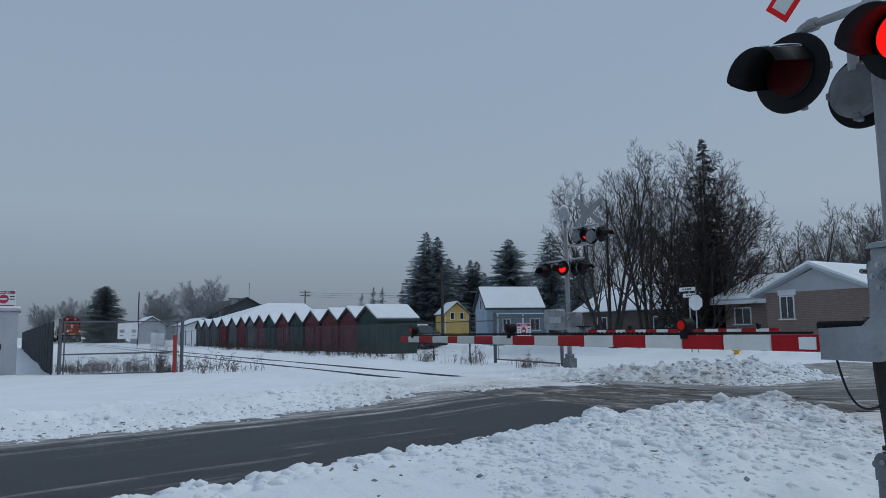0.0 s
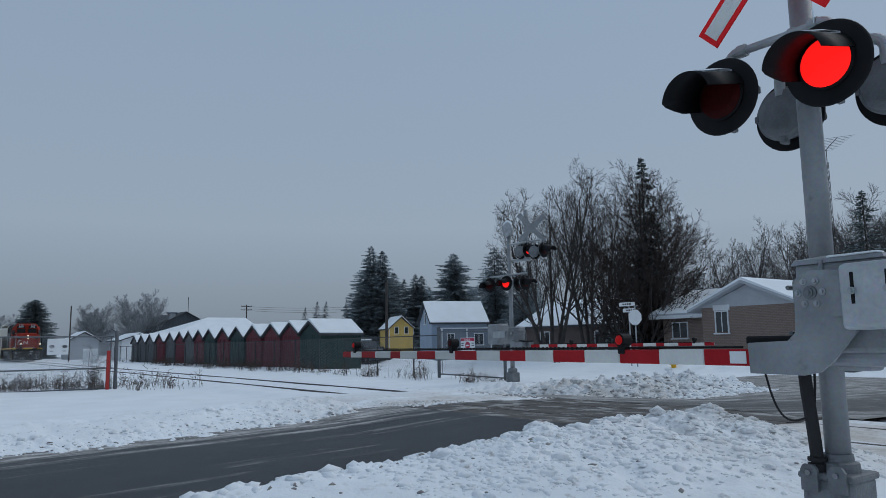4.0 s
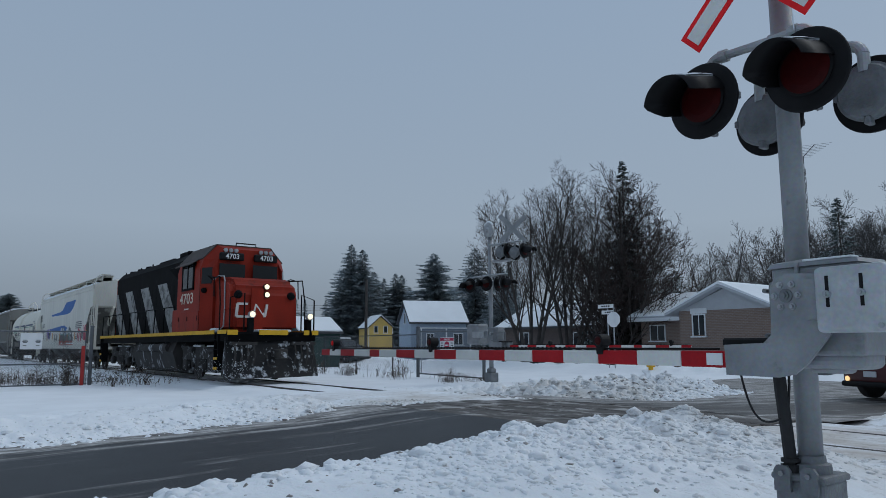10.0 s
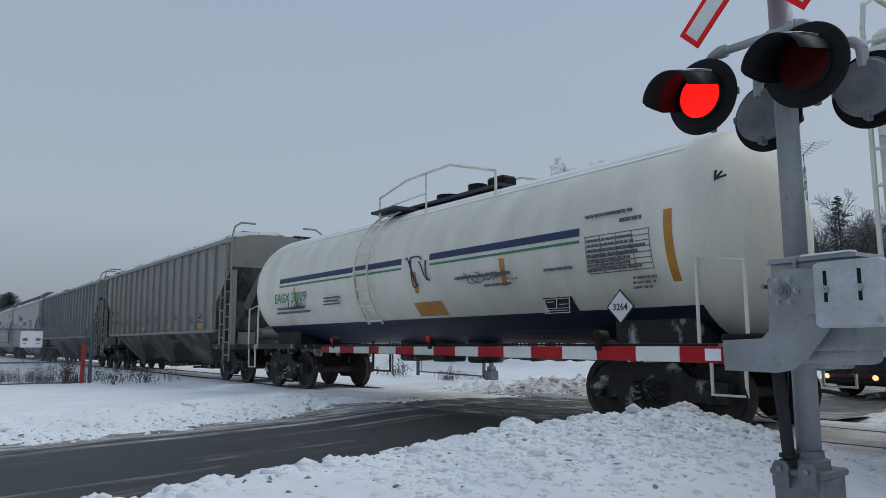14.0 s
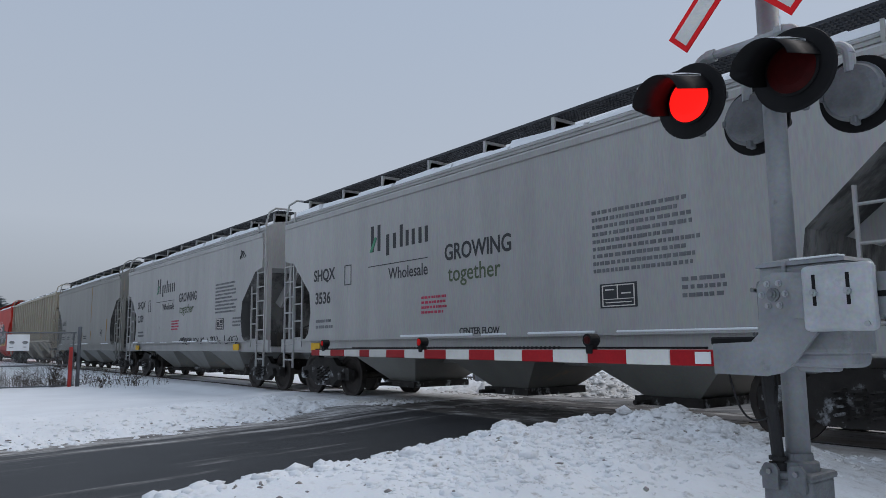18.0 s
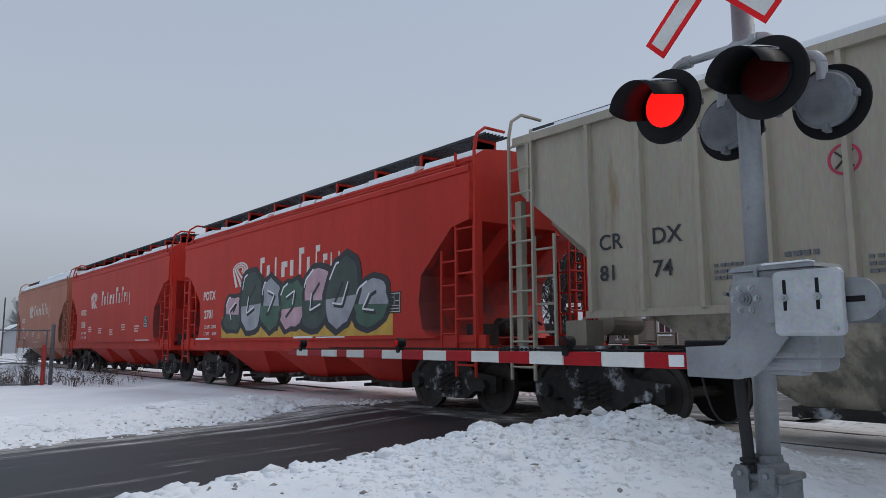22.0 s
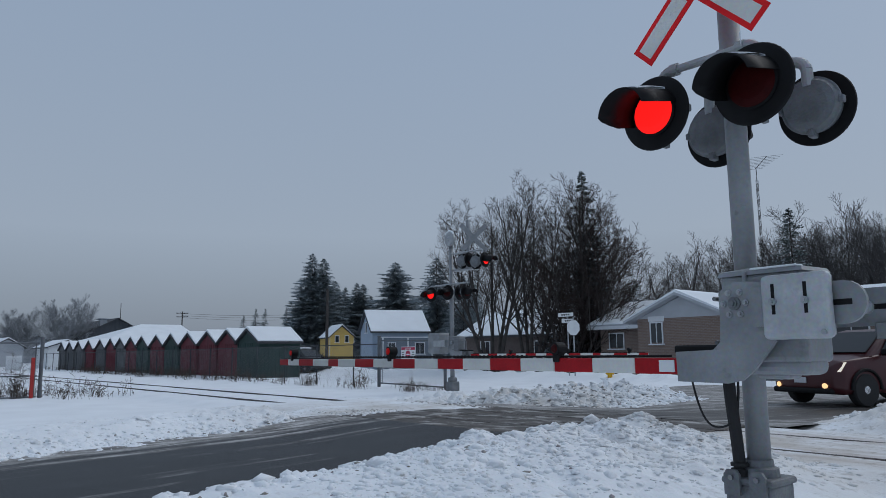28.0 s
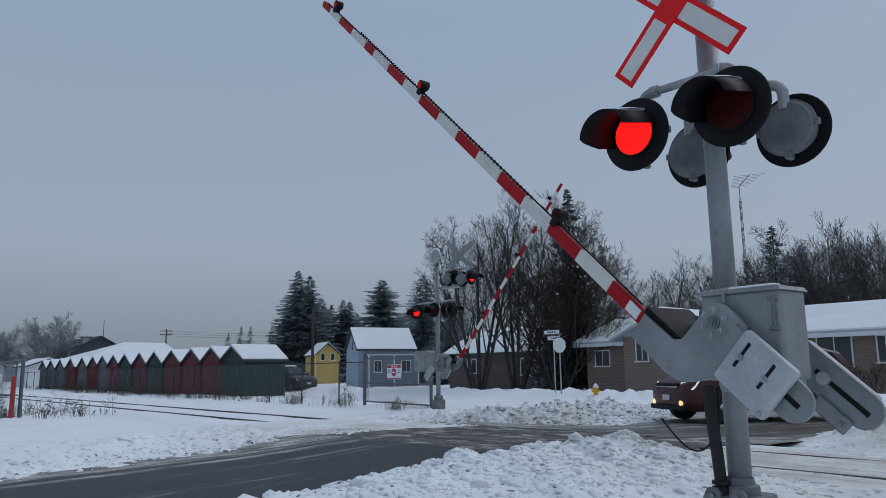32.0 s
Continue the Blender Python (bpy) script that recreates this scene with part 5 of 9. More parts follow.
def graffiti(c, x0, x1, z0, z1, count, fills, seed, y=None, base=None, hook=0.5):
    """Sprayed tangle that spells nothing: fat bent strokes, each a dark outline, a coloured fill and a light edge."""
    rnd = random.Random(seed)
    y = SIDE - 0.004 if y is None else y
    if base is not None:
        pts = [(x0 - 0.2, z0), (x1 + 0.2, z0)]
        pts += [(x1 + 0.2 - (x1 - x0 + 0.4) * k / 14, z0 + (z1 - z0) * rnd.uniform(0.3, 0.5)) for k in range(15)]
        flat_shape("graffiti_ground", pts, y + 0.002, base, c)
    w, h = (x1 - x0) / count, z1 - z0

    def blob(cx, cz, a, b, lean, grow, bumps):
        """Rounded, leaning outline."""
        out = []
        for k in range(20):
            q = 2 * math.pi * k / 20
            c, s_ = math.cos(q), math.sin(q)
            u = math.copysign(abs(c) ** 0.72, c) * a * (1 + bumps[k % 5] * 0.16)
            v = math.copysign(abs(s_) ** 0.72, s_) * b * (1 + bumps[(k * 3) % 5] * 0.12)
            n = math.hypot(u, v)
            u, v = u * (n + grow) / n, v * (n + grow) / n
            out.append((cx + u + lean * v, cz + v))
        return out

    def stroke(pts, r, yy, material, parent, name):
        b = bm()
        for p, q in zip(pts, pts[1:]):
            dx, dz = q[0] - p[0], q[1] - p[1]
            n = math.hypot(dx, dz) or 1.0
            ex, ez = dx / n * r, dz / n * r
            a = [(p[0] - ez, p[1] + ex), (p[0] + ez, p[1] - ex), (q[0] + ez, q[1] - ex), (q[0] - ez, q[1] + ex)]
            solid(b, [(u, yy, v) for u, v in a] + [(u, yy + 0.004, v) for u, v in a], ((0, 1, 2, 3), (7, 6, 5, 4), (0, 4, 5, 1), (1, 5, 6, 2), (2, 6, 7, 3), (3, 7, 4, 0)))
        return part(name, b, material, parent)
    for k in range(count):
        tall = h * (0.34 + 0.12 * rnd.random() - 0.14 * (k in (0, count - 1)))
        cx, cz = x0 + w * (k + 0.5), z0 + h * 0.10 + tall
        lean, bumps = rnd.uniform(-0.15, 0.3), [rnd.uniform(-1, 1) for q in range(5)]
        lay = -0.0016 * (k % 2)
        ol = flat_shape("graffiti_shape", blob(cx, cz, w * 0.56, tall, lean, 0.06 * h / 1.2, bumps), y + lay, INK, c)
        fill = blob(cx, cz, w * 0.50, tall * 0.93, lean, 0.0, bumps)
        f1, f2 = fills[(k + seed) % len(fills)], fills[(k + 1 + seed) % len(fills)]
        part("fill", sheet_of(fill, y - 0.005 + lay, y + 0.01), f1, ol)
        low = [(p[0], min(p[1], cz - tall * 0.1 + 0.05 * math.sin(9 * p[0]))) for p in fill[10:20]] + [(fill[0][0], min(fill[0][1], cz - tall * 0.1))]
        part("fill", sheet_of(low, y - 0.0062 + lay, y + 0.01), f2, ol)
        a = rnd.uniform(0, 6.28)
        inner = [(cx + w * 0.24 * math.sin(a + 1.9 * q) + lean * tall * 0.5 * math.cos(q), cz + tall * 0.5 * math.cos(a + 1.4 * q)) for q in range(4)]
        stroke(inner, 0.022 * h, y - 0.0075 + lay, INK, ol, "inner_line")
        stroke([(p[0] - w * 0.05, p[1] + 0.03 * h) for p in inner[:3]], 0.012 * h, y - 0.0085 + lay, SIGNWHITE, ol, "highlight")
        stroke([fill[6], fill[7], fill[8], fill[9]], 0.014 * h, y - 0.007 + lay, SIGNWHITE, ol, "highlight")


def scrawl(c, x, z, w, h, material, seed, strokes=4, y=None, r=0.016):
    """A quick spray tag: a few looping lines that spell nothing."""
    rnd = random.Random(seed)
    y = SIDE - 0.002 if y is None else y
    b = bm()
    for k in range(strokes):
        px, f, g = x + w * (k + 0.5) / strokes, rnd.uniform(0.7, 1.5), rnd.uniform(0, 6.28)
        tall, wide, turns = rnd.uniform(0.32, 0.55), rnd.uniform(0.3, 0.75), rnd.uniform(4.0, 8.5)
        pts = []
        for j in range(22):
            a = turns * j / 21
            pts.append((px + w / strokes * wide * math.sin(f * a + g) + 0.03 * w / strokes * j, y - 0.004, z + h * (0.5 + tall * math.cos(a + 0.5 * math.sin(1.7 * a + g)))))
        tube(b, pts, r * 0.8, 4)
    return part("spray_tag", b, material, c)


SPRAY_RED = mat("red_spray", (0.45, 0.03, 0.08), 0.6, bump=0)
SPRAY_VIOLET = mat("violet_spray", (0.14, 0.10, 0.42), 0.6, bump=0)
G_TEAL, G_GREY = mat("teal_spray", (0.15, 0.27, 0.25), 0.6, bump=0), mat("grey_spray", (0.33, 0.34, 0.37), 0.6, bump=0)
G_PINK, G_GREEN = mat("pink_spray", (0.52, 0.33, 0.38), 0.6, bump=0), mat("green_spray", (0.055, 0.12, 0.08), 0.6, bump=0)
G_RED, G_YELLOW = mat("crimson_spray", (0.36, 0.03, 0.03), 0.6, bump=0), mat("yellow_spray", (0.55, 0.33, 0.05), 0.6, bump=0)
G_BROWN = mat("dark_green_spray", (0.045, 0.07, 0.06), 0.6, bump=0)
G_UMBER = mat("umber_spray", (0.075, 0.055, 0.058), 0.6, bump=0)
G_PALE = mat("pale_grey_spray", (0.58, 0.60, 0.61), 0.6, bump=0)
G_LEAF = mat("leaf_green_spray", (0.10, 0.22, 0.15), 0.6, bump=0)

white_car = acfx()
_o = white_car["behind"]


def letter_forms(c, o):
    """Sprayed mural that spells nothing: pale shapes over a brown ground, a red band with green arches below."""
    y = SIDE - 0.002
    flat_shape("graffiti_ground", [(-28.0, 1.47), (-23.77, 1.45), (-23.76, 1.20), (-28.0, 1.20)], y, G_RED, c, "crimson band", o)
    flat_shape("graffiti_ground", [(-28.0, 1.47), (-27.93, 1.77), (-27.67, 1.84), (-26.52, 1.90), (-26.1, 1.76), (-25.97, 1.72), (-25.91, 1.84), (-24.54, 1.80), (-24.03, 1.78), (-23.73, 1.62), (-23.74, 1.45)], y - 0.001, G_UMBER, c, "dark umber ground", o)
    pale = (((-27.70, 1.80), (-27.66, 2.08), (-27.38, 2.24), (-27.04, 2.21), (-27.02, 1.79)), ((-26.93, 1.78), (-26.89, 2.12), (-26.50, 2.25), (-26.38, 2.16), (-26.41, 1.95), (-26.63, 1.79)),
            ((-26.41, 1.93), (-26.15, 1.92), (-26.12, 1.64), (-26.39, 1.82)), ((-25.94, 1.81), (-25.90, 2.09), (-25.52, 2.17), (-24.91, 2.23), (-24.95, 1.82), (-25.36, 1.78)),
            ((-25.04, 1.72), (-24.92, 2.08), (-24.75, 2.18), (-24.50, 2.14), (-24.47, 2.04), (-24.77, 1.76)), ((-24.46, 1.79), (-24.43, 1.98), (-24.07, 1.94), (-24.04, 1.80)), ((-24.70, 1.64), (-24.54, 1.78), (-24.21, 1.58), (-24.39, 1.43)))
    rnd = random.Random(12)
    for k, ring_ in enumerate(pale):
        cx, cz = sum(p[0] for p in ring_) / len(ring_), sum(p[1] for p in ring_) / len(ring_)
        lay = -0.0045 * (k % 2)

        def grown(g, dx=0.0, dz=0.0):
            return [(cx + dx + (p[0] - cx) * g, cz + dz + (p[1] - cz) * g) for p in ring_]
        edge = flat_shape("graffiti_shape", grown(1.08), y - 0.003 + lay, INK, c, "", o)
        for name, pts, d, material in (("fill", grown(1.0), 0.0, G_TEAL), ("fill", grown(0.84, -0.02, 0.03), 0.0012, G_PALE), ("inner_line", grown(0.52, 0.02, -0.02), 0.0024, G_GREY), ("highlight", grown(0.40, 0.03, -0.01), 0.0034, G_PALE)):
            part(name, sheet_of([(u - o, v) for u, v in pts], y - 0.0082 - d + lay, y), material, edge)
        b = bm()
        for q in range(4):
            u, v = cx + rnd.uniform(-0.13, 0.13), cz + rnd.uniform(-0.10, 0.10)
            tube(b, [(u - o, y - 0.012 + lay, v), (u - o + rnd.uniform(-0.02, 0.06), y - 0.012 + lay, v + rnd.uniform(0.05, 0.13)), (u - o + rnd.uniform(0.04, 0.13), y - 0.012 + lay, v + rnd.uniform(0.0, 0.10))], 0.007, 4)
        part("inner_line", b, INK, edge)
    for cx, w, top in ((-27.05, 0.30, 1.33), (-25.35, 0.36, 1.32), (-24.53, 0.24, 1.29), (-24.05, 0.2, 1.30)):
        arch = [(cx + w * math.cos(a), 1.27 + (top - 1.20) * math.sin(a)) for a in np.linspace(0, math.pi, 11)]
        rim = flat_shape("graffiti_arch", arch, y - 0.003, G_LEAF, c, "green arch", o)
        part("fill", sheet_of([(cx - o + (u - cx) * 0.72, 1.27 + (v - 1.27) * 0.68) for u, v in arch], y - 0.009, y), G_PALE, rim)
    b = bm()
    for path in (((-26.7, 1.80), (-26.55, 1.62), (-26.3, 1.45), (-26.15, 1.22)), ((-26.0, 1.70), (-25.97, 1.5), (-25.9, 1.22)), ((-24.9, 1.70), (-24.8, 1.5), (-24.6, 1.42), (-24.35, 1.36))):
        tube(b, [(u - o, y - 0.006, v) for u, v in path], 0.022, 4)
    part("graffiti_stroke", b, G_LEAF, c)


letter_forms(white_car, _o)
scrawl(white_car, -32.9 - _o, 1.62, 1.7, 0.62, SPRAY_VIOLET, 3, 5, r=0.012)
scrawl(white_car, -32.6 - _o, 1.55, 1.2, 0.5, INK, 13, 4, r=0.008)
scrawl(white_car, -29.74 - _o, 1.42, 1.0, 0.45, INK, 5, 3, r=0.013)
scrawl(white_car, -35.6 - _o, 2.75, 0.6, 0.5, INK, 6, 2)
scrawl(white_car, -22.6 - _o, 1.35, 1.1, 0.8, SPRAY_RED, 7, 3, r=0.02)
scrawl(white_car, -21.0 - _o, 1.3, 0.9, 1.1, SPRAY_RED, 8, 3, r=0.02)
for _x in (-32.5, -30.48, -27.85, -25.42, -23.2, -20.2):
    _b = bm()
    box(_b, _x - _o, _x - _o + 0.10, SIDE - 0.020, SIDE + 0.01, 1.5, 1.97)
    part("reflector", _b, ORANGE, white_car)
CARS.append((white_car, _o))


def tank_car():
    mid_x, h = -45.2, 7.45
    c = thing("tank_car", pose(mid_x, TRACK_Y, 0), "white tank car with blue and green stripe and dark belly", "freight car", "cars of the train")
    R, zc = 1.47, 2.62
    head = [(0.62 * math.sin(q), R * math.cos(q)) for q in np.linspace(0.0, 1.54, 12)]
    prof = [(-h + 0.62 - u, r) for u, r in head[::-1]] + [(h - 0.62 + u, r) for u, r in head]
    part("tank", lathe(bm(), prof, (0, 0, zc), (1, 0, 0), 56), CREAM2, c, smooth=True)

    def wrap(a0, a1, x0, x1, material, name):
        b = bm()
        n = 6
        rows = []
        for k in range(n + 1):
            a = radians(a0 + (a1 - a0) * k / n)
            rows.append([b.verts.new((x, -(R + 0.006) * math.cos(a), zc + (R + 0.006) * math.sin(a))) for x in (x0, x1)])
        for p, q in zip(rows, rows[1:]):
            b.faces.new((p[0], p[1], q[1], q[0]))
        part(name, b, material, c)

    def band(z0, z1, x0, x1, material, name):
        a = [math.degrees(math.asin((z - zc) / (R + 0.006))) for z in (z0, z1)]
        wrap(a[0], a[1], x0, x1, material, name)

    for x0, x1 in ((-5.37, 0.38), (1.33, 5.1)):
        band(2.68, 2.80, x0, x1, NAVY, "blue_stripe")
        band(2.58, 2.62, x0, x1, GREENBAND, "green_stripe")
    wrap(-90, -43, -h + 0.62, h - 0.62, TANKBELLY, "belly")
    for x, z0, z1, w in ((-4.55, 2.05, 2.52, 0.08), (-1.52, 2.1, 2.54, 0.10), (0.75, 2.09, 2.5, 0.12), (3.3, 2.07, 2.52, 0.12), (6.56, 1.92, 2.86, 0.13)):
        band(z0, z1, x, x + w, ORANGE, "reflector")
    band(1.66, 1.92, 0.58, 1.48, ORANGE, "notice_panel")
    band(1.57, 1.83, 4.09, 4.70, INK, "data_panel")
    # ruled table of small print
    for k in range(8):
        z = 2.11 + 0.53 * k / 7
        band(z, z + 0.012, 5.2, 6.33, FAINT, "table_rule")
    for x in (5.2, 5.48, 5.76, 6.04, 6.32):
        band(2.11, 2.65, x, x + 0.012, FAINT, "table_rule")
    yy = -R * math.cos(radians(-12)) - 0.012
    mark(c, "EAGX 20009", 0.34, -5.67, 2.18, GREENBAND, yy - 0.02, 0)
    bars(c, -5.6, 2.06, 2, 2.0, 0.22, FAINT, yy + 0.03, 4)
    bars(c, -2.9, 2.2, 3, 0.9, 0.22, FAINT, yy - 0.03, 7)
    bars(c, 5.24, 2.60, 7, 1.05, 0.5, FAINT, -R - 0.010, 8)
    bars(c, 5.22, 2.96, 1, 0.95, 0.08, FAINT, -R - 0.004, 81)
    bars(c, 5.85, 2.84, 1, 0.5, 0.10, FAINT, -R - 0.008, 82)
    bars(c, 2.1, 2.30, 1, 1.7, 0.10, FAINT, -R - 0.006, 83)
    bars(c, 2.9, 2.12, 1, 0.7, 0.08, FAINT, -R + 0.02, 84)
    bars(c, 4.35, 2.26, 1, 0.7, 0.08, FAINT, -R - 0.006, 85)
    bars(c, 6.0, 2.02, 3, 0.4, 0.2, FAINT, -R + 0.05, 86)
    # diamond placard on a bracket
    m = Matrix.Translation((5.8, -R + 0.02, 1.62)) @ Matrix.Rotation(radians(45), 4, "Y")
    pl = part("placard", box(bm(), -0.17, 0.17, -0.012, 0.0, -0.17, 0.17, m), INK, c, "black and white diamond placard")
    part("placard_face", box(bm(), -0.15, 0.15, -0.016, -0.012, -0.15, 0.15, m), SIGNWHITE, pl)
    words("3264", 0.13, INK, pl, pose(5.8, -R + 0.0, 1.575, 90, 0, 0), align="CENTER")
    scrawl(c, 0.5, 2.22, 0.8, 0.55, NAVY, 17, 2, y=-R - 0.012, r=0.018)
    scrawl(c, -4.9, 1.98, 0.8, 0.2, INK, 18, 4, y=yy - 0.0, r=0.010)
    scrawl(c, 2.4, 2.16, 1.2, 0.18, FAINT, 20, 5, y=-R - 0.006, r=0.012)
    # sprayed palm strokes on the tank's head
    b = bm()
    for x, z, k in ((7.00, 2.95, 0.5), (7.10, 3.2, 0.4)):
        tube(b, [(x, -R + 0.28, z - k), (x + 0.02, -R + 0.33, z)], 0.02, 4)
        for a in (0.3, 0.9, 1.5, 2.1, 2.7):
            tube(b, [(x + 0.02, -R + 0.33, z), (x + 0.02 + 0.16 * math.cos(a), -R + 0.36, z + 0.12 * math.sin(a))], 0.016, 4)
    part("spray_tag", b, INK, c)
    # snow along the top
    wrap(50, 130, -h + 0.9, h - 0.9, ROOFSNOW, "top_snow")
    b = bm()
    box(b, -1.5, -0.5, -1.05, 1.05, zc + 1.38, zc + 1.44)
    box(b, -1.6, 2.2, -0.45, 0.45, zc + R, zc + R + 0.06)
    part("top_platform", b, GRATING, c)
    part("manway", cyl(bm(), (0, 0, zc + R - 0.1), (0, 0, zc + R + 0.22), 0.26, seg=18), BLACK, c)
    part("valve", cyl(bm(), (1.0, 0, zc + R - 0.1), (1.0, 0, zc + R + 0.28), 0.2, seg=14), BLACK, c)
    part("valve_box", rbox(bm(), 1.5, 2.0, -0.2, 0.2, zc + R, zc + R + 0.3, 0.05, 1), BLACK, c)
    b = bm()
    for s in (-1, 1):
        tube(b, [(-1.2, s * 1.0, zc + 1.1), (-1.2, s * 1.0, zc + 1.72), (-0.2, s * 0.95, zc + 1.95), (1.3, s * 0.95, zc + 1.98), (2.6, s * 0.9, zc + 1.62), (2.6, s * 0.9, zc + 1.15)], 0.028, 6)
        tube(b, [(0.5, s * 0.95, zc + 1.1), (0.5, s * 0.95, zc + 1.96)], 0.02, 6)
        tube(b, [(-1.2, s * 1.0, zc + 1.45), (0.5, s * 0.95, zc + 1.55)], 0.018, 6)
    part("guard_rail", b, CREAM2, c)
    for s in (-1, 1):
        b = bm()
        for dx in (-1.35, -0.80):
            tube(b, [(dx, s * (R + 0.1) * math.cos(a), zc + (R + 0.1) * math.sin(a)) for a in np.linspace(-0.75, 1.2, 10)], 0.025, 6)
        for a in np.linspace(-0.7, 1.0, 8):
            tube(b, [(-1.35, s * (R + 0.1) * math.cos(a), zc + (R + 0.1) * math.sin(a)), (-0.80, s * (R + 0.1) * math.cos(a), zc + (R + 0.1) * math.sin(a))], 0.02, 5)
        part("ladder", b, CREAM2, c)
        coupler(c, h + 0.1, s)
        freight_truck(c, s * (h - 1.5))
        b = bm()
        box(b, *sorted((s * (h - 2.9), s * (h + 0.2))), -1.4, 1.4, 1.0, 1.12)
        box(b, *sorted((s * (h - 2.2), s * (h - 0.8))), -0.9, 0.9, 1.12, 1.45)
        part("end_sill", b, UNDER, c)
        b = bm()
        for y in (-1.38, 1.38):
            b = bm()
            tube(b, [(s * (h + 0.15), y, 1.1), (s * (h + 0.15), y, 2.1), (s * (h - 0.5), y, 2.2), (s * (h - 0.5), y, 1.1)], 0.025, 6)
            tube(b, [(s * (h + 0.1), y, 1.1), (s * (h + 0.1), y, 0.5), (s * (h - 0.35), y, 0.5), (s * (h - 0.35), y, 1.1)], 0.025, 6)
            part("hand_rail", b, CREAM2, c)
    for x in (-1.2, 0, 1.2):
        part("bottom_outlet", rbox(bm(), x - 0.25, x + 0.25, -0.3, 0.3, 0.75, 1.2, 0.05, 1), UNDER, c)
    b = bm()
    tube(b, [(-1.6, -0.9, 1.2), (-1.6, -0.9, 0.55), (-0.9, -0.9, 0.55), (-0.9, -0.9, 1.2)], 0.03, 6)
    part("sill_step", b, UNDER, c)
    return c, mid_x


CARS.append(tank_car())


def grey_ribbed(rr, rl, body, label, code, num, seed, gap=0.0):
    c = hopper("covered_hopper", rr, rl, body, label, ribbed=True, belly=shade_grimed(body))
    h = c["half"]
    y = RSIDE + 0.095
    pitch = (2 * h - 3.0) / int(round((2 * h - 2.9) / 0.87))
    x0 = -h + 1.5
    for r, tx in enumerate((code, num)):
        words(tx[:2], 0.30, INK, c, pose(x0 + 0.12, y - 0.006, 2.42 - 0.42 * r, 90, 0, 0))
        words(tx[2:], 0.30, INK, c, pose(x0 + 0.12 + pitch, y - 0.006, 2.42 - 0.42 * r, 90, 0, 0))
    rnd = random.Random(seed)
    for k in range(2, 15):
        if rnd.random() < 0.6:
            bars(c, x0 + pitch * k + 0.12, rnd.uniform(1.95, 2.2), rnd.choice((2, 3, 4)), 0.42, 0.22, FAINT, y, seed + k)
        if body is not BEIGE and k % 4 == 2:
            b = bm()
            box(b, x0 + pitch * k + 0.15, x0 + pitch * k + 0.66, y - 0.006, y + 0.01, 1.66, 1.82)
            part("reflector", b, ORANGE, c)
    b = bm()
    box(b, h - 3.05, h - 2.62, y - 0.006, y + 0.01, 1.83, 2.15)
    part("data_panel", b, INK, c)
    return c


for args in ((-54.0, -70.9, GREY_A, "stained grey ribbed covered hopper car", "NDYX", "8301", 21), (-72.0, -90.25, GREY_PL, "steel-grey ribbed covered hopper car", "PLCX", "19617", 22)):
    _c = grey_ribbed(*args)
    CARS.append((_c, _c["behind"]))


OLIVE = mat("olive_stencil", (0.07, 0.10, 0.05), 0.6, var=0.1, bump=0)


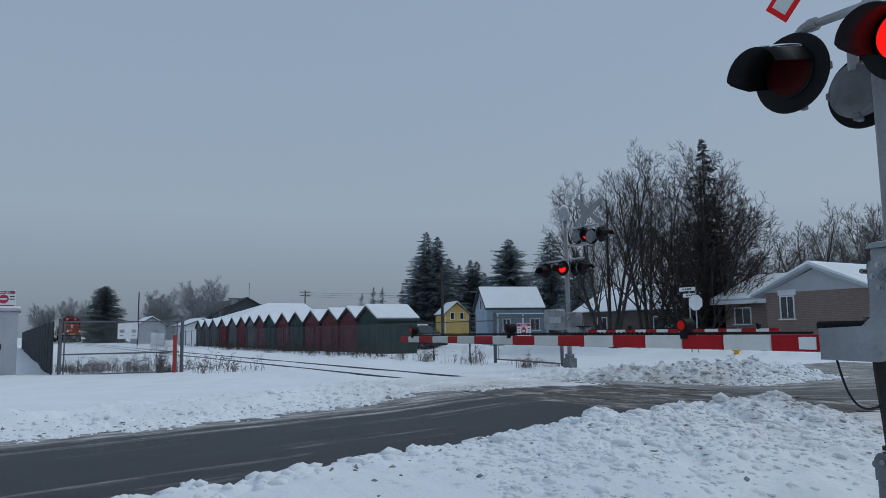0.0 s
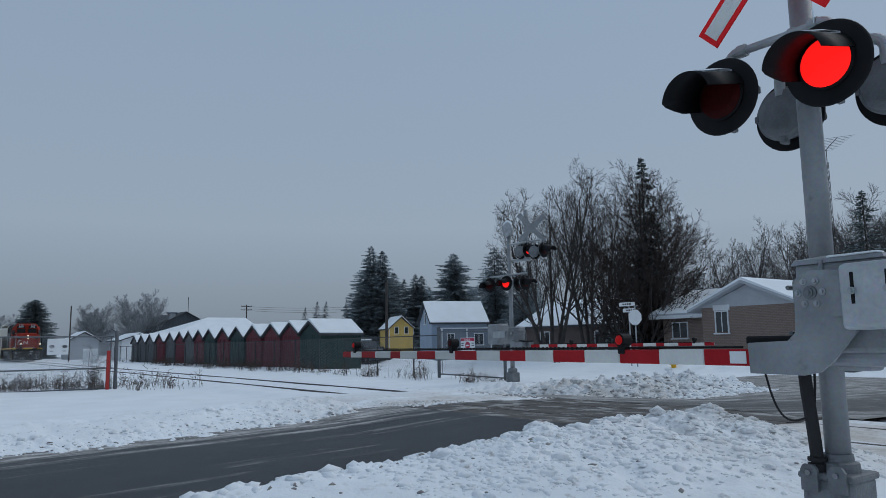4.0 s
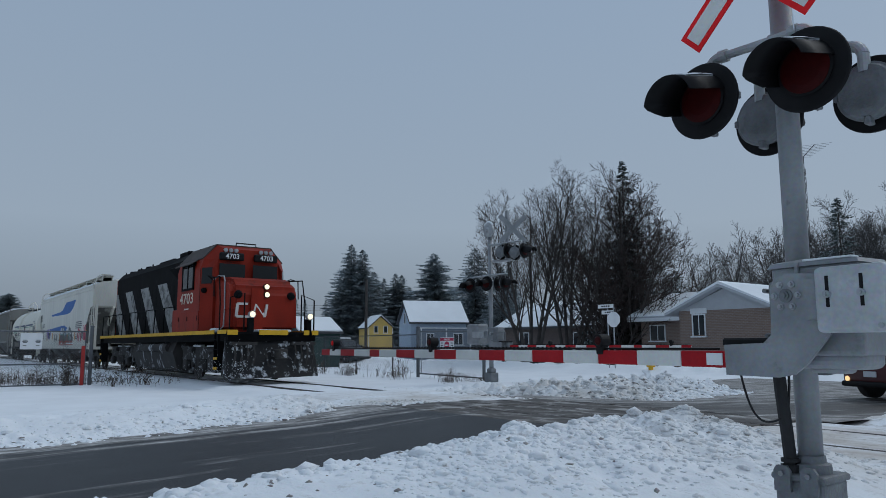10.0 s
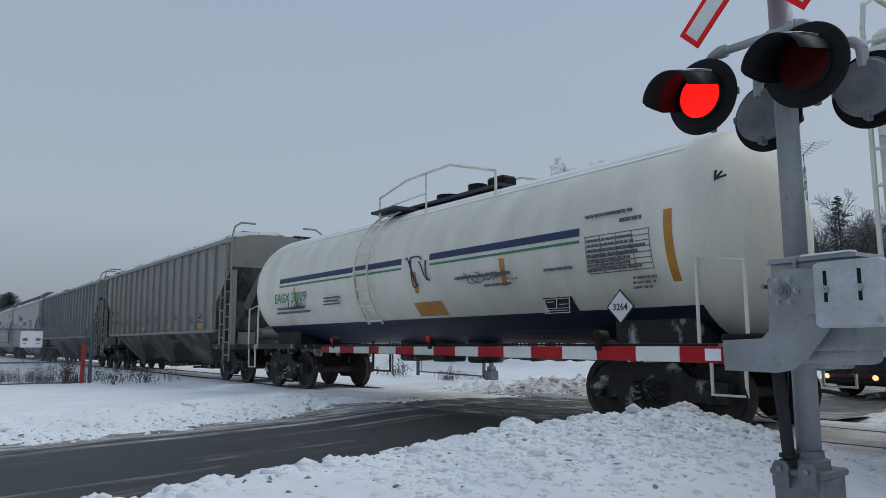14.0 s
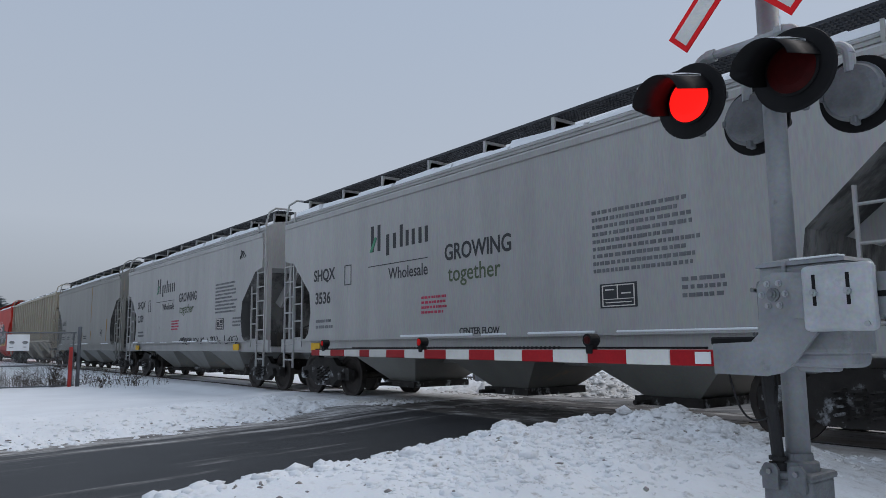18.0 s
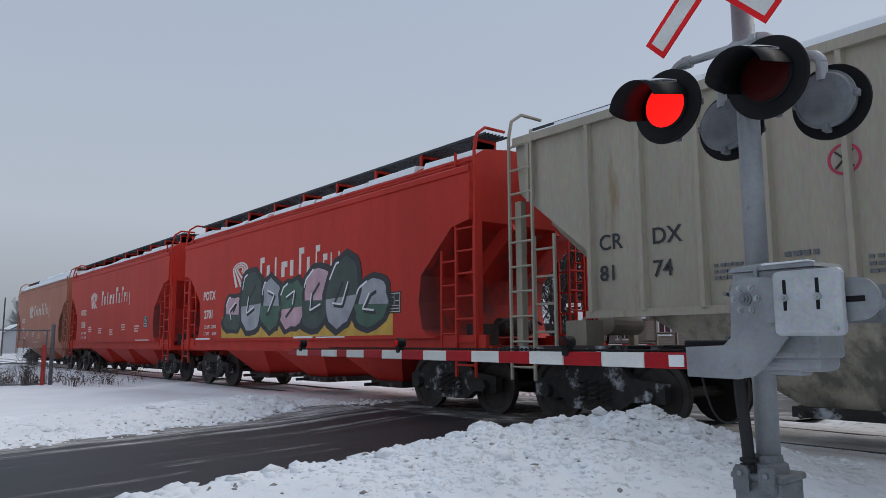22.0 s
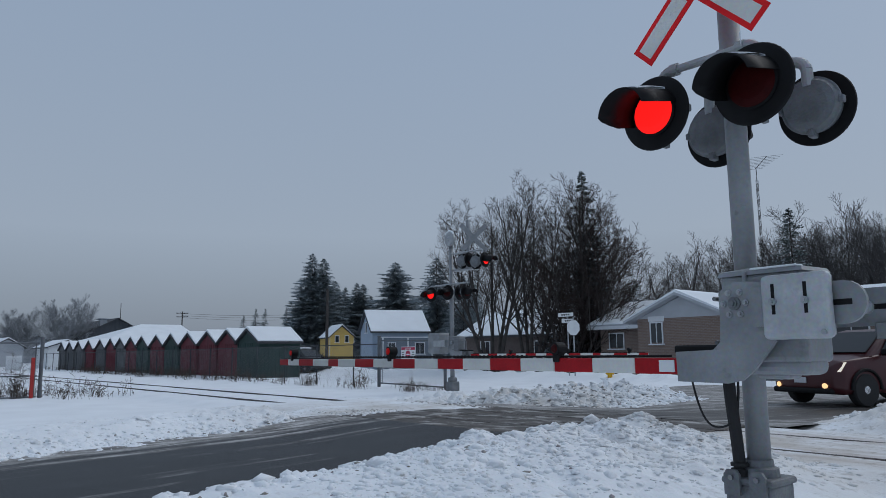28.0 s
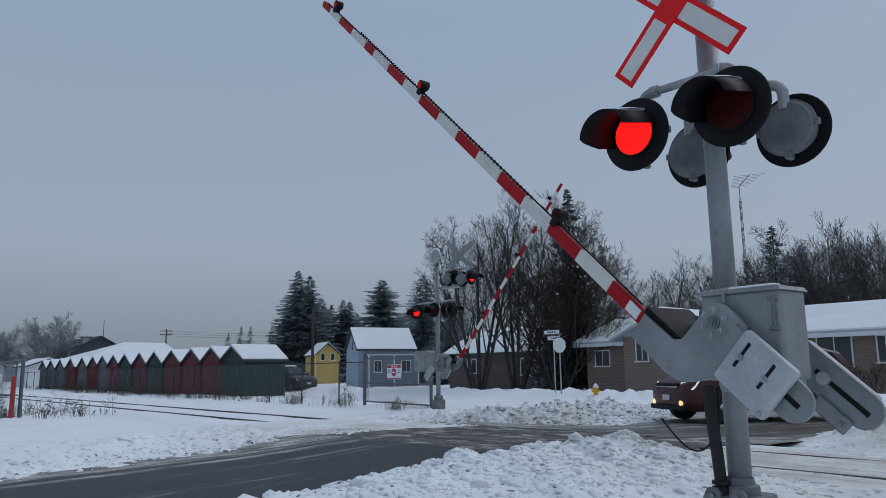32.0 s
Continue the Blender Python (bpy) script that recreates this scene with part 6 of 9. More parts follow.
def agrium(rr, rl, num, tags):
    c = hopper("covered_hopper", rr, rl, GREY_AG, "pale grey covered hopper car with dark lettering", bays=3, belly=GREY_NA)
    o, h = c["behind"], c["half"]
    L = -h  # lettering is set out from the rear end
    y = SIDE
    mark(c, "SHQX", 0.36, L + 1.57, 2.60, INK, y, 0, bold=0.025)
    mark(c, num, 0.36, L + 1.65, 2.08, INK, y, 0, bold=0.025)
    bars(c, L + 1.7, 1.72, 2, 0.95, 0.26, FAINT, y, 31)
    b = bm()
    for x0, x1, z0, z1 in ((2.98, 3.26, 2.83, 2.85), (2.98, 3.26, 2.42, 2.44), (2.98, 3.0, 2.42, 2.85), (3.24, 3.26, 2.42, 2.85)):
        box(b, L + x0, L + x1, y - 0.004, y + 0.01, z0, z1)
    part("plate_mark", b, INK, c)
    # maker's word as plain strokes, with a green leaf stroke
    b = bm()
    for x, w, z0, z1 in ((4.05, 0.10, 3.02, 3.55), (4.30, 0.10, 3.02, 3.55), (4.62, 0.10, 2.90, 3.32), (4.86, 0.10, 3.02, 3.32), (5.10, 0.09, 3.02, 3.45), (5.30, 0.09, 3.02, 3.32), (5.50, 0.09, 3.02, 3.32), (5.72, 0.09, 3.02, 3.32), (5.92, 0.09, 3.02, 3.32)):
        part("emblem_stroke", box(bm(), L + x, L + x + w, y - 0.004, y + 0.01, z0, z1), INK, c)
    flat_shape("leaf_stroke", [(L + 4.0, 3.02), (L + 4.1, 3.02), (L + 4.28, 3.3), (L + 4.2, 3.32)], y - 0.004, GREENBAND, c)
    b = bm()
    box(b, L + 3.95, L + 6.0, y - 0.004, y + 0.01, 2.72, 2.735)
    part("rule", b, INK, c)
    mark(c, "Wholesale", 0.32, L + 4.7, 2.42, INK, y, 0, sx=0.95)
    mark(c, "GROWING", 0.40, L + 6.5, 2.62, INK, y, 0, sx=0.88, bold=0.02)
    mark(c, "together", 0.40, L + 6.6, 2.24, OLIVE, y, 0, sx=0.98)
    bars(c, L + 9.9, 2.98, 9, 1.7, 0.92, FAINT, y, 33)
    mark(c, "CENTER FLOW", 0.15, L + 6.9, 1.32, INK, y, 0, bold=0.025)
    bars(c, L + 5.8, 2.02, 4, 0.85, 0.36, SPRAY_RED, y, 34)
    b = bm()
    box(b, L + 10.0, L + 10.62, y - 0.004, y + 0.01, 1.62, 1.95)
    part("data_panel", b, INK, c)
    bars(c, L + 11.3, 1.95, 3, 0.7, 0.3, FAINT, y, 36)
    # dark curved end bulge with the slope sheet behind
    for s in (-1, 1):
        b = bm()
        box(b, *sorted((s * (h - 1.9), s * (h - 1.5))), y - 0.01, y + 0.01, 1.03, 1.2)
        part("reflector", b, YELLOW, c)
    if tags:
        for k in range(4):
            scrawl(c, L + 6.6 + 1.35 * k, 1.22, 1.0, 0.22, INK, 41 + k, 4, y=y, r=0.013)
        scrawl(c, L + 11.7, 3.55, 0.35, 0.25, INK, 52, 2, y=y, r=0.012)
    return c


for args in ((-91.2, -105.4, "3536", False), (-106.7, -120.0, "2329", True)):
    _c = agrium(*args)
    CARS.append((_c, _c["behind"]))
_c = hopper("covered_hopper", -121.3, -134.8, GREY_NA, "plain weathered grey covered hopper car with rust runs", bays=3)
mark(_c, "NAHX", 0.34, -_c["half"] + 1.5, 2.3, INK, SIDE, 0)
mark(_c, "20782", 0.34, -_c["half"] + 1.5, 1.86, INK, SIDE, 0)
for _k in range(5):
    bars(_c, -_c["half"] + 1.6 + 1.3 * _k, 1.7, 2, 0.7, 0.2, INK, SIDE, 50 + _k)
RUST = mat("rust_run", (0.30, 0.17, 0.05), 0.8, var=0.3, scale=6, stretch=(3, 1, 0.3), bump=0.1)
for _x, _z0, _z1, _w in ((1.55, 2.35, 4.05, 0.07), (1.60, 1.5, 1.9, 0.09), (4.62, 1.45, 2.38, 0.13), (-0.22, 1.5, 1.85, 0.07)):
    flat_shape("rust_run", [(_x, _z0), (_x + 0.4 * _w, _z0 - 0.06), (_x + 0.7 * _w, _z0 + 0.3), (_x + _w, _z1), (_x + 0.1 * _w, _z1)], SIDE - 0.002, RUST, _c, "orange rust run")
_b = bm()
box(_b, _c["half"] - 3.2, _c["half"] - 2.85, SIDE - 0.004, SIDE + 0.01, 1.6, 1.95)
part("data_panel", _b, INK, _c)
CARS.append((_c, _c["behind"]))
_c = grey_ribbed(-136.1, -153.5, BEIGE, "beige ribbed covered hopper car with orange stains", "CRDX", "8174", 61)
for _x in (-3.85, 3.35):
    _ring = lathe(bm(), [(0, 0.17), (0.008, 0.17), (0.008, 0.14), (0, 0.14)], (_x, RSIDE + 0.098, 3.06), (0, -1, 0), 24)
    part("warning_roundel", _ring, SPRAY_RED, _c)
    for _s in (-1, 1):
        _b = bm()
        tube(_b, [(_x - 0.09, RSIDE + 0.090, 3.06 - 0.09 * _s), (_x + 0.09, RSIDE + 0.090, 3.06 + 0.09 * _s)], 0.012, 4)
        part("roundel_bar", _b, INK, _c)
for _x, _z in ((-1.75, 2.17), (1.12, 2.18), (3.78, 2.16), (6.95, 2.65)):
    _b = bm()
    box(_b, _x, _x + 0.11, RSIDE + 0.074, RSIDE + 0.11, 1.69, _z)
    part("reflector", _b, ORANGE, _c)
CARS.append((_c, _c["behind"]))


def loft(sections):
    """Rings of equal length along x."""
    b = bm()
    rings = [[b.verts.new(p) for p in s] for s in sections]
    n = len(rings[0])
    for r, q in zip(rings, rings[1:]):
        for i in range(n):
            j = (i + 1) % n
            b.faces.new((r[i], r[j], q[j], q[i]))
    b.faces.new(rings[0][::-1])
    b.faces.new(rings[-1])
    return b


def potash(rr, rl, body, num, art=None, letter=None):
    faded = body is POTFADE
    c = hopper("covered_hopper", rr, rl, body, ("faded salmon-red" if faded else "bright red") + " covered hopper car with white lettering", bays=3)
    h = c["half"]
    L, y = -h, SIDE
    ink = letter or CHALK
    k0 = 1.62 if art else (1.87 if faded else 2.08)
    mark(c, "POTX", 0.33, L + k0, 2.4, ink, y, 0, bold=0.032)
    mark(c, num, 0.33, L + k0 + 0.1, 1.88, ink, y, 0, bold=0.032)
    if num == "1921":
        mark(c, "LD LMT  229000", 0.125, L + k0 + 0.2, 1.50, ink, y, 0, bold=0.014)
        mark(c, "LT WT      56200", 0.125, L + k0 + 0.2, 1.30, ink, y, 0, bold=0.014)
    else:
        mark(c, "LD LMT  229500", 0.125, L + k0 + 0.12, 1.60, ink, y, 0, bold=0.02)
        mark(c, "LT WT      56500", 0.125, L + k0 + 0.12, 1.41, ink, y, 0, bold=0.02)
    # emblem: nested arches on a flared foot
    e0 = L + (0.35 if faded else 0.0)
    b = bm()
    for k in range(3):
        u, v, t = 0.47 - 0.13 * k, 0.20 - 0.055 * k, 0.036
        arc = [(e0 + 4.10 + u * math.cos(a), 3.08 + v * math.sin(a)) for a in np.linspace(-1.0, 3.05, 22)]
        inn = [(e0 + 4.10 + (u - 2.2 * t) * math.cos(a), 3.08 + (v - t) * math.sin(a)) for a in np.linspace(-1.0, 3.05, 22)]
        leg = [arc[-1], (e0 + 3.82 + 0.31 * k, 2.63), (e0 + 3.98 + 0.31 * k, 2.64), inn[-1]]
        merge(b, sheet_of(arc + leg + inn[::-1], y - 0.006, y + 0.01))
    part("emblem", b, ink, c, "white arched emblem")
    # owner's word as plain strokes
    x = L + 5.3
    for k, (w, up, dn) in enumerate(((0.10, 0.50, 0), (0.16, 0.28, 0), (0.08, 0.44, 0), (0.16, 0.30, 0), (0.16, 0.30, 0), (0.10, 0.54, 0), (0.12, 0.30, 0), (0.05, 0.52, 0), (0.05, 0.3, 0), (0.05, 0.3, 0), (0.05, 0.3, -0.14))):
        b = bm()
        box(b, x, x + w, y - 0.005, y + 0.01, 2.72 + dn, 2.78 + up)
        if k in (0, 3, 5, 7, 8):
            box(b, x + w, x + w + 0.13, y - 0.005, y + 0.01, 2.72 + up - 0.08, 2.78 + up)
        part("lettering_stroke", b, ink, c)
        x += w + 0.27
    for k in range(5):
        bars(c, L + 3.4 + 1.6 * k, 1.9 - 0.08 * (k % 3), 3, 0.55, 0.26, ink, y, 80 + k)
    b = bm()
    prism(b, [(-1.46, 4.34), (-1.42, 4.46), (-1.15, 4.64), (-0.5, 4.72), (0.5, 4.72), (1.15, 4.64), (1.42, 4.46), (1.46, 4.34), (0, 4.42)], -h + 0.12, h - 0.12, "x")
    if faded:
        part("roof_snow", b, ROOFSNOW, c, "thick snow blanket on the roof")
        rnd, cuts = random.Random(5), []
        for x in np.arange(-h + 4.2, h - 0.2, 0.45):
            top = 4.80 + rnd.uniform(0.0, 0.09)
            cuts.append([(x, -1.30, 4.50), (x, -1.22, top - 0.10), (x, -1.0, top), (x, 1.0, top), (x, 1.22, top - 0.10), (x, 1.30, 4.50)])
        drift = loft(cuts)
        part("snow_drift", drift, ROOFSNOW, c, "drifted snow over the running boards")
    else:
        b.free()
    if not faded:
        b = bm()
        box(b, h - 2.35, h - 1.95, y - 0.006, y + 0.01, 1.72, 2.12)
        part("data_panel", b, INK, c)
    if art:
        graffiti(c, L + 3.2, L + 10.8, 1.32, 2.95, 7, [G_BROWN, G_GREY, G_GREEN, G_PINK], art, base=G_YELLOW)
    return c


for args in ((-154.4, -167.6, POTRED, "2701", 91), (-169.0, -182.2, POTRED, "2538", None), (-183.1, -195.95, POTFADE, "1921", None)):
    _c = potash(*args)
    CARS.append((_c, _c["behind"]))


for _c, _o in CARS:
    for _p in [q for q in _c.children if q.name.startswith("data_panel")]:
        _v = [w.co for w in _p.data.vertices]
        _x0, _x1 = min(w.x for w in _v), max(w.x for w in _v)
        _z0, _z1, _y = min(w.z for w in _v), max(w.z for w in _v), min(w.y for w in _v)
        _b = bm()
        for _u0, _u1, _w0, _w1 in ((0.06, 0.94, 0.90, 0.94), (0.06, 0.94, 0.06, 0.10), (0.06, 0.09, 0.10, 0.90), (0.91, 0.94, 0.10, 0.90), (0.47, 0.50, 0.36, 0.90), (0.06, 0.94, 0.34, 0.37), (0.15, 0.40, 0.72, 0.77), (0.58, 0.84, 0.55, 0.60), (0.15, 0.85, 0.20, 0.24)):
            box(_b, _x0 + _u0 * (_x1 - _x0), _x0 + _u1 * (_x1 - _x0), _y - 0.002, _y + 0.004, _z0 + _w0 * (_z1 - _z0), _z0 + _w1 * (_z1 - _z0))
        tagged(part("panel_print", _b, CHALK, _p), kind="stuff")


def along(t):
    """Where the locomotive's front platform stands at t seconds."""
    return -142.92 + 10.8494 * t + 0.15530 * t * t - 0.0023803 * t ** 3

# ================================================================ crossing signals
SWAY, FLASH_A, FLASH_B, ARMS = [], [], [], []   # glowing discs by phase, and the gate arms


def flasher(signal, x, y, z, turn, phase=None, r=0.254, visor=1.0):
    """Round black background, hood, red lens and cast back; turn 0 faces -y. The lit disc behind the lens is keyed."""
    m = pose(x, y, z, 0, 0, turn)
    k = r / 0.254
    b = lathe(bm(), [(-0.006, r), (0.004, r + 0.004), (0.012, r), (0.016, r - 0.012), (0.016, 0.17 * k)], (0, 0, 0), (0, -1, 0), 40)
    disc = part("flasher_background", b, BLACK, signal)
    disc.matrix_basis = m
    # cast housing at the back with its lid, hinge and latch
    b = lathe(bm(), [(-0.135 * k, 0.03 * k), (-0.130 * k, 0.12 * k), (-0.118 * k, 0.168 * k), (-0.095 * k, 0.182 * k), (-0.090 * k, 0.196 * k), (-0.070 * k, 0.196 * k), (-0.066 * k, 0.182 * k), (-0.004, 0.176 * k)], (0, 0, 0), (0, -1, 0), 40)
    rbox(b, -0.02 * k, 0.02 * k, 0.05 * k, 0.13 * k, -0.225 * k, -0.17 * k, 0.006, 1)
    rbox(b, -0.215 * k, -0.18 * k, 0.06 * k, 0.10 * k, -0.03 * k, 0.02 * k, 0.006, 1)
    rbox(b, 0.18 * k, 0.215 * k, 0.06 * k, 0.10 * k, -0.02 * k, 0.03 * k, 0.006, 1)
    part("housing", b, CASTING, disc, "grey cast lamp back")
    b = lathe(bm(), [(0.016, 0.158 * k), (0.03, 0.165 * k), (0.032, 0.150 * k)], (0, 0, 0), (0, -1, 0), 36)
    part("lens_ring", b, BLACK, disc)
    b = lathe(bm(), [(0.0, 0.150 * k), (0.034, 0.148 * k), (0.044, 0.10 * k), (0.047, 0.02 * k)], (0, 0, 0), (0, -1, 0), 36)
    part("lens", b, LENSOFF, disc, "dark red lens")
    # hood: a curved visor, longest on top
    b = bm()
    n, rows = 22, []
    for i in range(n + 1):
        a = radians(14 + 186 * i / n)
        ln = (0.16 + 0.25 * min(1.0, max(0.0, (math.sin(a) + 0.40) / 0.42)) ** 0.8) * k * visor
        rr = 0.172 * k
        rows.append([b.verts.new((q * math.cos(a), -s, q * math.sin(a) - 0.22 * s)) for q, s in ((rr, 0.012), (rr, ln), (rr + 0.005, ln), (rr + 0.005, 0.012))])
    for p, q in zip(rows, rows[1:]):
        for i in range(4):
            j = (i + 1) % 4
            b.faces.new((p[i], q[i], q[j], p[j]))
    part("hood", b, BLACK, disc, smooth=True)
    if turn == 0 and k > 0.9:
        b = bm()
        rows = []
        for i in range(9):
            a = radians(58 + 64 * i / 8)
            rows.append([b.verts.new((0.178 * math.cos(a), -s, 0.178 * math.sin(a) - 0.22 * s + dz)) for s, dz in ((0.02, 0.0), (0.33, 0.0), (0.33, 0.006), (0.17, 0.014), (0.02, 0.012))])
        for p, q in zip(rows, rows[1:]):
            for i in range(5):
                j = (i + 1) % 5
                b.faces.new((p[i], q[i], q[j], p[j]))
        part("hood_snow", b, ROOFSNOW, disc, "thin snow on the hood")
    if phase is not None:
        b = lathe(bm(), [(0.0, 0.149 * k), (0.036, 0.1475 * k), (0.047, 0.10 * k), (0.050, 0.02 * k)], (0, 0, 0), (0, -1, 0), 36)
        lit = part("lit_lens", b, LENSON, disc, "glowing red lamp disc")
        (FLASH_A if phase == "a" else FLASH_B).append((lit, 0.012))
        # rows of small diodes on the lit disc
    return disc


def striped_arm(parent, edges, tag=True, h0=0.105, h1=0.075):
    """Gate arm along x: alternate red and white sleeves on a flat beam, wire truss and three small lights."""
    start, stripes, L = edges[0], len(edges) - 1, edges[-1] - edges[0]
    b = bm()
    box(b, start - 0.25, start + L, -0.018, 0.018, -0.02, 0.02)
    beam = part("gate_arm", b, GALV, parent)
    for k in range(stripes):
        x0, x1 = edges[k], edges[k + 1]
        ha = h0 + (h1 - h0) * k / stripes
        b = bm()
        rbox(b, x0 + 0.001, x1 - 0.001, -0.024, 0.024, -ha / 2, ha / 2, 0.006, 1)
        part("stripe", b, RED if k % 2 == 0 else WHITE, beam)
    if tag:
        b = bm()
        box(b, start + 0.06, start + 0.18, 0.025, 0.029, -0.038, 0.038)
        part("tag_plate", b, SIGNWHITE, beam)
    b = bm()
    tube(b, [(start + 0.1, 0.0, h0 / 2 + 0.012), (start + L * 0.5, 0.0, h0 / 2 + 0.012), (start + L - 0.1, 0.0, h1 / 2 + 0.008)], 0.008, 5)
    part("cable", b, BLACK, beam)
    b = bm()
    for x in np.arange(start + 1.5, start + L - 1.2, 0.055):
        box(b, x, x + 0.010, -0.008, 0.008, h0 / 2, h0 / 2 + 0.024)
    tagged(part("cable_clip", b, BLACK, beam), kind="stuff")
    return beam


ARM_EDGES = [0.47, 0.859, 1.249, 1.637, 2.03, 2.421, 2.81, 3.205, 3.602, 4.007, 4.417, 4.826, 5.244, 5.497, 5.926, 6.339, 6.69, 6.962]


def arm_light(beam, x, z, phase, r=0.038):
    b = bm()
    rbox(b, x - 0.035, x + 0.035, -0.035, 0.035, z - 0.055, z + 0.02, 0.008, 1)
    stand = part("light_bracket", b, BLACK, beam)
    b = lathe(bm(), [(-0.04, r), (0.0, r * 1.08), (0.04, r), (0.055, r * 0.6)], (x, 0, z + r + 0.01), (0, 1, 0), 18)
    body = part("arm_light", b, LENSOFF if phase != "on" else LENSON2, beam, "small red arm light")
    part("rim", lathe(bm(), [(-0.045, r * 1.0), (-0.045, r * 1.28), (0.045, r * 1.28), (0.045, r * 1.0)], (x, 0, z + r + 0.01), (0, 1, 0), 18), BLACK, body)
    b = lathe(bm(), [(-0.02, r * 0.9), (0.05, r * 0.92), (0.058, r * 0.5)], (x, 0, z + r + 0.01), (0, 1, 0), 18)
    if phase in ("a", "b"):
        lit = part("lit_lens", b, LENSON2, body)
        (FLASH_A if phase == "a" else FLASH_B).append((lit, -0.025))
    else:
        b.free()


def crossbuck(signal, x, y, z, facing, front, border, half=0.60, w=0.19, turn=0):
    """Two crossed blades, white with a red border; facing -1 is towards -y."""
    for i, a in enumerate((45, -45)):
        m = Matrix.Translation((x, y + facing * 0.012 * i, z)) @ Matrix.Rotation(radians(turn), 4, "Z") @ Matrix.Rotation(radians(a), 4, "Y")
        b = bm()
        box(b, -half, half, -0.004, 0.004, -w / 2, w / 2, m)
        blade = part("crossbuck_blade", b, border, signal)
        if front is not border:
            t = 0.036
            for x0, x1 in ((-half + t, -w / 2 - t if i else -w / 2 + 0.02), (w / 2 + t if i else w / 2 - 0.02, half - t)):
                b = bm()
                box(b, x0, x1, *sorted((facing * 0.004, facing * 0.0065)), -w / 2 + t, w / 2 - t, m)
                part("blade_face", b, front, blade)
            if i == 0:
                b = bm()
                box(b, -w / 2, w / 2, *sorted((facing * 0.004, facing * 0.0065)), -w / 2 + t, w / 2 - t, m)
                part("blade_face", b, front, blade)


def gate_mechanism(signal, O, yaw, cw=True, mirror=1):
    """Case on the mast, and the keyed arm carrier with its side plates and counterweights. Arm frame: x along the arm, y to the road side."""
    m0 = pose(*O, 0, 0, yaw)
    hub_case = bm()
    rbox(hub_case, -0.37, 0.14, -0.16, 0.13, -0.34, 0.175, 0.03, 3)
    case = part("gate_mechanism_case", hub_case, SILVER, signal, "grey cast gate mechanism case")
    case.matrix_basis = m0
    b = bm()
    solid(b, [(-0.38, -0.17, 0.165), (0.15, -0.17, 0.165), (0.15, 0.14, 0.165), (-0.38, 0.14, 0.165), (-0.365, -0.155, 0.19), (0.0, -0.02, 0.225), (0.135, -0.155, 0.195), (0.135, 0.125, 0.195), (-0.365, 0.125, 0.19)],
          ((3, 2, 1, 0), (0, 1, 6, 5, 4), (1, 2, 7, 6), (2, 3, 8, 7), (3, 0, 4, 8), (4, 5, 8), (5, 6, 7), (5, 7, 8)))
    part("case_lid", b, SILVER, case)
    b = bm()
    rbox(b, -0.34, -0.06, 0.05, 0.13, 0.192, 0.204, 0.005, 2)
    part("lid_snow", b, ROOFSNOW, case)
    b = bm()
    rbox(b, -0.345, -0.325, 0.128, 0.152, -0.05, 0.13, 0.006, 1)
    for z in (-0.05, 0.12):
        rbox(b, -0.365, -0.305, 0.125, 0.15, z - 0.012, z + 0.012, 0.005, 1)
    part("lid_hasp", b, CASTING, case)
    b = bm()
    rbox(b, 0.0, 0.13, 0.126, 0.136, 0.03, 0.045, 0.003, 1)
    part("case_seam", b, BLACK, case)
    b = bm()
    rbox(b, -0.045, -0.02, 0.126, 0.15, -0.05, 0.19, 0.008, 2)
    part("case_rib", b, SILVER, case)
    b = bm()
    rbox(b, -0.36, 0.08, -0.13, 0.11, -0.41, -0.30, 0.045, 3)
    rbox(b, -0.22, -0.02, -0.08, 0.06, -0.435, -0.38, 0.02, 2)
    part("motor_sump", b, SILVER, case)
    b = bm()
    rbox(b, 0.08, 0.32, -0.36, -0.1, -0.28, 0.12, 0.03, 2)
    for z in (-0.22, 0.06):
        tube(b, [(0.05, -0.1, z), (0.05, -0.37, z), (0.34, -0.37, z), (0.34, -0.1, z)], 0.015, 6)
    part("mast_clamp", b, CASTING, case)
    # carrier that turns about the hub
    hub = part("arm_hub", cyl(bm(), (0, -0.38, 0), (0, 0.19, 0), 0.045, seg=16), GALV, signal)
    hub.matrix_basis = m0
    out = [(0.10, 0.05), (0.07, 0.10), (0.0, 0.125), (-0.10, 0.12), (-0.18, 0.11), (-0.20, -0.05), (-0.24, -0.22), (-0.10, -0.38), (-0.02, -0.44), (0.08, -0.46), (0.42, -0.455), (0.425, -0.275), (0.16, -0.265), (0.11, -0.22), (0.10, -0.1)]
    b = bm()
    prism(b, out, 0.185, 0.205)
    b.normal_update()
    bmesh.ops.triangulate(b, faces=[fc for fc in b.faces if len(fc.verts) > 4])
    part("side_plate", b, SILVER, hub, "grey steel arm plate")
    b = bm()
    prism(b, out, -0.305, -0.285)
    b.normal_update()
    bmesh.ops.triangulate(b, faces=[fc for fc in b.faces if len(fc.verts) > 4])
    part("side_plate", b, SILVER, hub)
    b = bm()
    rbox(b, 0.10, 0.46, -0.28, 0.18, -0.285, -0.235, 0.01, 1)
    part("jaw_guard", b, BLACK, hub)
    b = bm()
    box(b, 0.30, 0.44, -0.03, 0.17, -0.44, -0.28)
    part("arm_clamp", b, CASTING, hub)
    for k in range(6):
        a = radians(60 * k)
        x, z = 0.072 * math.cos(a), 0.072 * math.sin(a)
        b = bm()
        cyl(b, (x, 0.204, z), (x, 0.212, z), 0.019, seg=14)
        cyl(b, (x, 0.21, z), (x, 0.226, z), 0.0115, seg=6)
        part("bolt", b, GALV, hub)
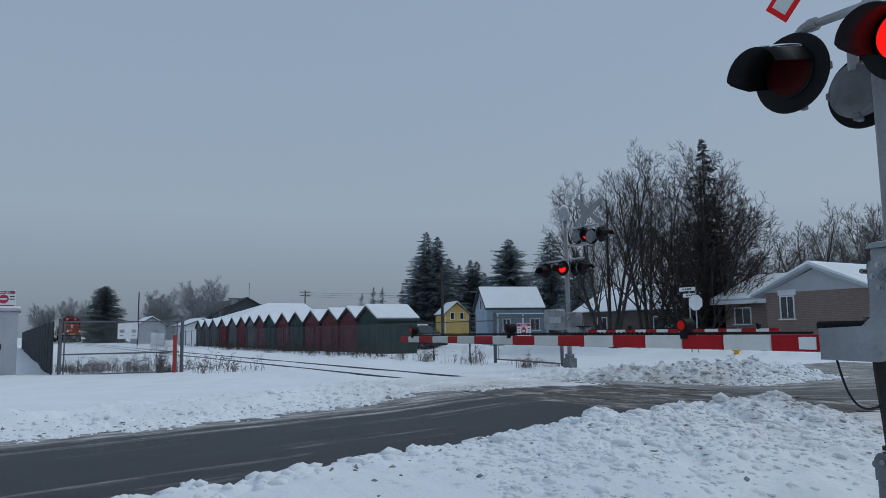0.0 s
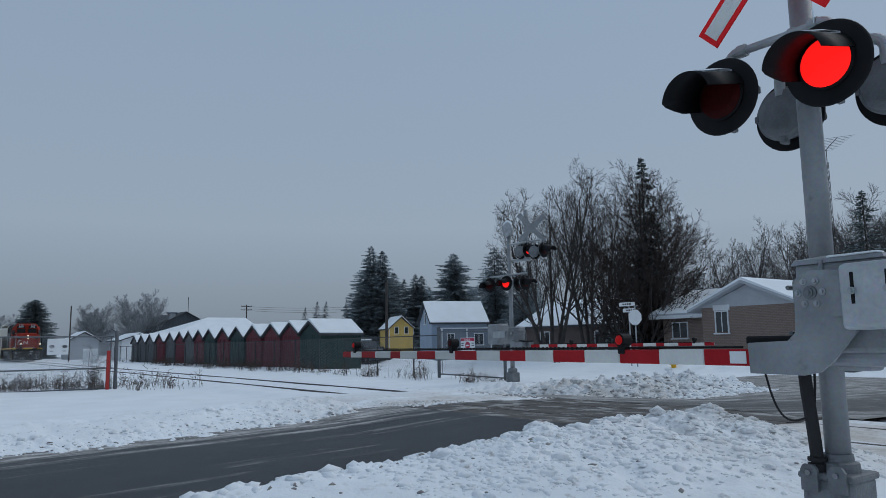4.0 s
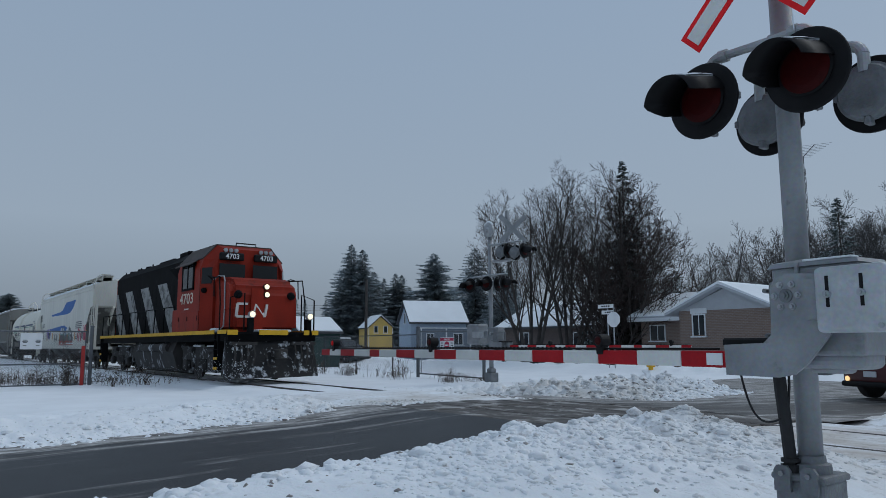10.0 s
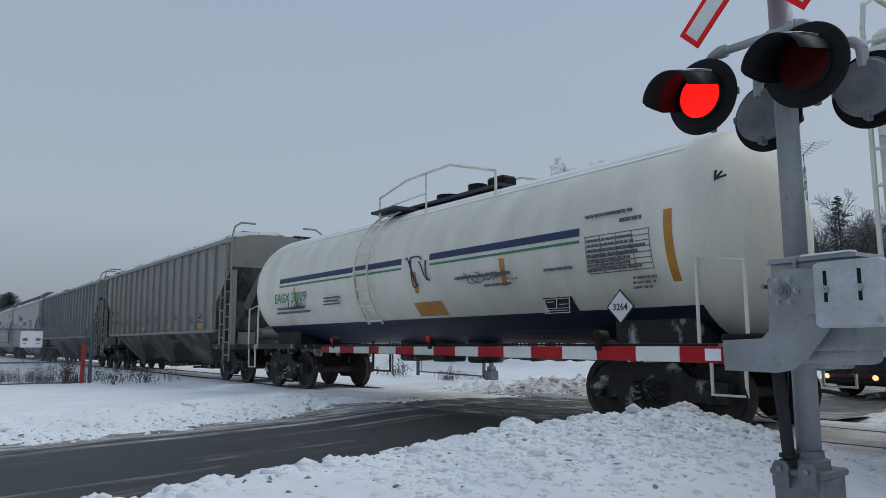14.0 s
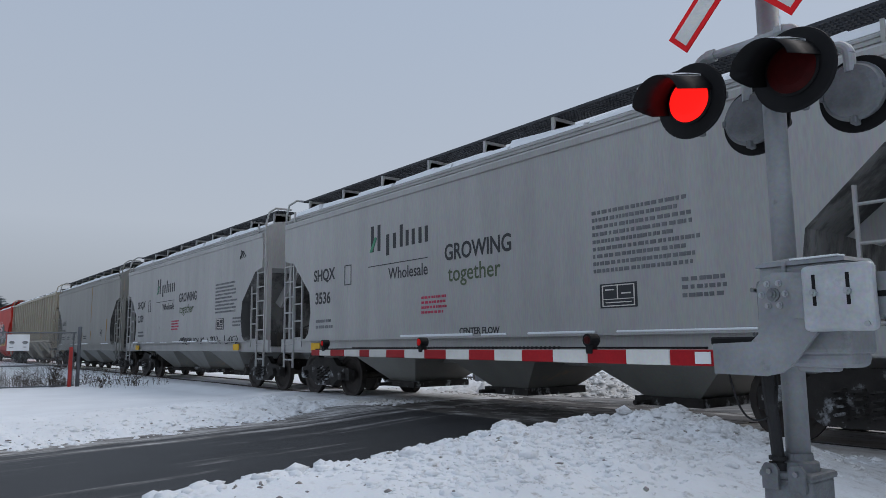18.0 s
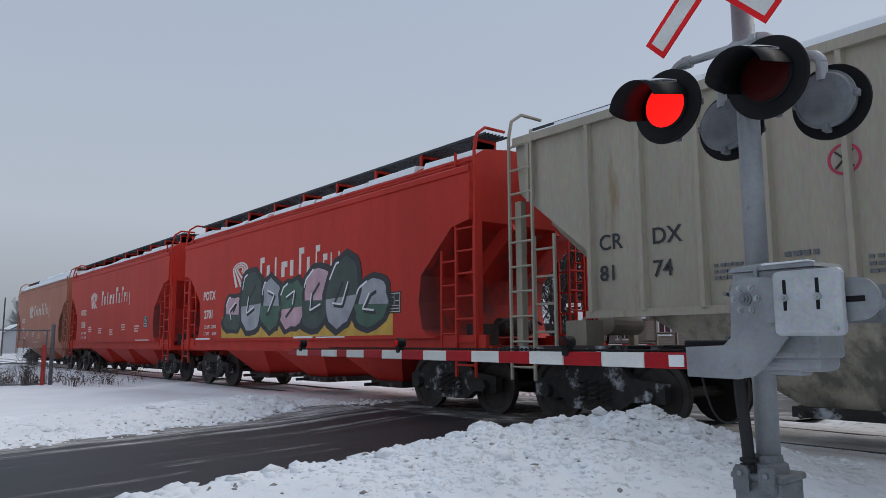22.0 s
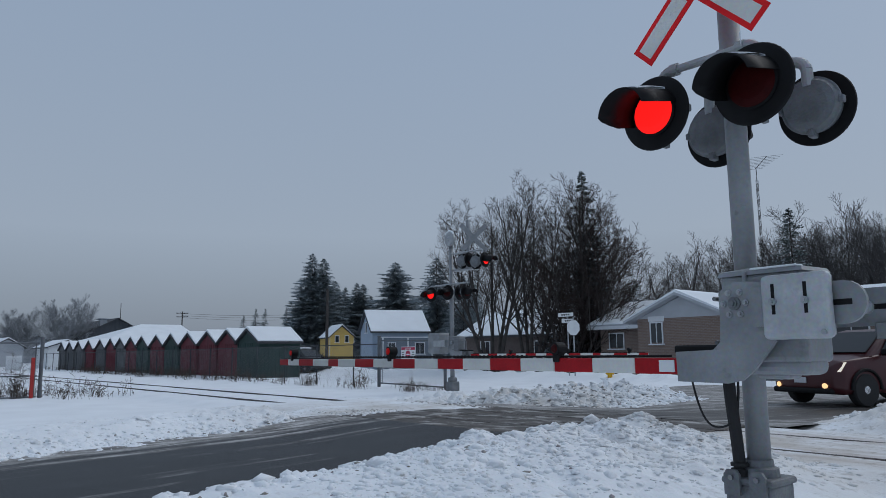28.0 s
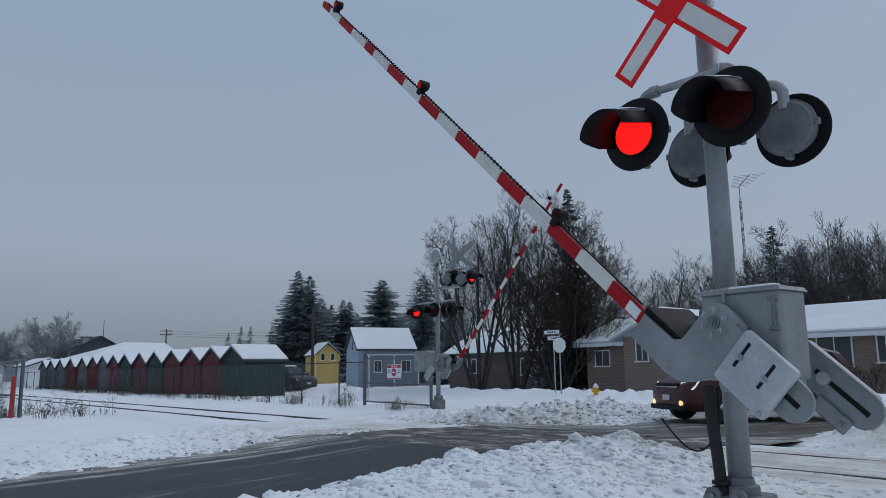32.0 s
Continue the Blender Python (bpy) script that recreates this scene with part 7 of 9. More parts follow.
    part("hub_nut", lathe(bm(), [(0, 0.040), (0.008, 0.040), (0.010, 0.026), (0.022, 0.026), (0.024, 0.016), (0.038, 0.016)], (0, 0.205, 0), (0, 1, 0), 12), CASTING, hub)
    # road-side counterweight with two slots
    b = bm()
    rbox(b, -0.590, -0.215, 0.232, 0.30, -0.215, 0.135, 0.030, 3)
    w1 = part("counterweight", b, PALEZINC, hub, "pale grey counterweight block")
    b = bm()
    rbox(b, -0.575, -0.23, 0.206, 0.2335, -0.20, 0.12, 0.01, 1)
    part("backing_plate", b, SILVER, w1)
    part("bolt", cyl(bm(), (-0.555, 0.30, -0.18), (-0.555, 0.312, -0.18), 0.014, seg=10), GALV, w1)
    for x in (-0.292, -0.470):
        b = bm()
        rbox(b, x - 0.010, x + 0.010, 0.2975, 0.302, -0.08, 0.085, 0.0015, 1)
        part("slot", b, BLACK, w1)
        b = bm()
        cyl(b, (x, 0.30, -0.012), (x, 0.318, -0.012), 0.020, seg=10)
        cyl(b, (x, 0.318, -0.012), (x, 0.332, -0.012), 0.011, seg=6)
        part("bolt", b, GALV, w1)
    for s, x1, y in ((1, -0.74, 0.215), (-1, -0.84, -0.40)):
        b = bm()
        ends = [(x1 + 0.11 - 0.11 * math.cos(radians(a)), 0.11 * math.sin(radians(a)) - 0.03) for a in range(-90, 91, 20)]
        prism(b, [(-0.12, -0.14), *ends[::1], (-0.12, 0.08)], y - 0.012, y + 0.012)
        b.normal_update()
        bmesh.ops.triangulate(b, faces=[fc for fc in b.faces if len(fc.verts) > 4])
        lev = part("counterweight_lever", b, SILVER, hub)
        b = bm()
        rbox(b, x1 + 0.07, x1 + (0.2 if s > 0 else 0.45), y + 0.011, y + 0.015, -0.045, -0.015, 0.001, 1)
        part("slot", b, BLACK, lev)
        if s < 0:
            b = bm()
            rbox(b, x1 + 0.1, x1 + 0.62, y - 0.10, y - 0.013, -0.13, 0.07, 0.02, 2)
            cyl(b, (x1 + 0.38, y, -0.03), (x1 + 0.38, y + 0.04, -0.03), 0.04, seg=12)
            part("counterweight", b, GALV, lev)
            b = bm()
            rbox(b, x1 + 0.10, x1 + 0.34, y + 0.02, y + 0.034, -0.215, -0.12, 0.012, 2)
            cyl(b, (x1 + 0.15, y + 0.03, -0.175), (x1 + 0.15, y + 0.055, -0.175), 0.018, seg=10)
            part("stop_plate", b, SILVER, lev)
    ARMS.append((hub, m0, yaw))
    return hub


def near_signal():
    g = high(-2.3, 4.45)
    ob = thing("crossing_signal", pose(-2.30, 4.45, 0), "grey steel railway crossing signal with flashing red lights and a gate", "crossing signal", "crossing signals")
    part("mast", cyl(bm(), (0, 0, 0.40), (0, 0, 4.3), 0.071, 0.069, 28), SILVER, ob, smooth=True)
    # cast junction box at the foot
    b = bm()
    rbox(b, -0.16, 0.14, -0.15, 0.15, g - 0.1, 0.36, 0.03, 3)
    foot = part("base_casting", b, CASTING, ob, "grey cast junction box base")
    b = bm()
    rbox(b, -0.175, 0.155, -0.165, 0.165, 0.34, 0.385, 0.02, 2)
    part("box_lid", b, CASTING, foot)
    for x in (-0.09, 0.07):
        b = bm()
        prism(b, [(x - 0.05, 0.28), (x + 0.05, 0.28), (x + 0.05, 0.40), (x + 0.03, 0.43), (x - 0.03, 0.43), (x - 0.05, 0.40)], -0.185, -0.16)
        part("lid_ear", b, CASTING, foot)
        part("bolt", cyl(bm(), (x, -0.2, 0.385), (x, -0.18, 0.385), 0.016, seg=8), STEEL, foot)
    b = lathe(bm(), [(0, 0.115), (0.05, 0.11), (0.06, 0.085), (0.10, 0.08)], (0, 0, 0.385), (0, 0, 1), 20)
    part("mast_socket", b, CASTING, foot)
    b = bm()
    tube(b, [(-0.075, -0.10, 0.38), (-0.075, -0.10, 0.46), (-0.08, -0.11, 0.62), (-0.09, -0.13, 0.85), (-0.095, -0.14, 1.05)], 0.038, 10)
    cyl(b, (-0.075, -0.10, 0.38), (-0.075, -0.10, 0.43), 0.055, seg=14)
    cyl(b, (-0.075, -0.10, 0.445), (-0.075, -0.10, 0.465), 0.055, seg=14)
    part("conduit", b, RUBBER, ob, "black flexible conduit")
    b = bm()
    tube(b, [(-0.25 + 0.25 * u, -0.05 * math.sin(3.1 * u), 0.27 * (1 - u) ** 2.2 - 0.05 * math.sin(3.14 * u)) for u in np.linspace(0, 1, 14)], 0.007, 6)
    SWAY.append((part("loose_cable", b, RUBBER, ob, "black cable hanging in a loop"), (-0.09, -0.15, 0.70)))
    b = bm()
    tube(b, [(-0.05, -0.10, 1.02), (-0.055, -0.095, 0.9), (-0.07, -0.09, 0.78)], 0.008, 6)
    part("short_cable", b, RUBBER, ob)
    # lamps on their cross-arms
    for y, z, xs in ((-0.25, 2.768, (-0.435, 0.262)), (0.25, 2.68, (-0.262, 0.415))):
        turn = 0 if y < 0 else 180
        fy = -0.14 if y < 0 else 0.14
        b = bm()
        for x, d in ((xs[0], 1), (xs[1], -1)):
            bend = [(x + d * 0.08 * (1 - math.cos(q)), y * 0.62 + 0.0 * d, z + 0.225 + 0.08 * math.sin(q)) for q in np.linspace(0, math.pi / 2, 6)]
            tube(b, [(x, y * 0.62, z + 0.12), *bend], 0.036, 12)
            tube(b, [bend[-1], (x + d * 0.135, y * 0.61, z + 0.305)], 0.043, 12)
            tube(b, [(x + d * 0.13, y * 0.61, z + 0.305), (0, fy, z + 0.305)], 0.028, 12)
        tube(b, [(0, fy, z + 0.305), (0, 0, z + 0.305)], 0.045, 10)
        part("cross_arm", b, GALV, ob)
        b = lathe(bm(), [(-0.05, 0.085), (-0.04, 0.095), (0.04, 0.095), (0.05, 0.085)], (0, 0, z + 0.29), (0, 0, 1), 20)
        part("arm_collar", b, CASTING, ob)
        for i, x in enumerate(xs):
            if y < 0:
                flasher(ob, x, y, z, turn, "a" if i == 0 else "b")
            else:
                flasher(ob, x, y, z, turn, r=0.240, visor=0.45)
            b = bm()
            cyl(b, (x, y * 0.62, z + 0.13), (x, y * 0.62, z + 0.24), 0.035, seg=12)
            part("knuckle", b, CASTING, ob)
    crossbuck(ob, -0.085, -0.25, 3.60, -1, WHITE, CROSSRED)
    b = bm()
    for z in (3.50, 3.66):
        box(b, -0.2, 0.12, -0.235, -0.225, z - 0.02, z + 0.02)
        tube(b, [(-0.08, -0.23, z), (-0.03, -0.07, z)], 0.016, 6)
        tube(b, [(0.0, 0.26, z), (0.0, 0.07, z)], 0.016, 6)
    part("sign_bracket", b, GALV, ob)
    part("icicle", cyl(bm(), (0.20, -0.25, 3.13), (0.20, -0.25, 3.04), 0.007, 0.001, 6), glass("ice", (0.7, 0.75, 0.8), 0.1), ob)
    hub = gate_mechanism(ob, (0.17, -0.255, 1.42), 175.5)
    beam = striped_arm(hub, ARM_EDGES)
    beam.location = (0, 0.06, -0.365)
    for x, ph in ((1.61, "b"), (4.07, "a"), (6.55, "on")):
        arm_light(beam, x, 0.075, ph)
    return ob


near_signal()


def far_signal():
    ob = thing("crossing_signal", pose(-18.75, 16.0, 0), "grey crossing signal with bell and red lights across the tracks", "crossing signal", "crossing signals")
    part("mast", cyl(bm(), (0, 0, -0.1), (0, 0, 4.75), 0.075, 0.07, 18), SILVER, ob, smooth=True)
    b = bm()
    rbox(b, -0.17, 0.17, -0.17, 0.17, -0.1, 0.22, 0.03, 2)
    rbox(b, -0.12, 0.12, -0.12, 0.12, 0.2, 0.36, 0.04, 2)
    part("base_casting", b, CASTING, ob)
    b = lathe(bm(), [(-0.13, 0.03), (-0.12, 0.17), (-0.05, 0.24), (0.03, 0.245), (0.05, 0.10), (0.09, 0.04)], (0, -0.06, 5.05), (0, -1, 0), 24)
    bell_ = part("bell", b, GALV, ob, "round grey crossing bell")
    b = bm()
    cyl(b, (0, 0, 4.72), (0, 0, 4.9), 0.09, 0.06, 12)
    part("bell_stand", b, CASTING, ob)
    b = bm()
    pts = [(0.24 * math.cos(a), 0, 0.24 * math.sin(a)) for a in np.linspace(0.5, 2.6, 8)]
    tube(b, [(x, -0.06, 5.06 + z + 0.03) for x, y, z in pts], 0.035, 6)
    part("bell_snow", b, ROOFSNOW, ob)
    b = bm()
    tube(b, [(-1.0, -0.06, 3.48), (0.9, -0.06, 3.48)], 0.03, 8)
    tube(b, [(0.0, -0.02, 4.52), (1.6, -0.02, 4.50)], 0.035, 8)
    tube(b, [(0.0, 0.05, 3.98), (1.0, 0.05, 3.98)], 0.028, 8)
    box(b, 0.2, 1.0, 0.0, 0.1, 3.9, 3.95)
    part("cross_arm", b, GALV, ob)
    for x, z, turn, ph in ((-0.95, 3.2, 12, "a"), (-0.06, 3.21, 12, "b"), (0.42, 3.17, 105, None), (0.78, 3.17, 95, None), (0.62, 4.22, 192, None), (1.30, 4.14, 192, None), (0.95, 4.24, 100, "b"), (1.72, 4.16, 100, "a")):
        d = flasher(ob, x, -0.12 if turn < 90 else -0.02, z, turn, ph, 0.25)
        b = bm()
        tube(b, [(x, -0.05, z + 0.1), (x, -0.03, z + 0.30)], 0.025, 6)
        part("knuckle", b, CASTING, ob)
    crossbuck(ob, 1.05, 0.10, 4.98, 1, SILVER, SILVER, half=0.62, w=0.17, turn=62)
    b = bm()
    box(b, 0.80, 0.93, -0.02, 0.05, 4.5, 5.6)
    part("sign_post", b, SILVER, ob)
    hub = gate_mechanism(ob, (0.85, -0.4, 1.50), 2.0)
    beam = striped_arm(hub, ARM_EDGES)
    beam.location = (0, 0.06, -0.42)
    for x, ph in ((2.2, "b"), (4.4, "a"), (6.4, "on")):
        arm_light(beam, x, 0.075, ph)
    b = bm()
    rbox(b, -0.95, -0.35, -0.3, 0.2, 1.15, 1.85, 0.06, 2)
    part("relay_case", b, SILVER, ob)
    return ob


far_signal()

# ================================================================ fences, sheds and houses
FENCEGREY = mat("weathered_fence_tube", (0.13, 0.138, 0.15), 0.6, 0.3, var=0.2, scale=5, bump=0.06)
CHAIN = mat("chain_wire", (0.20, 0.21, 0.22), 0.5, 0.5, bump=0)
SLAT = mat("dark_slats", (0.038, 0.042, 0.050), 0.7, var=0.2, scale=2, stretch=(4, 4, 0.5))
REDPOST = mat("red_marker", (0.40, 0.03, 0.025), 0.6, var=0.15, scale=4)
SHEDGREEN = mat("dark_green_boards", (0.014, 0.040, 0.036), 0.7, var=0.25, scale=3, stretch=(1, 6, 0.4), bump=0.3)
SHEDRED = mat("barn_red_boards", (0.115, 0.014, 0.024), 0.7, var=0.25, scale=3, stretch=(1, 6, 0.4), bump=0.3)
SHEDGREY = mat("grey_boards", (0.10, 0.105, 0.11), 0.7, var=0.25, scale=3, stretch=(1, 6, 0.4), bump=0.3)
BLUESIDE = mat("blue_siding", (0.30, 0.37, 0.46), 0.65, var=0.06, scale=2)
BARNDARK = mat("dark_barn_boards", (0.045, 0.052, 0.062), 0.75, var=0.2, scale=1, stretch=(1, 3, 0.4))
SLATESHADE = mat("slate_blue_shade", (0.13, 0.16, 0.20), 0.65, var=0.1, scale=2)
YELLOWSIDE = mat("yellow_siding", (0.52, 0.36, 0.10), 0.65, var=0.1, scale=2)
GREYSIDE = mat("pale_grey_siding", (0.40, 0.42, 0.45), 0.65, var=0.06, scale=2)
DARKROOF = mat("dark_shingle", (0.05, 0.052, 0.058), 0.8, var=0.2, scale=3)
TRIM = mat("white_trim", (0.66, 0.68, 0.70), 0.6, var=0.05)
PANE = glass("window_pane", (0.03, 0.035, 0.04), 0.08)


def brick(name, c1, c2, mortar):
    m = mat(name, c1, 0.85, var=0.1, scale=2, bump=0.0)
    n, l = m.node_tree.nodes, m.node_tree.links
    p = n["Principled BSDF"]
    t, tc, mp = n.new("ShaderNodeTexBrick"), n.new("ShaderNodeTexCoord"), n.new("ShaderNodeMapping")
    mp.inputs["Rotation"].default_value = (radians(90), 0, 0)
    l.new(tc.outputs["Object"], mp.inputs[0])
    l.new(mp.outputs[0], t.inputs["Vector"])
    t.inputs["Color1"].default_value, t.inputs["Color2"].default_value, t.inputs["Mortar"].default_value = (*c1, 1), (*c2, 1), (*mortar, 1)
    t.inputs["Scale"].default_value, t.inputs["Brick Width"].default_value, t.inputs["Row Height"].default_value, t.inputs["Mortar Size"].default_value = 1.0, 0.21, 0.075, 0.008
    l.new(t.outputs["Color"], p.inputs["Base Color"])
    return m


BRICK = brick("tan_brick", (0.20, 0.145, 0.115), (0.17, 0.12, 0.10), (0.24, 0.21, 0.19))
BRICKDARK = brick("brown_brick", (0.10, 0.075, 0.068), (0.085, 0.065, 0.06), (0.14, 0.12, 0.11))


def chain(b, p, q, z0, z1, pitch=0.09, r=0.0035):
    """Woven wire between two posts: two sets of slanted wires."""
    p, q = Vector(p), Vector(q)
    ln, d = (q - p).length, (q - p).normalized()
    h = z1 - z0
    for sgn in (1, -1):
        s = -h
        while s < ln:
            a, e = max(s, 0.0), min(s + h, ln)
            if e > a + 0.01:
                za, ze = (z0 + (a - s), z0 + (e - s)) if sgn > 0 else (z1 - (a - s), z1 - (e - s))
                u, v = p + d * a, p + d * e
                tube(b, [(u.x, u.y, za), (v.x, v.y, ze)], r, 3)
            s += pitch


def post(parent, x, y, z0, z1, r=0.035, material=None, name="post"):
    b = cyl(bm(), (x, y, z0), (x, y, z1), r, seg=12)
    lathe(b, [(0, r * 1.15), (0.03, r * 1.1), (0.05, r * 0.6)], (x, y, z1), (0, 0, 1), 12)
    return part(name, b, material or GALV, parent)


# gate of the railway yard beside the line, with the red marker post and white board
yard = thing("yard_gate", pose(-27.3, 0, 0), "grey chain-link yard gate in snow with a white board", "gate")
post(yard, 0, 5.3, -0.4, 1.80, 0.06, FENCEGREY, name="gate_post")
post(yard, 0, 1.42, -0.4, 1.70, 0.06, FENCEGREY, name="gate_post")
for z in (1.64, 0.56, -0.12):
    part("rail", tube(bm(), [(0, 1.45, z), (0, 5.2, z)], 0.024, 8), FENCEGREY, yard)
for y in (1.55, 5.12):
    part("stile", tube(bm(), [(0, y, -0.12), (0, y, 1.64)], 0.022, 8), FENCEGREY, yard)
_b = bm()
chain(_b, (0.02, 1.5, 0), (0.02, 5.2, 0), -0.12, 1.64, 0.085)
tagged(part("wire_mesh", _b, CHAIN, yard), kind="stuff")
_b = bm()
rbox(_b, 0.03, 0.045, 3.16, 3.80, 1.05, 1.58, 0.004, 1)
_sg = part("notice_board", _b, SIGNWHITE, yard, "white notice board with dark print")
for _y in (3.24, 3.62):
    _b = bm()
    for _k in range(3):
        box(_b, 0.045, 0.049, _y - 0.03 * (_k % 2), _y + 0.12 + 0.02 * (_k % 2), 1.36 - 0.035 * _k - 0.022, 1.36 - 0.035 * _k)
    box(_b, 0.045, 0.049, _y, _y + 0.10, 1.16, 1.18)
    part("print", _b, INK, _sg)
marker = thing("marker_post", pose(-27.0, 5.0, 0), "red plastic marker post standing in the snow", "marker post")
_b = bm()
rbox(_b, -0.04, 0.04, -0.055, 0.055, -0.35, 1.16, 0.015, 2)
part("post", _b, REDPOST, marker)
# slatted screen fence going away from the gate
slats = thing("screen_fence", pose(-27.3, 1.2, 0), "dark grey slatted screen fence along the railway", "fence")
for _k in range(26):
    _x = -0.15 - 2.6 * _k
    post(slats, _x, 0.0, -0.4, 1.62, 0.04, SLAT)
    for _j in range(10):
        _b = bm()
        box(_b, _x - 0.26 * (_j + 1) + 0.002, _x - 0.26 * _j - 0.002, -0.015 + 0.012 * (_j % 2), 0.015 + 0.012 * (_j % 2), -0.35, 1.55 + 0.01 * ((_j * 7 + _k) % 3))
        part("slat", _b, SLAT, slats)
    part("rail", tube(bm(), [(_x, 0.03, 1.5), (_x - 2.6, 0.05, 1.5)], 0.02, 6), SLAT, slats)
# signal bungalow with a warning sign
hut = thing("signal_cabinet", pose(-28.6, -0.55, 0), "grey metal signal cabinet with snow on top", "cabinet")
_b = bm()
rbox(_b, -0.9, 0.9, -0.75, 0.75, -0.3, 2.0, 0.02, 1)
part("body", _b, GREYSIDE, hut)
_b = bm()
rbox(_b, 0.9, 0.93, -0.5, 0.35, -0.1, 1.75, 0.01, 1)
_d = part("door", _b, GREYSIDE, hut)
_b = bm()
rbox(_b, 0.93, 0.97, 0.24, 0.30, 0.75, 0.95, 0.01, 1)
part("handle", _b, BLACK, _d)
_b = bm()
box(_b, 0.932, 0.94, -0.3, 0.2, 1.5, 1.62)
part("warning_label", _b, YELLOW, _d)
_b = bm()
rbox(_b, -0.98, 0.98, -0.83, 0.83, 2.0, 2.08, 0.02, 1)
part("roof", _b, GREYSIDE, hut)
_b = bm()
rbox(_b, -0.95, 0.95, -0.8, 0.8, 2.08, 2.16, 0.035, 2)
part("roof_snow", _b, ROOFSNOW, hut)


def danger_sign(name, m, w=0.9, h=0.56):
    sg = thing(name, m, "white danger sign with red no-entry disc and red band", "sign")
    b = bm()
    rbox(b, -w / 2, w / 2, -0.006, 0.006, -h / 2, h / 2, 0.003, 1)
    part("plate", b, SIGNWHITE, sg)
    b = bm()
    box(b, -w / 2 + 0.02, w / 2 - 0.02, -0.010, -0.006, h * 0.27, h * 0.46)
    box(b, -w / 2 + 0.02, w / 2 - 0.02, -0.010, -0.006, -h * 0.47, -h * 0.40)
    part("band", b, SPRAY_RED, sg)
    words("DANGER", h * 0.17, SIGNWHITE, sg, pose(0, -0.012, h * 0.30, 90, 0, 0), align="CENTER")
    part("disc", lathe(bm(), [(0, 0.15), (0.005, 0.15)], (0, -0.006, -0.02), (0, -1, 0), 28), SPRAY_RED, sg)
    b = bm()
    box(b, -0.1, 0.1, -0.015, -0.0105, -0.045, 0.005)
    part("disc_bar", b, SIGNWHITE, sg)
    b = bm()
    for s in (-1, 1):
        for k in range(2):
            x = s * w * 0.36
            box(b, x - 0.07, x + 0.07, -0.010, -0.006, 0.05 - 0.09 * k, 0.08 - 0.09 * k)
    part("print", b, INK, sg)
    return sg


danger_sign("danger_sign", pose(-28.3, -0.25, 2.45, 0, 0, 78), 0.7, 0.55)
# fence on the far side of the line, in front of the sheds
far_fence = thing("chain_link_fence", pose(0, 17.0, 0), "grey chain-link fence with top rail beside the line", "fence")
post(far_fence, -24.5, 0, -0.3, 1.85, 0.07, FENCEGREY, name="gate_post")
post(far_fence, -20.45, 0.1, -0.3, 1.65, 0.06, FENCEGREY, name="gate_post")
for z in (1.70, 0.72, 0.0):
    part("rail", tube(bm(), [(-24.45, 0.02, z), (-20.5, 0.1, z - 0.06)], 0.028, 8), FENCEGREY, far_fence)
part("stile", tube(bm(), [(-24.3, 0.02, 0.0), (-24.3, 0.02, 1.7)], 0.02, 6), GALV, far_fence)
_b = bm()
chain(_b, (-24.4, 0.0, 0), (-20.5, 0.08, 0), 0.0, 1.66, 0.09)
tagged(part("wire_mesh", _b, CHAIN, far_fence), kind="stuff")
danger_sign("danger_sign", pose(-22.45, 16.93, 1.15, 0, 0, 0))
_xs = [-24.5, -26.4, -29.5, -32.6] + [-35.7 - 3.1 * k for k in range(18)]
for _x in _xs[1:]:
    post(far_fence, _x, 0, -0.3, 1.58, 0.03, SLAT)
for _p, _q in zip(_xs, _xs[1:]):
    part("rail", tube(bm(), [(_p, 0, 1.56), (_q, 0, 1.56)], 0.02, 6), SLAT, far_fence)
_b = bm()
for _p, _q in zip(_xs[:12], _xs[1:]):
    chain(_b, (_q, 0, 0), (_p, 0, 0), 0.0, 1.55, 0.16, 0.003)
tagged(part("wire_mesh", _b, CHAIN, far_fence), kind="stuff")


def gable_house(name, label, x0, x1, y0, y1, base, eave, apex, ridge, wall, snow=True, group="", over=0.25, category="house", gable=None, roof_mat=None):
    """Walls, two thick roof slopes and gables; ridge 'x' or 'y'."""
    ob = thing(name, pose(0, 0, 0), label, category, group)
    t = 0.18
    for nm, a in (("wall", (x0, x1, y0, y0 + t)), ("wall", (x0, x1, y1 - t, y1)), ("wall", (x0, x0 + t, y0 + t, y1 - t)), ("wall", (x1 - t, x1, y0 + t, y1 - t))):
        b = bm()
        box(b, *a, base, eave)
        part(nm, b, wall, ob)
    mid = (y0 + y1) / 2 if ridge == "x" else (x0 + x1) / 2
    lo, hi = (y0, y1) if ridge == "x" else (x0, x1)
    e0, e1 = (x0, x1) if ridge == "x" else (y0, y1)
    for e in (e0, e1 - t):
        b = bm()
        prof = [(lo, eave), (hi, eave), (mid, apex - 0.06)]
        prism(b, prof, e, e + t, "x" if ridge == "x" else "y")
        part("gable", b, gable or wall, ob)
    sl = (apex - eave) / (mid - lo)
    for s, edge in ((-1, lo), (1, hi)):
        out = edge + s * over
        zo = eave - sl * over
        for nm, d0, d1, mt in (("roof", 0.0, 0.12, roof_mat or DARKROOF), ("roof_snow", 0.124, 0.26, ROOFSNOW)):
            if nm == "roof_snow" and not snow:
                continue
            ins = 0.05 if nm == "roof_snow" else 0.0
            b = bm()
            prof = [(out - s * ins, zo + d0), (mid, apex + d0), (mid, apex + d1), (out - s * ins, zo + d1 - (0.05 if ins else 0))]
            prism(b, prof if s < 0 else prof[::-1], e0 - over + ins, e1 + over - ins, "x" if ridge == "x" else "y")
            part(nm, b, mt, ob, "snow blanket on the roof" if ins else "")
    return ob


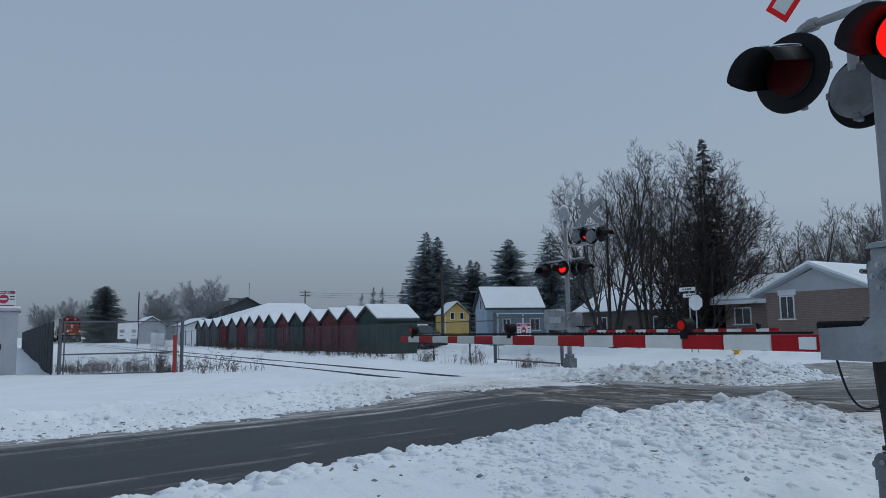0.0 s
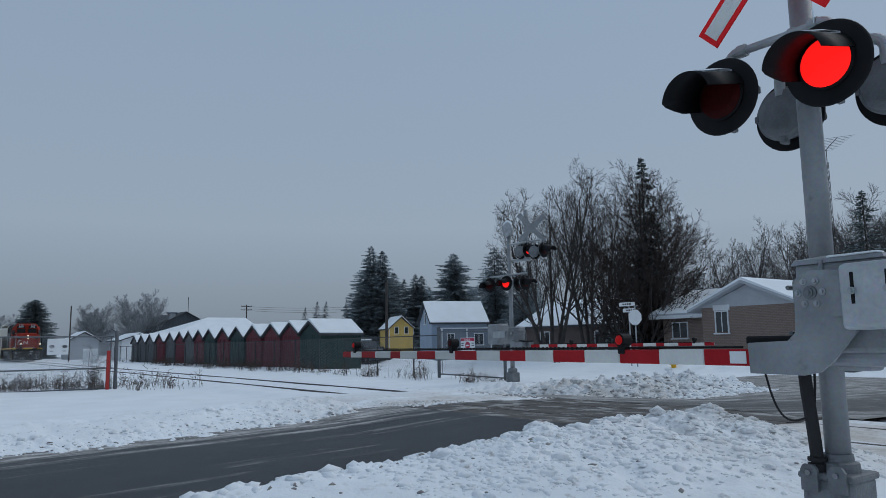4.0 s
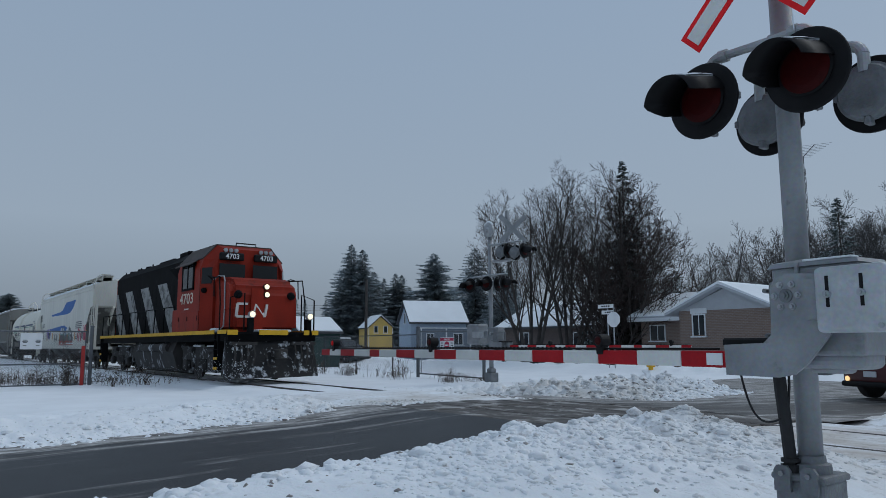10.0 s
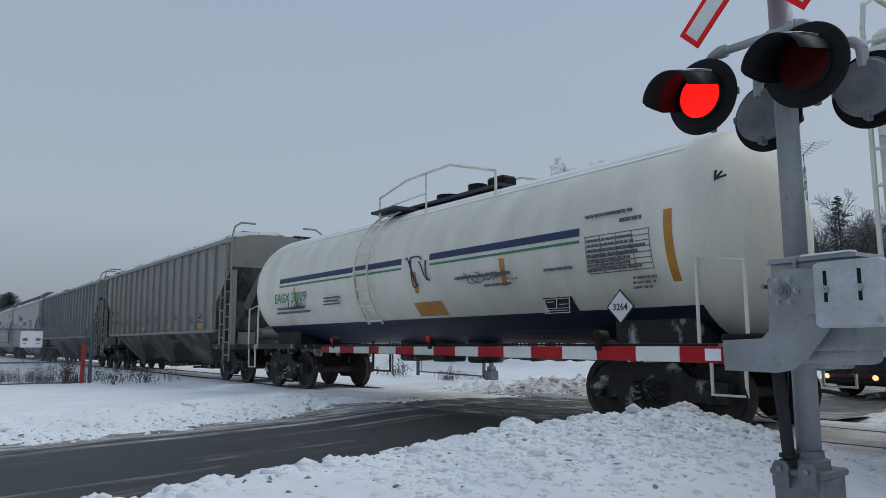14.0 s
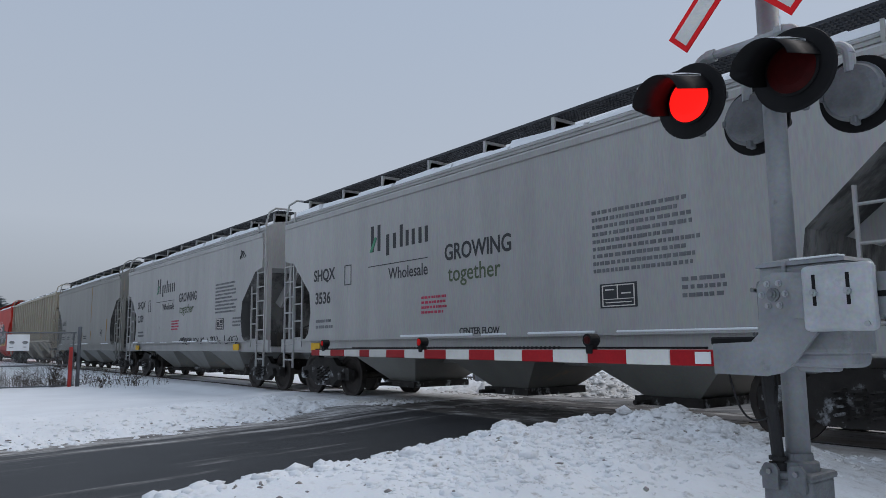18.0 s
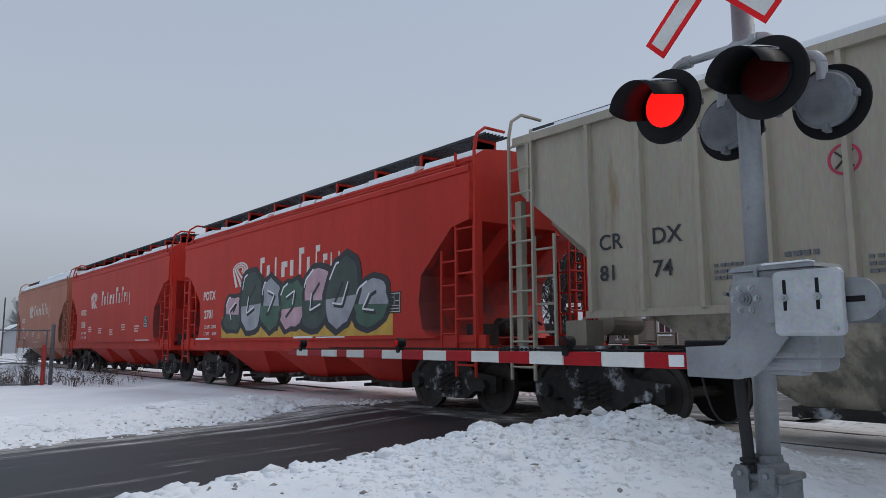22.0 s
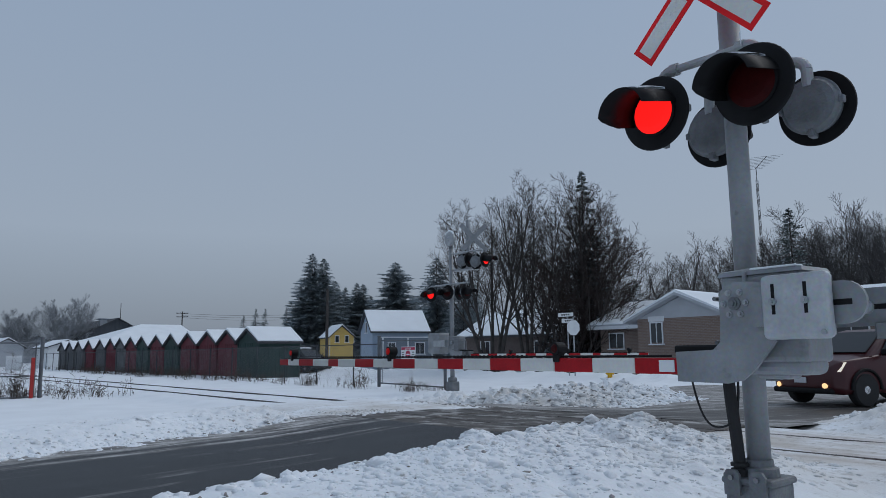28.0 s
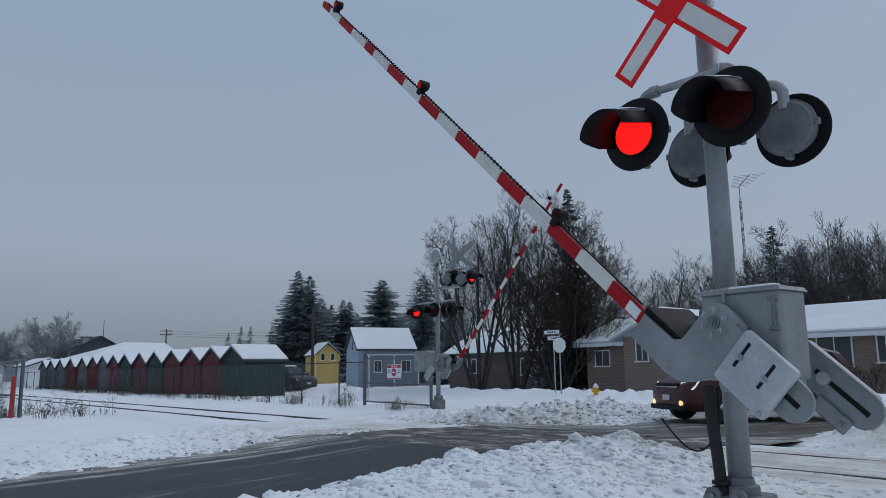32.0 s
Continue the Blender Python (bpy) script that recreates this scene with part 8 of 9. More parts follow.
def window(house, x, y, z, w, h, face, bars_=True):
    """A framed window set proud of a wall; face is the axis it looks along ('-y' or '+x')."""
    def bx(b, u0, u1, d0, d1, z0, z1):
        if face == "-y":
            box(b, x + u0, x + u1, y - d1, y - d0, z + z0, z + z1)
        elif face == "-x":
            box(b, x - d1, x - d0, y + u0, y + u1, z + z0, z + z1)
        else:
            box(b, x + d0, x + d1, y + u0, y + u1, z + z0, z + z1)
    b = bm()
    bx(b, -w / 2, w / 2, 0.0, 0.02, -h / 2, h / 2)
    wn_ = part("window", b, PANE, house)
    b = bm()
    f = 0.06
    bx(b, -w / 2 - f, -w / 2, 0.0, 0.05, -h / 2 - f, h / 2 + f)
    bx(b, w / 2, w / 2 + f, 0.0, 0.05, -h / 2 - f, h / 2 + f)
    bx(b, -w / 2, w / 2, 0.0, 0.05, h / 2, h / 2 + f)
    if bars_:
        bx(b, -0.02, 0.02, 0.0, 0.035, -h / 2, h / 2)
    part("frame", b, TRIM, wn_)
    b = bm()
    bx(b, -w / 2 - 0.12, w / 2 + 0.12, 0.0, 0.12, -h / 2 - f - 0.06, -h / 2 - f)
    part("sill", b, TRIM, wn_)


# the row of storage sheds, gables to the line
SHED_X = [-40.3, -43.2, -46.3, -49.7, -53.0, -56.1, -59.5, -62.3, -65.2, -68.0, -71.3, -75.2, -79.0, -82.6, -86.0]
for _k, _x in enumerate(SHED_X):
    _w = 1.42 if _k else 1.45
    _m = (SHEDGREEN, SHEDRED, SHEDRED, SHEDRED, SHEDGREEN, SHEDRED, SHEDGREEN, SHEDRED, SHEDGREY, SHEDRED, SHEDGREY, SHEDRED, SHEDGREY, SHEDGREY, SHEDGREY)[_k]
    _nm = {id(SHEDGREEN): "dark green", id(SHEDRED): "barn red", id(SHEDGREY): "dark grey"}[id(_m)]
    _s = gable_house("storage_shed", _nm + " wooden storage shed with snowy roof", _x - _w, _x + _w, 18.6, 21.25, -0.2, 1.90, 2.62, "y", _m, group="row of sheds", over=0.16, category="shed")
    for _j in range(9):
        _b = bm()
        _u = _x - _w + 2 * _w * (_j + 0.5) / 9
        box(_b, _u - 0.012, _u + 0.012, 18.575, 18.6, -0.1, 1.88)
        part("batten", _b, _m, _s)
    if _k == 0:
        for _j in range(11):
            _b = bm()
            _v = 18.75 + 2.35 * _j / 10
            box(_b, _x + _w, _x + _w + 0.025, _v - 0.012, _v + 0.012, -0.1, 1.88)
            part("batten", _b, _m, _s)
# small blue house with a steep snowy roof
blue = gable_house("house", "small blue house with snow-covered roof", -2.6, 2.6, -1.95, 1.95, -0.2, 3.2, 4.9, "x", BLUESIDE, over=0.25, group="houses")
blue.matrix_basis = pose(-54.13, 39.19, 0, 0, 0, 72)
window(blue, -2.6, -0.05, 3.55, 0.42, 0.85, "-x", False)
# porch front in a darker blue than the gable: its shade is painted in
_b = bm()
box(_b, -2.0, 2.6, -3.1, -1.96, -0.2, 2.55)
part("porch", _b, SLATESHADE, blue)
_b = bm()
box(_b, -2.1, 2.7, -3.2, -1.96, 2.56, 2.64)
part("porch_roof", _b, TRIM, blue)
for _x in (-2.0, 0.3, 2.55):
    part("porch_post", box(bm(), _x - 0.06, _x + 0.06, -3.13, -3.10, -0.2, 2.55), TRIM, blue)
window(blue, 1.4, -3.1, 1.65, 0.8, 0.9, "-y")
window(blue, -1.2, -3.1, 1.65, 0.6, 0.9, "-y")
# yellow house, gable to the crossing
yel = gable_house("house", "small yellow house with snow-covered roof", -2.2, 2.2, -1.55, 1.55, -0.2, 3.28, 4.62, "x", YELLOWSIDE, over=0.2, group="houses")
yel.matrix_basis = pose(-78.57, 48.08, 0, 0, 0, -14.9)
window(yel, 2.2, -0.62, 3.05, 0.42, 0.75, "+x", False)
window(yel, 2.2, 0.62, 3.05, 0.42, 0.75, "+x", False)
for _y in (-1.55, 1.50):
    part("corner_trim", box(bm(), 2.2, 2.225, _y, _y + 0.06, -0.2, 3.25), TRIM, yel)
# dark brick house under the trees
brn = gable_house("house", "dark brick bungalow with snowy roof among trees", -41.5, -31.0, 36.5, 43.0, -0.2, 2.45, 4.1, "x", BRICKDARK, over=0.4, group="houses")
window(brn, -39.0, 36.5, 1.5, 0.9, 0.9, "-y")
window(brn, -33.5, 36.5, 1.4, 1.2, 1.0, "-y")
part("dish", lathe(bm(), [(0, 0.05), (0.08, 0.25), (0.12, 0.36), (0.13, 0.36), (0.1, 0.24)], (-36.0, 37.6, 3.15), (0.3, -1, 0.3), 18), GREYSIDE, brn, "satellite dish")
# brick bungalow facing the crossing: long wing and front gable
bung = gable_house("house", "tan brick bungalow with pale gable and snowy roof", -25.8, -2.0, 33.0, 40.0, -0.2, 2.68, 3.85, "x", BRICK, over=0.55, group="houses", roof_mat=GREYSIDE)
fgab = gable_house("house_gable_wing", "front gable wing of brick bungalow with snowy roof", -21.9, -16.9, 31.0, 35.6, -0.2, 2.75, 3.82, "y", BRICK, over=0.5, category="house", gable=GREYSIDE, roof_mat=GREYSIDE)
window(fgab, -20.8, 31.0, 2.05, 0.62, 0.95, "-y")
_b = bm()
box(_b, -21.25, -20.35, 30.97, 31.0, 2.6, 2.86)
part("gable_board", _b, TRIM, fgab)
window(bung, -24.7, 33.0, 1.75, 0.9, 0.75, "-y")
window(bung, -12.6, 33.0, 1.55, 1.35, 1.7, "-y")
window(bung, -10.6, 33.0, 1.85, 0.62, 1.0, "-y")
window(bung, -7.6, 33.0, 1.85, 0.9, 0.9, "-y")
for _x0, _x1 in ((-26.3, -22.5), (-16.3, -1.5)):
    _b = bm()
    box(_b, _x0, _x1, 32.42, 32.5, 2.36, 2.54)
    part("fascia", _b, TRIM, bung)
# long hall behind the sheds and other far roofs
def hipped_hall():
    """Long hall across the view: walls, a roof hipped at one end, a snow blanket over it."""
    ob = thing("hall", pose(0, 0, 0), "long pale hall with snow-covered hipped roof behind the sheds", "building", "houses")
    x0, x1, y0, y1, e = -111.0, -97.6, 26.8, 37.4, 3.25
    for a in ((x0, x1, y0, y0 + 0.2), (x0, x1, y1 - 0.2, y1), (x0, x0 + 0.2, y0 + 0.2, y1 - 0.2), (x1 - 0.2, x1, y0 + 0.2, y1 - 0.2)):
        part("wall", box(bm(), *a, -0.3, e), TRIM, ob)

    def cap(o, z0, z1, rz):
        c = [(x0 - o, y0 - o), (x1 + o, y0 - o), (x1 + o, y1 + o), (x0 - o, y1 + o)]
        r = [(-104.3, 32.3), (-104.3, y1 + o)]
        v = [(x, y, z0) for x, y in c] + [(x, y, z1) for x, y in c] + [(r[0][0], r[0][1], rz), (r[1][0], r[1][1], rz)]
        b = bm()
        solid(b, v, ((3, 2, 1, 0), (0, 1, 5, 4), (1, 2, 6, 5), (2, 3, 7, 6), (3, 0, 4, 7), (4, 5, 8), (5, 6, 9, 8), (6, 7, 9), (7, 4, 8, 9)))
        return b
    part("roof", cap(0.5, e, e + 0.12, 5.35), DARKROOF, ob)
    part("roof_snow", cap(0.44, e + 0.13, e + 0.30, 5.62), ROOFSNOW, ob, "snow blanket on the roof")


hipped_hall()
gab = gable_house("barn", "dark gabled barn behind the hall", -165.0, -144.5, 33.6, 47.2, -0.3, 4.7, 8.35, "x", BARNDARK, over=0.6, snow=False, group="houses", category="building")
part("chimney", box(bm(), -146.2, -144.9, 37.5, 38.7, 6.6, 8.1), GREYSIDE, gab)
part("chimney_cap", box(bm(), -146.6, -144.6, 37.2, 39.0, 8.1, 8.3), SLATESHADE, gab)
part("aerial", tube(bm(), [(-146, 41.3, 8.2), (-146, 41.3, 11.4)], 0.05, 5), BLACK, gab)
gable_house("house", "small grey gabled house across the line", -131.0, -123.5, 17.3, 21.5, -0.3, 2.75, 3.95, "x", GREYSIDE, over=0.4, group="houses")
gable_house("house", "low pale gabled house beyond the sheds", -105.0, -97.6, 19.6, 23.6, -0.3, 2.4, 3.12, "x", TRIM, over=0.4, group="houses")
gable_house("house", "distant house with snowy roof", -175.0, -165.0, 26.0, 36.0, -0.3, 3.0, 5.5, "x", GREYSIDE, over=0.4, group="houses")
# white picket boards by the far track
pick = thing("picket_fence", pose(-84, 14.5, 0), "low grey picket fence by the far track", "fence")
for _k in range(16):
    _b = bm()
    prism(_b, [(-0.55 * _k, -0.3), (-0.55 * _k - 0.42, -0.3), (-0.55 * _k - 0.42, 1.2), (-0.55 * _k - 0.21, 1.4), (-0.55 * _k, 1.2)], -0.02, 0.02)
    part("picket", _b, SIGNWHITE, pick)

# stop sign seen from behind, with the street name blades
stop = thing("stop_sign", pose(-21.6, 25.7, 0), "grey back of an octagonal stop sign on a post", "road sign")
part("post", cyl(bm(), (0, 0, -0.5), (0, 0, 2.75), 0.03, seg=8), GALV, stop)
part("post", cyl(bm(), (-0.42, 0.1, -0.5), (-0.42, 0.1, 2.9), 0.03, seg=8), GALV, stop)
_b = bm()
lathe(_b, [(0, 0.36), (0.006, 0.36)], (0.02, -0.04, 2.25), (0.1, -1, 0), 8, up=(math.cos(radians(22.5)) * 0.995, 0.0995, math.sin(radians(22.5))))
part("octagon_plate", _b, SIGNWHITE, stop, "pale back of the octagon")
for _x0, _x1, _z in ((-0.95, -0.05, 2.78), (-0.75, -0.1, 2.5)):
    _b = bm()
    rbox(_b, _x0, _x1, 0.06, 0.075, _z, _z + 0.17, 0.003, 1)
    _bl = part("street_name_blade", _b, SIGNWHITE, stop)
    _b = bm()
    for _k in range(4):
        box(_b, _x0 + 0.2 + 0.13 * _k, _x0 + 0.29 + 0.13 * _k, 0.054, 0.061, _z + 0.05, _z + 0.12)
    part("print", _b, INK, _bl)
hyd = thing("fire_hydrant", pose(-19.3, 25.2, high(-19.3, 25.2) - 0.22), "yellow and white fire hydrant in the snow", "fire hydrant")
part("barrel", lathe(bm(), [(0, 0.10), (0.05, 0.15), (0.08, 0.10), (0.45, 0.10), (0.47, 0.14), (0.50, 0.14)], (0, 0, 0), (0, 0, 1), 16), YELLOW, hyd)
part("bonnet", lathe(bm(), [(0.50, 0.13), (0.58, 0.11), (0.64, 0.05), (0.68, 0.03)], (0, 0, 0), (0, 0, 1), 16), SIGNWHITE, hyd)
part("nozzle", cyl(bm(), (-0.19, 0, 0.36), (0.19, 0, 0.36), 0.05, seg=10), YELLOW, hyd)

# ================================================================ trees, weeds, poles and vehicles
BARK = mat("grey_bark", (0.055, 0.048, 0.044), 0.9, var=0.3, scale=3, col2=(0.45, 0.47, 0.5), amount=0.10, patch=4)
TWIG = mat("dark_twigs", (0.048, 0.042, 0.040), 0.9, var=0.25, scale=1.0)
TWIGRED = mat("reddish_twigs", (0.036, 0.024, 0.021), 0.9, var=0.3, scale=1.0)
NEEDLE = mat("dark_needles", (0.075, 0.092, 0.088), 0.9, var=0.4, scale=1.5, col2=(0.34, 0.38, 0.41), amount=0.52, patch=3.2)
# far needles: snowfall haze painted in as a paler, bluer base colour
FIRHAZE = mat("hazed_fir_needles", (0.19, 0.225, 0.24), 0.9, var=0.35, scale=1.2, col2=(0.44, 0.48, 0.52), amount=0.50, patch=2.4)
NEEDLEFAR = mat("hazed_far_needles", (0.17, 0.20, 0.21), 0.85, var=0.3, scale=1.5, col2=(0.34, 0.38, 0.42), amount=0.3, patch=2)
# far twigs: frost patches over a base lightened to stand for haze
TWIGFAR = mat("hazed_frosted_twigs", (0.075, 0.070, 0.070), 0.9, var=0.2, scale=0.8, col2=(0.4, 0.42, 0.45), amount=0.25, patch=2)
TWIGHAZE = mat("hazed_rimy_twigs", (0.24, 0.25, 0.265), 0.9, var=0.2, scale=0.8, col2=(0.4, 0.42, 0.45), amount=0.25, patch=2)
WEED = mat("dry_weeds", (0.075, 0.055, 0.042), 0.9, var=0.3, scale=2)


def mesh_of(name, verts, faces, material, parent):
    me = bpy.data.meshes.new(name)
    me.from_pydata(verts, [], faces)
    me.materials.append(material)
    ob = new(name, me)
    ob.parent = parent
    return ob


def limb(V, F, p, q, r0, r1, seg=3):
    """One tapered piece of a branch."""
    d = (q - p)
    if d.length < 1e-4:
        return
    d.normalize()
    u = d.orthogonal().normalized()
    w = d.cross(u)
    k = len(V)
    for c, r in ((p, r0), (q, r1)):
        for i in range(seg):
            a = 2 * math.pi * i / seg
            V.append(c + r * (math.cos(a) * u + math.sin(a) * w))
    for i in range(seg):
        j = (i + 1) % seg
        F.append((k + i, k + j, k + seg + j, k + seg + i))


def bare_tree(name, label, seed, height, width, stems=3, material=None, kids=(13, 6, 4, 3), low=0.24, twig=0.0105, bark=None, rise=0.10, group="trees", spread=(25, 48), wave=1.0):
    """Upright stems; branches leave at an acute angle, bend upwards and fan out into fine twigs."""
    rnd = random.Random(seed)
    ob = thing(name, pose(0, 0, 0), label, "tree", group)
    VT, FT, VB, FB = [], [], [], []

    def grow(p, d, length, r, level):
        big = level <= 1
        steps = (6, 4, 3, 2, 1)[level] if level < len(kids) else 1
        q, pts = p, [p]
        for i in range(steps):
            wob = (0.04, 0.07, 0.09, 0.10, 0.10)[level] * wave
            d = (d + Vector((rnd.uniform(-1, 1), rnd.uniform(-1, 1), rnd.uniform(-0.6, 0.6))) * wob + Vector((0, 0, rise if level < 2 else 0.07))).normalized()
            n_ = q + d * (length / steps)
            end = 0.75 if level < 3 else 0.4
            limb(VT if big else VB, FT if big else FB, q, n_, max(r * (1 - end * i / steps), twig * 0.6), max(r * (1 - end * (i + 1) / steps), twig * 0.6), 6 if level == 0 else (4 if level == 1 else 3))
            q = n_
            pts.append(q)
        if level >= len(kids):
            return
        n = kids[level]
        turn = rnd.uniform(0, 6.28)
        for k in range(n):
            f0 = low if level == 0 else 0.15
            f = min(0.995, f0 + (1 - f0) * (k + rnd.random()) / n)
            i = min(int(f * steps), steps - 1)
            base = pts[i].lerp(pts[i + 1], f * steps - i)
            ax = (pts[i + 1] - pts[i]).normalized()
            u = ax.orthogonal().normalized()
            turn += 2.4 + rnd.uniform(-0.5, 0.5)
            side = u * math.cos(turn) + ax.cross(u) * math.sin(turn)
            ang = radians(rnd.uniform(*spread) if level == 0 else rnd.uniform(24, 50))
            out = (ax * math.cos(ang) + side * math.sin(ang)).normalized()
            ln = length * (0.16 + 0.42 * (1 - f)) * rnd.uniform(0.75, 1.2) if level == 0 else length * (0.26 + 0.42 * (1 - f)) * rnd.uniform(0.7, 1.25)
            grow(base, out, max(ln, 0.25), max(twig, r * (1 - 0.7 * f) * rnd.uniform(0.42, 0.6)), level + 1)

    for s in range(stems):
        a = 6.283 * s / stems + rnd.uniform(-0.4, 0.4)
        tilt = 0.0 if stems == 1 else rnd.uniform(0.5, 1.0) * width / height * 0.75
        foot = Vector((math.cos(a) * 0.25, math.sin(a) * 0.25, -0.3)) if stems > 1 else Vector((0, 0, -0.3))
        grow(foot, Vector((math.cos(a) * tilt, math.sin(a) * tilt, 1)).normalized(), height * rnd.uniform(0.8, 0.98), height * (0.013 if stems > 1 else 0.018), 0)
    zs = sorted(v.z for v in VB)
    k = height / zs[int(len(zs) * 0.999)]
    xs = sorted(math.hypot(v.x, v.y) for v in VB)
    kw = max(0.8, width * 0.5 / xs[int(len(xs) * 0.97)])
    for v in VT + VB:
        v.x, v.y, v.z = v.x * kw, v.y * kw, v.z * k
    m = material or TWIG
    mesh_of("trunk", VT, FT, bark or BARK, ob)
    mesh_of("crown", VB, FB, m, ob)
    return ob


def conifer(name, label, seed, height, width, material=None, gaps=0.3, group="trees", power=0.8, low=0.04, dense=1.3):
    """Trunk and drooping boughs at uneven heights, each a fan of narrow needle sprays."""
    rnd = random.Random(seed)
    ob = thing(name, pose(0, 0, 0), label, "tree", group)
    VT, FT, V, F = [], [], [], []
    limb(VT, FT, Vector((0, 0, -0.3)), Vector((0, 0, height)), height * 0.014, 0.02, 7)
    n = int(height * 26 * dense)
    for i in range(n):
        if rnd.random() < gaps:
            continue
        f = (i + rnd.random()) / n
        z = height * (low + (1 - low) * f)
        a = rnd.uniform(0, 2 * math.pi)
        side = 1 + 0.18 * math.sin(a * 2 + seed) + 0.12 * math.sin(a * 3 + z * 1.3)
        r = (width * 0.5 * (1 - f) ** power * rnd.uniform(0.55, 1.12) + 0.10) * side
        d = Vector((math.cos(a), math.sin(a), 0))
        t = Vector((-math.sin(a), math.cos(a), 0))
        droop = rnd.uniform(0.05, 0.75)
        steps = max(3, int(r / 0.26))
        for j in range(1, steps + 1):
            g = j / steps
            c = d * (r * g) + Vector((0, 0, z - droop * r * g + 0.55 * droop * r * g * g))
            w = (0.16 + 0.13 * r) * (1.2 - 0.8 * g)
            for sgn in (-1, 1):
                e = c + t * sgn * w * rnd.uniform(0.6, 1.4) + d * w * 0.6 + Vector((0, 0, -w * rnd.uniform(0.2, 0.9)))
                m0 = c - d * (0.10 + 0.04 * r)
                m1 = c + d * 0.07
                k0 = len(V)
                V += [m0, m1, e, (m0 + e) / 2 + Vector((0, 0, -0.08 * w - 0.03))]
                F += [(k0, k0 + 1, k0 + 2), (k0, k0 + 2, k0 + 3)]
    mesh_of("trunk", VT, FT, BARK, ob)
    tagged(mesh_of("needle_crown", V, F, material or NEEDLE, ob), kind="stuff")
    return ob


def spot(yaw, dist):
    """A place by its bearing from the camera (degrees left of +y) and distance."""
    return -math.sin(radians(yaw)) * dist, math.cos(radians(yaw)) * dist


def plant(proto, yaw, dist, turn, s=1.0, label=""):
    x, y = spot(yaw, dist)
    c = copy_thing(proto, pose(x, y, -0.1, 0, 0, turn))
    c.scale = (s, s, s)
    if label:
        c["label"] = label
    return c


def place(ob, yaw, dist, turn=0):
    x, y = spot(yaw, dist)
    ob.matrix_basis = pose(x, y, -0.1, 0, 0, turn)
    return ob


# tall maples and the spruce beside the crossing
m1 = place(bare_tree("bare_tree", "tall bare maple with upright dark branches", 5, 11.7, 6.4, 5, kids=(12, 7, 4, 3), low=0.22, twig=0.0085, rise=0.06, spread=(20, 42), wave=0.7), 46.4, 43, 10)
m2 = place(bare_tree("bare_tree", "tall bare maple with fine upright twigs", 8, 11.8, 6.4, 5, kids=(12, 7, 4, 3), low=0.22, twig=0.0085, rise=0.06, spread=(20, 42), wave=0.7), 43.4, 43, 80)
place(bare_tree("bare_tree", "broad bare tree with reddish lower twigs", 12, 12.0, 7.4, 1, TWIGRED, kids=(36, 8, 4, 3), low=0.08, twig=0.009, spread=(38, 62), rise=0.12, wave=0.7), 39.3, 44, 30)
place(bare_tree("bare_tree", "broad bare tree with spreading branches", 15, 10.2, 7.4, 1, TWIGRED, kids=(30, 8, 4, 3), low=0.08, twig=0.009, spread=(40, 66), rise=0.10, wave=0.7), 38.0, 46, 200)
place(bare_tree("bare_tree", "dense low bare tree with drooping twigs", 18, 7.6, 7.6, 6, TWIGRED, low=0.05), 40.2, 42.5, 120)
place(conifer("spruce_tree", "tall dark spruce with snow-dusted boughs", 3, 12.6, 7.2, gaps=0.3, dense=1.3), 39.0, 45.5, 0)
place(conifer("spruce_tree", "dark spruce behind the crossing signal", 31, 11.2, 8.8, FIRHAZE, gaps=0.12, dense=1.7, power=0.65), 50.7, 75, 0)
place(conifer("spruce_tree", "dark spruce behind the crossing signal", 32, 9.0, 6.8, FIRHAZE, gaps=0.12, dense=1.7), 48.6, 72, 40)
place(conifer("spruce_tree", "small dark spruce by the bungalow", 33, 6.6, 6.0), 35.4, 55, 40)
# group of firs behind the yellow house, haze painted into their needles
f1 = place(conifer("fir_tree", "tall fir tree dusted with snow, paled for haze", 41, 15.2, 12.5, FIRHAZE, gaps=0.12, dense=1.7, power=0.72), 60.5, 101, 0)
f2 = place(conifer("fir_tree", "tall fir tree dusted with snow, paled for haze", 42, 14.5, 12.5, FIRHAZE, gaps=0.12, dense=1.7, power=0.72), 59.6, 101, 30)
f3 = place(conifer("fir_tree", "broad fir tree dusted with snow, paled for haze", 43, 13.9, 15.0, FIRHAZE, gaps=0.12, dense=1.7, power=0.6), 53.95, 100, 60)
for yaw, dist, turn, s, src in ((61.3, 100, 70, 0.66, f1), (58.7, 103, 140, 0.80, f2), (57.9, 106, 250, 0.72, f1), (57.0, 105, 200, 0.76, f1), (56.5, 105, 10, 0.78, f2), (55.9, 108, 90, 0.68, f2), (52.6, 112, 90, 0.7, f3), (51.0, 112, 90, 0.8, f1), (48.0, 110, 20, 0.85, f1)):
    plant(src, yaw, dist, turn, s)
ff = place(conifer("fir_tree", "slim fir tree far off, paled for haze", 51, 13.0, 6.0, NEEDLEFAR, gaps=0.5), 64.7, 190, 0)
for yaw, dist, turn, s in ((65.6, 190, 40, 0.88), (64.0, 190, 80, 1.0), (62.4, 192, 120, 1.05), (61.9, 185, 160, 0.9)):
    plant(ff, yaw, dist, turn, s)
# bare trees, right and left; the haze is painted into their pale twigs
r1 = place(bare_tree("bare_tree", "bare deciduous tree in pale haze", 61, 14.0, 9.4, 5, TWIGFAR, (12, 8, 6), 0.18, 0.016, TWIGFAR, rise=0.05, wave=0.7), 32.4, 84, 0)
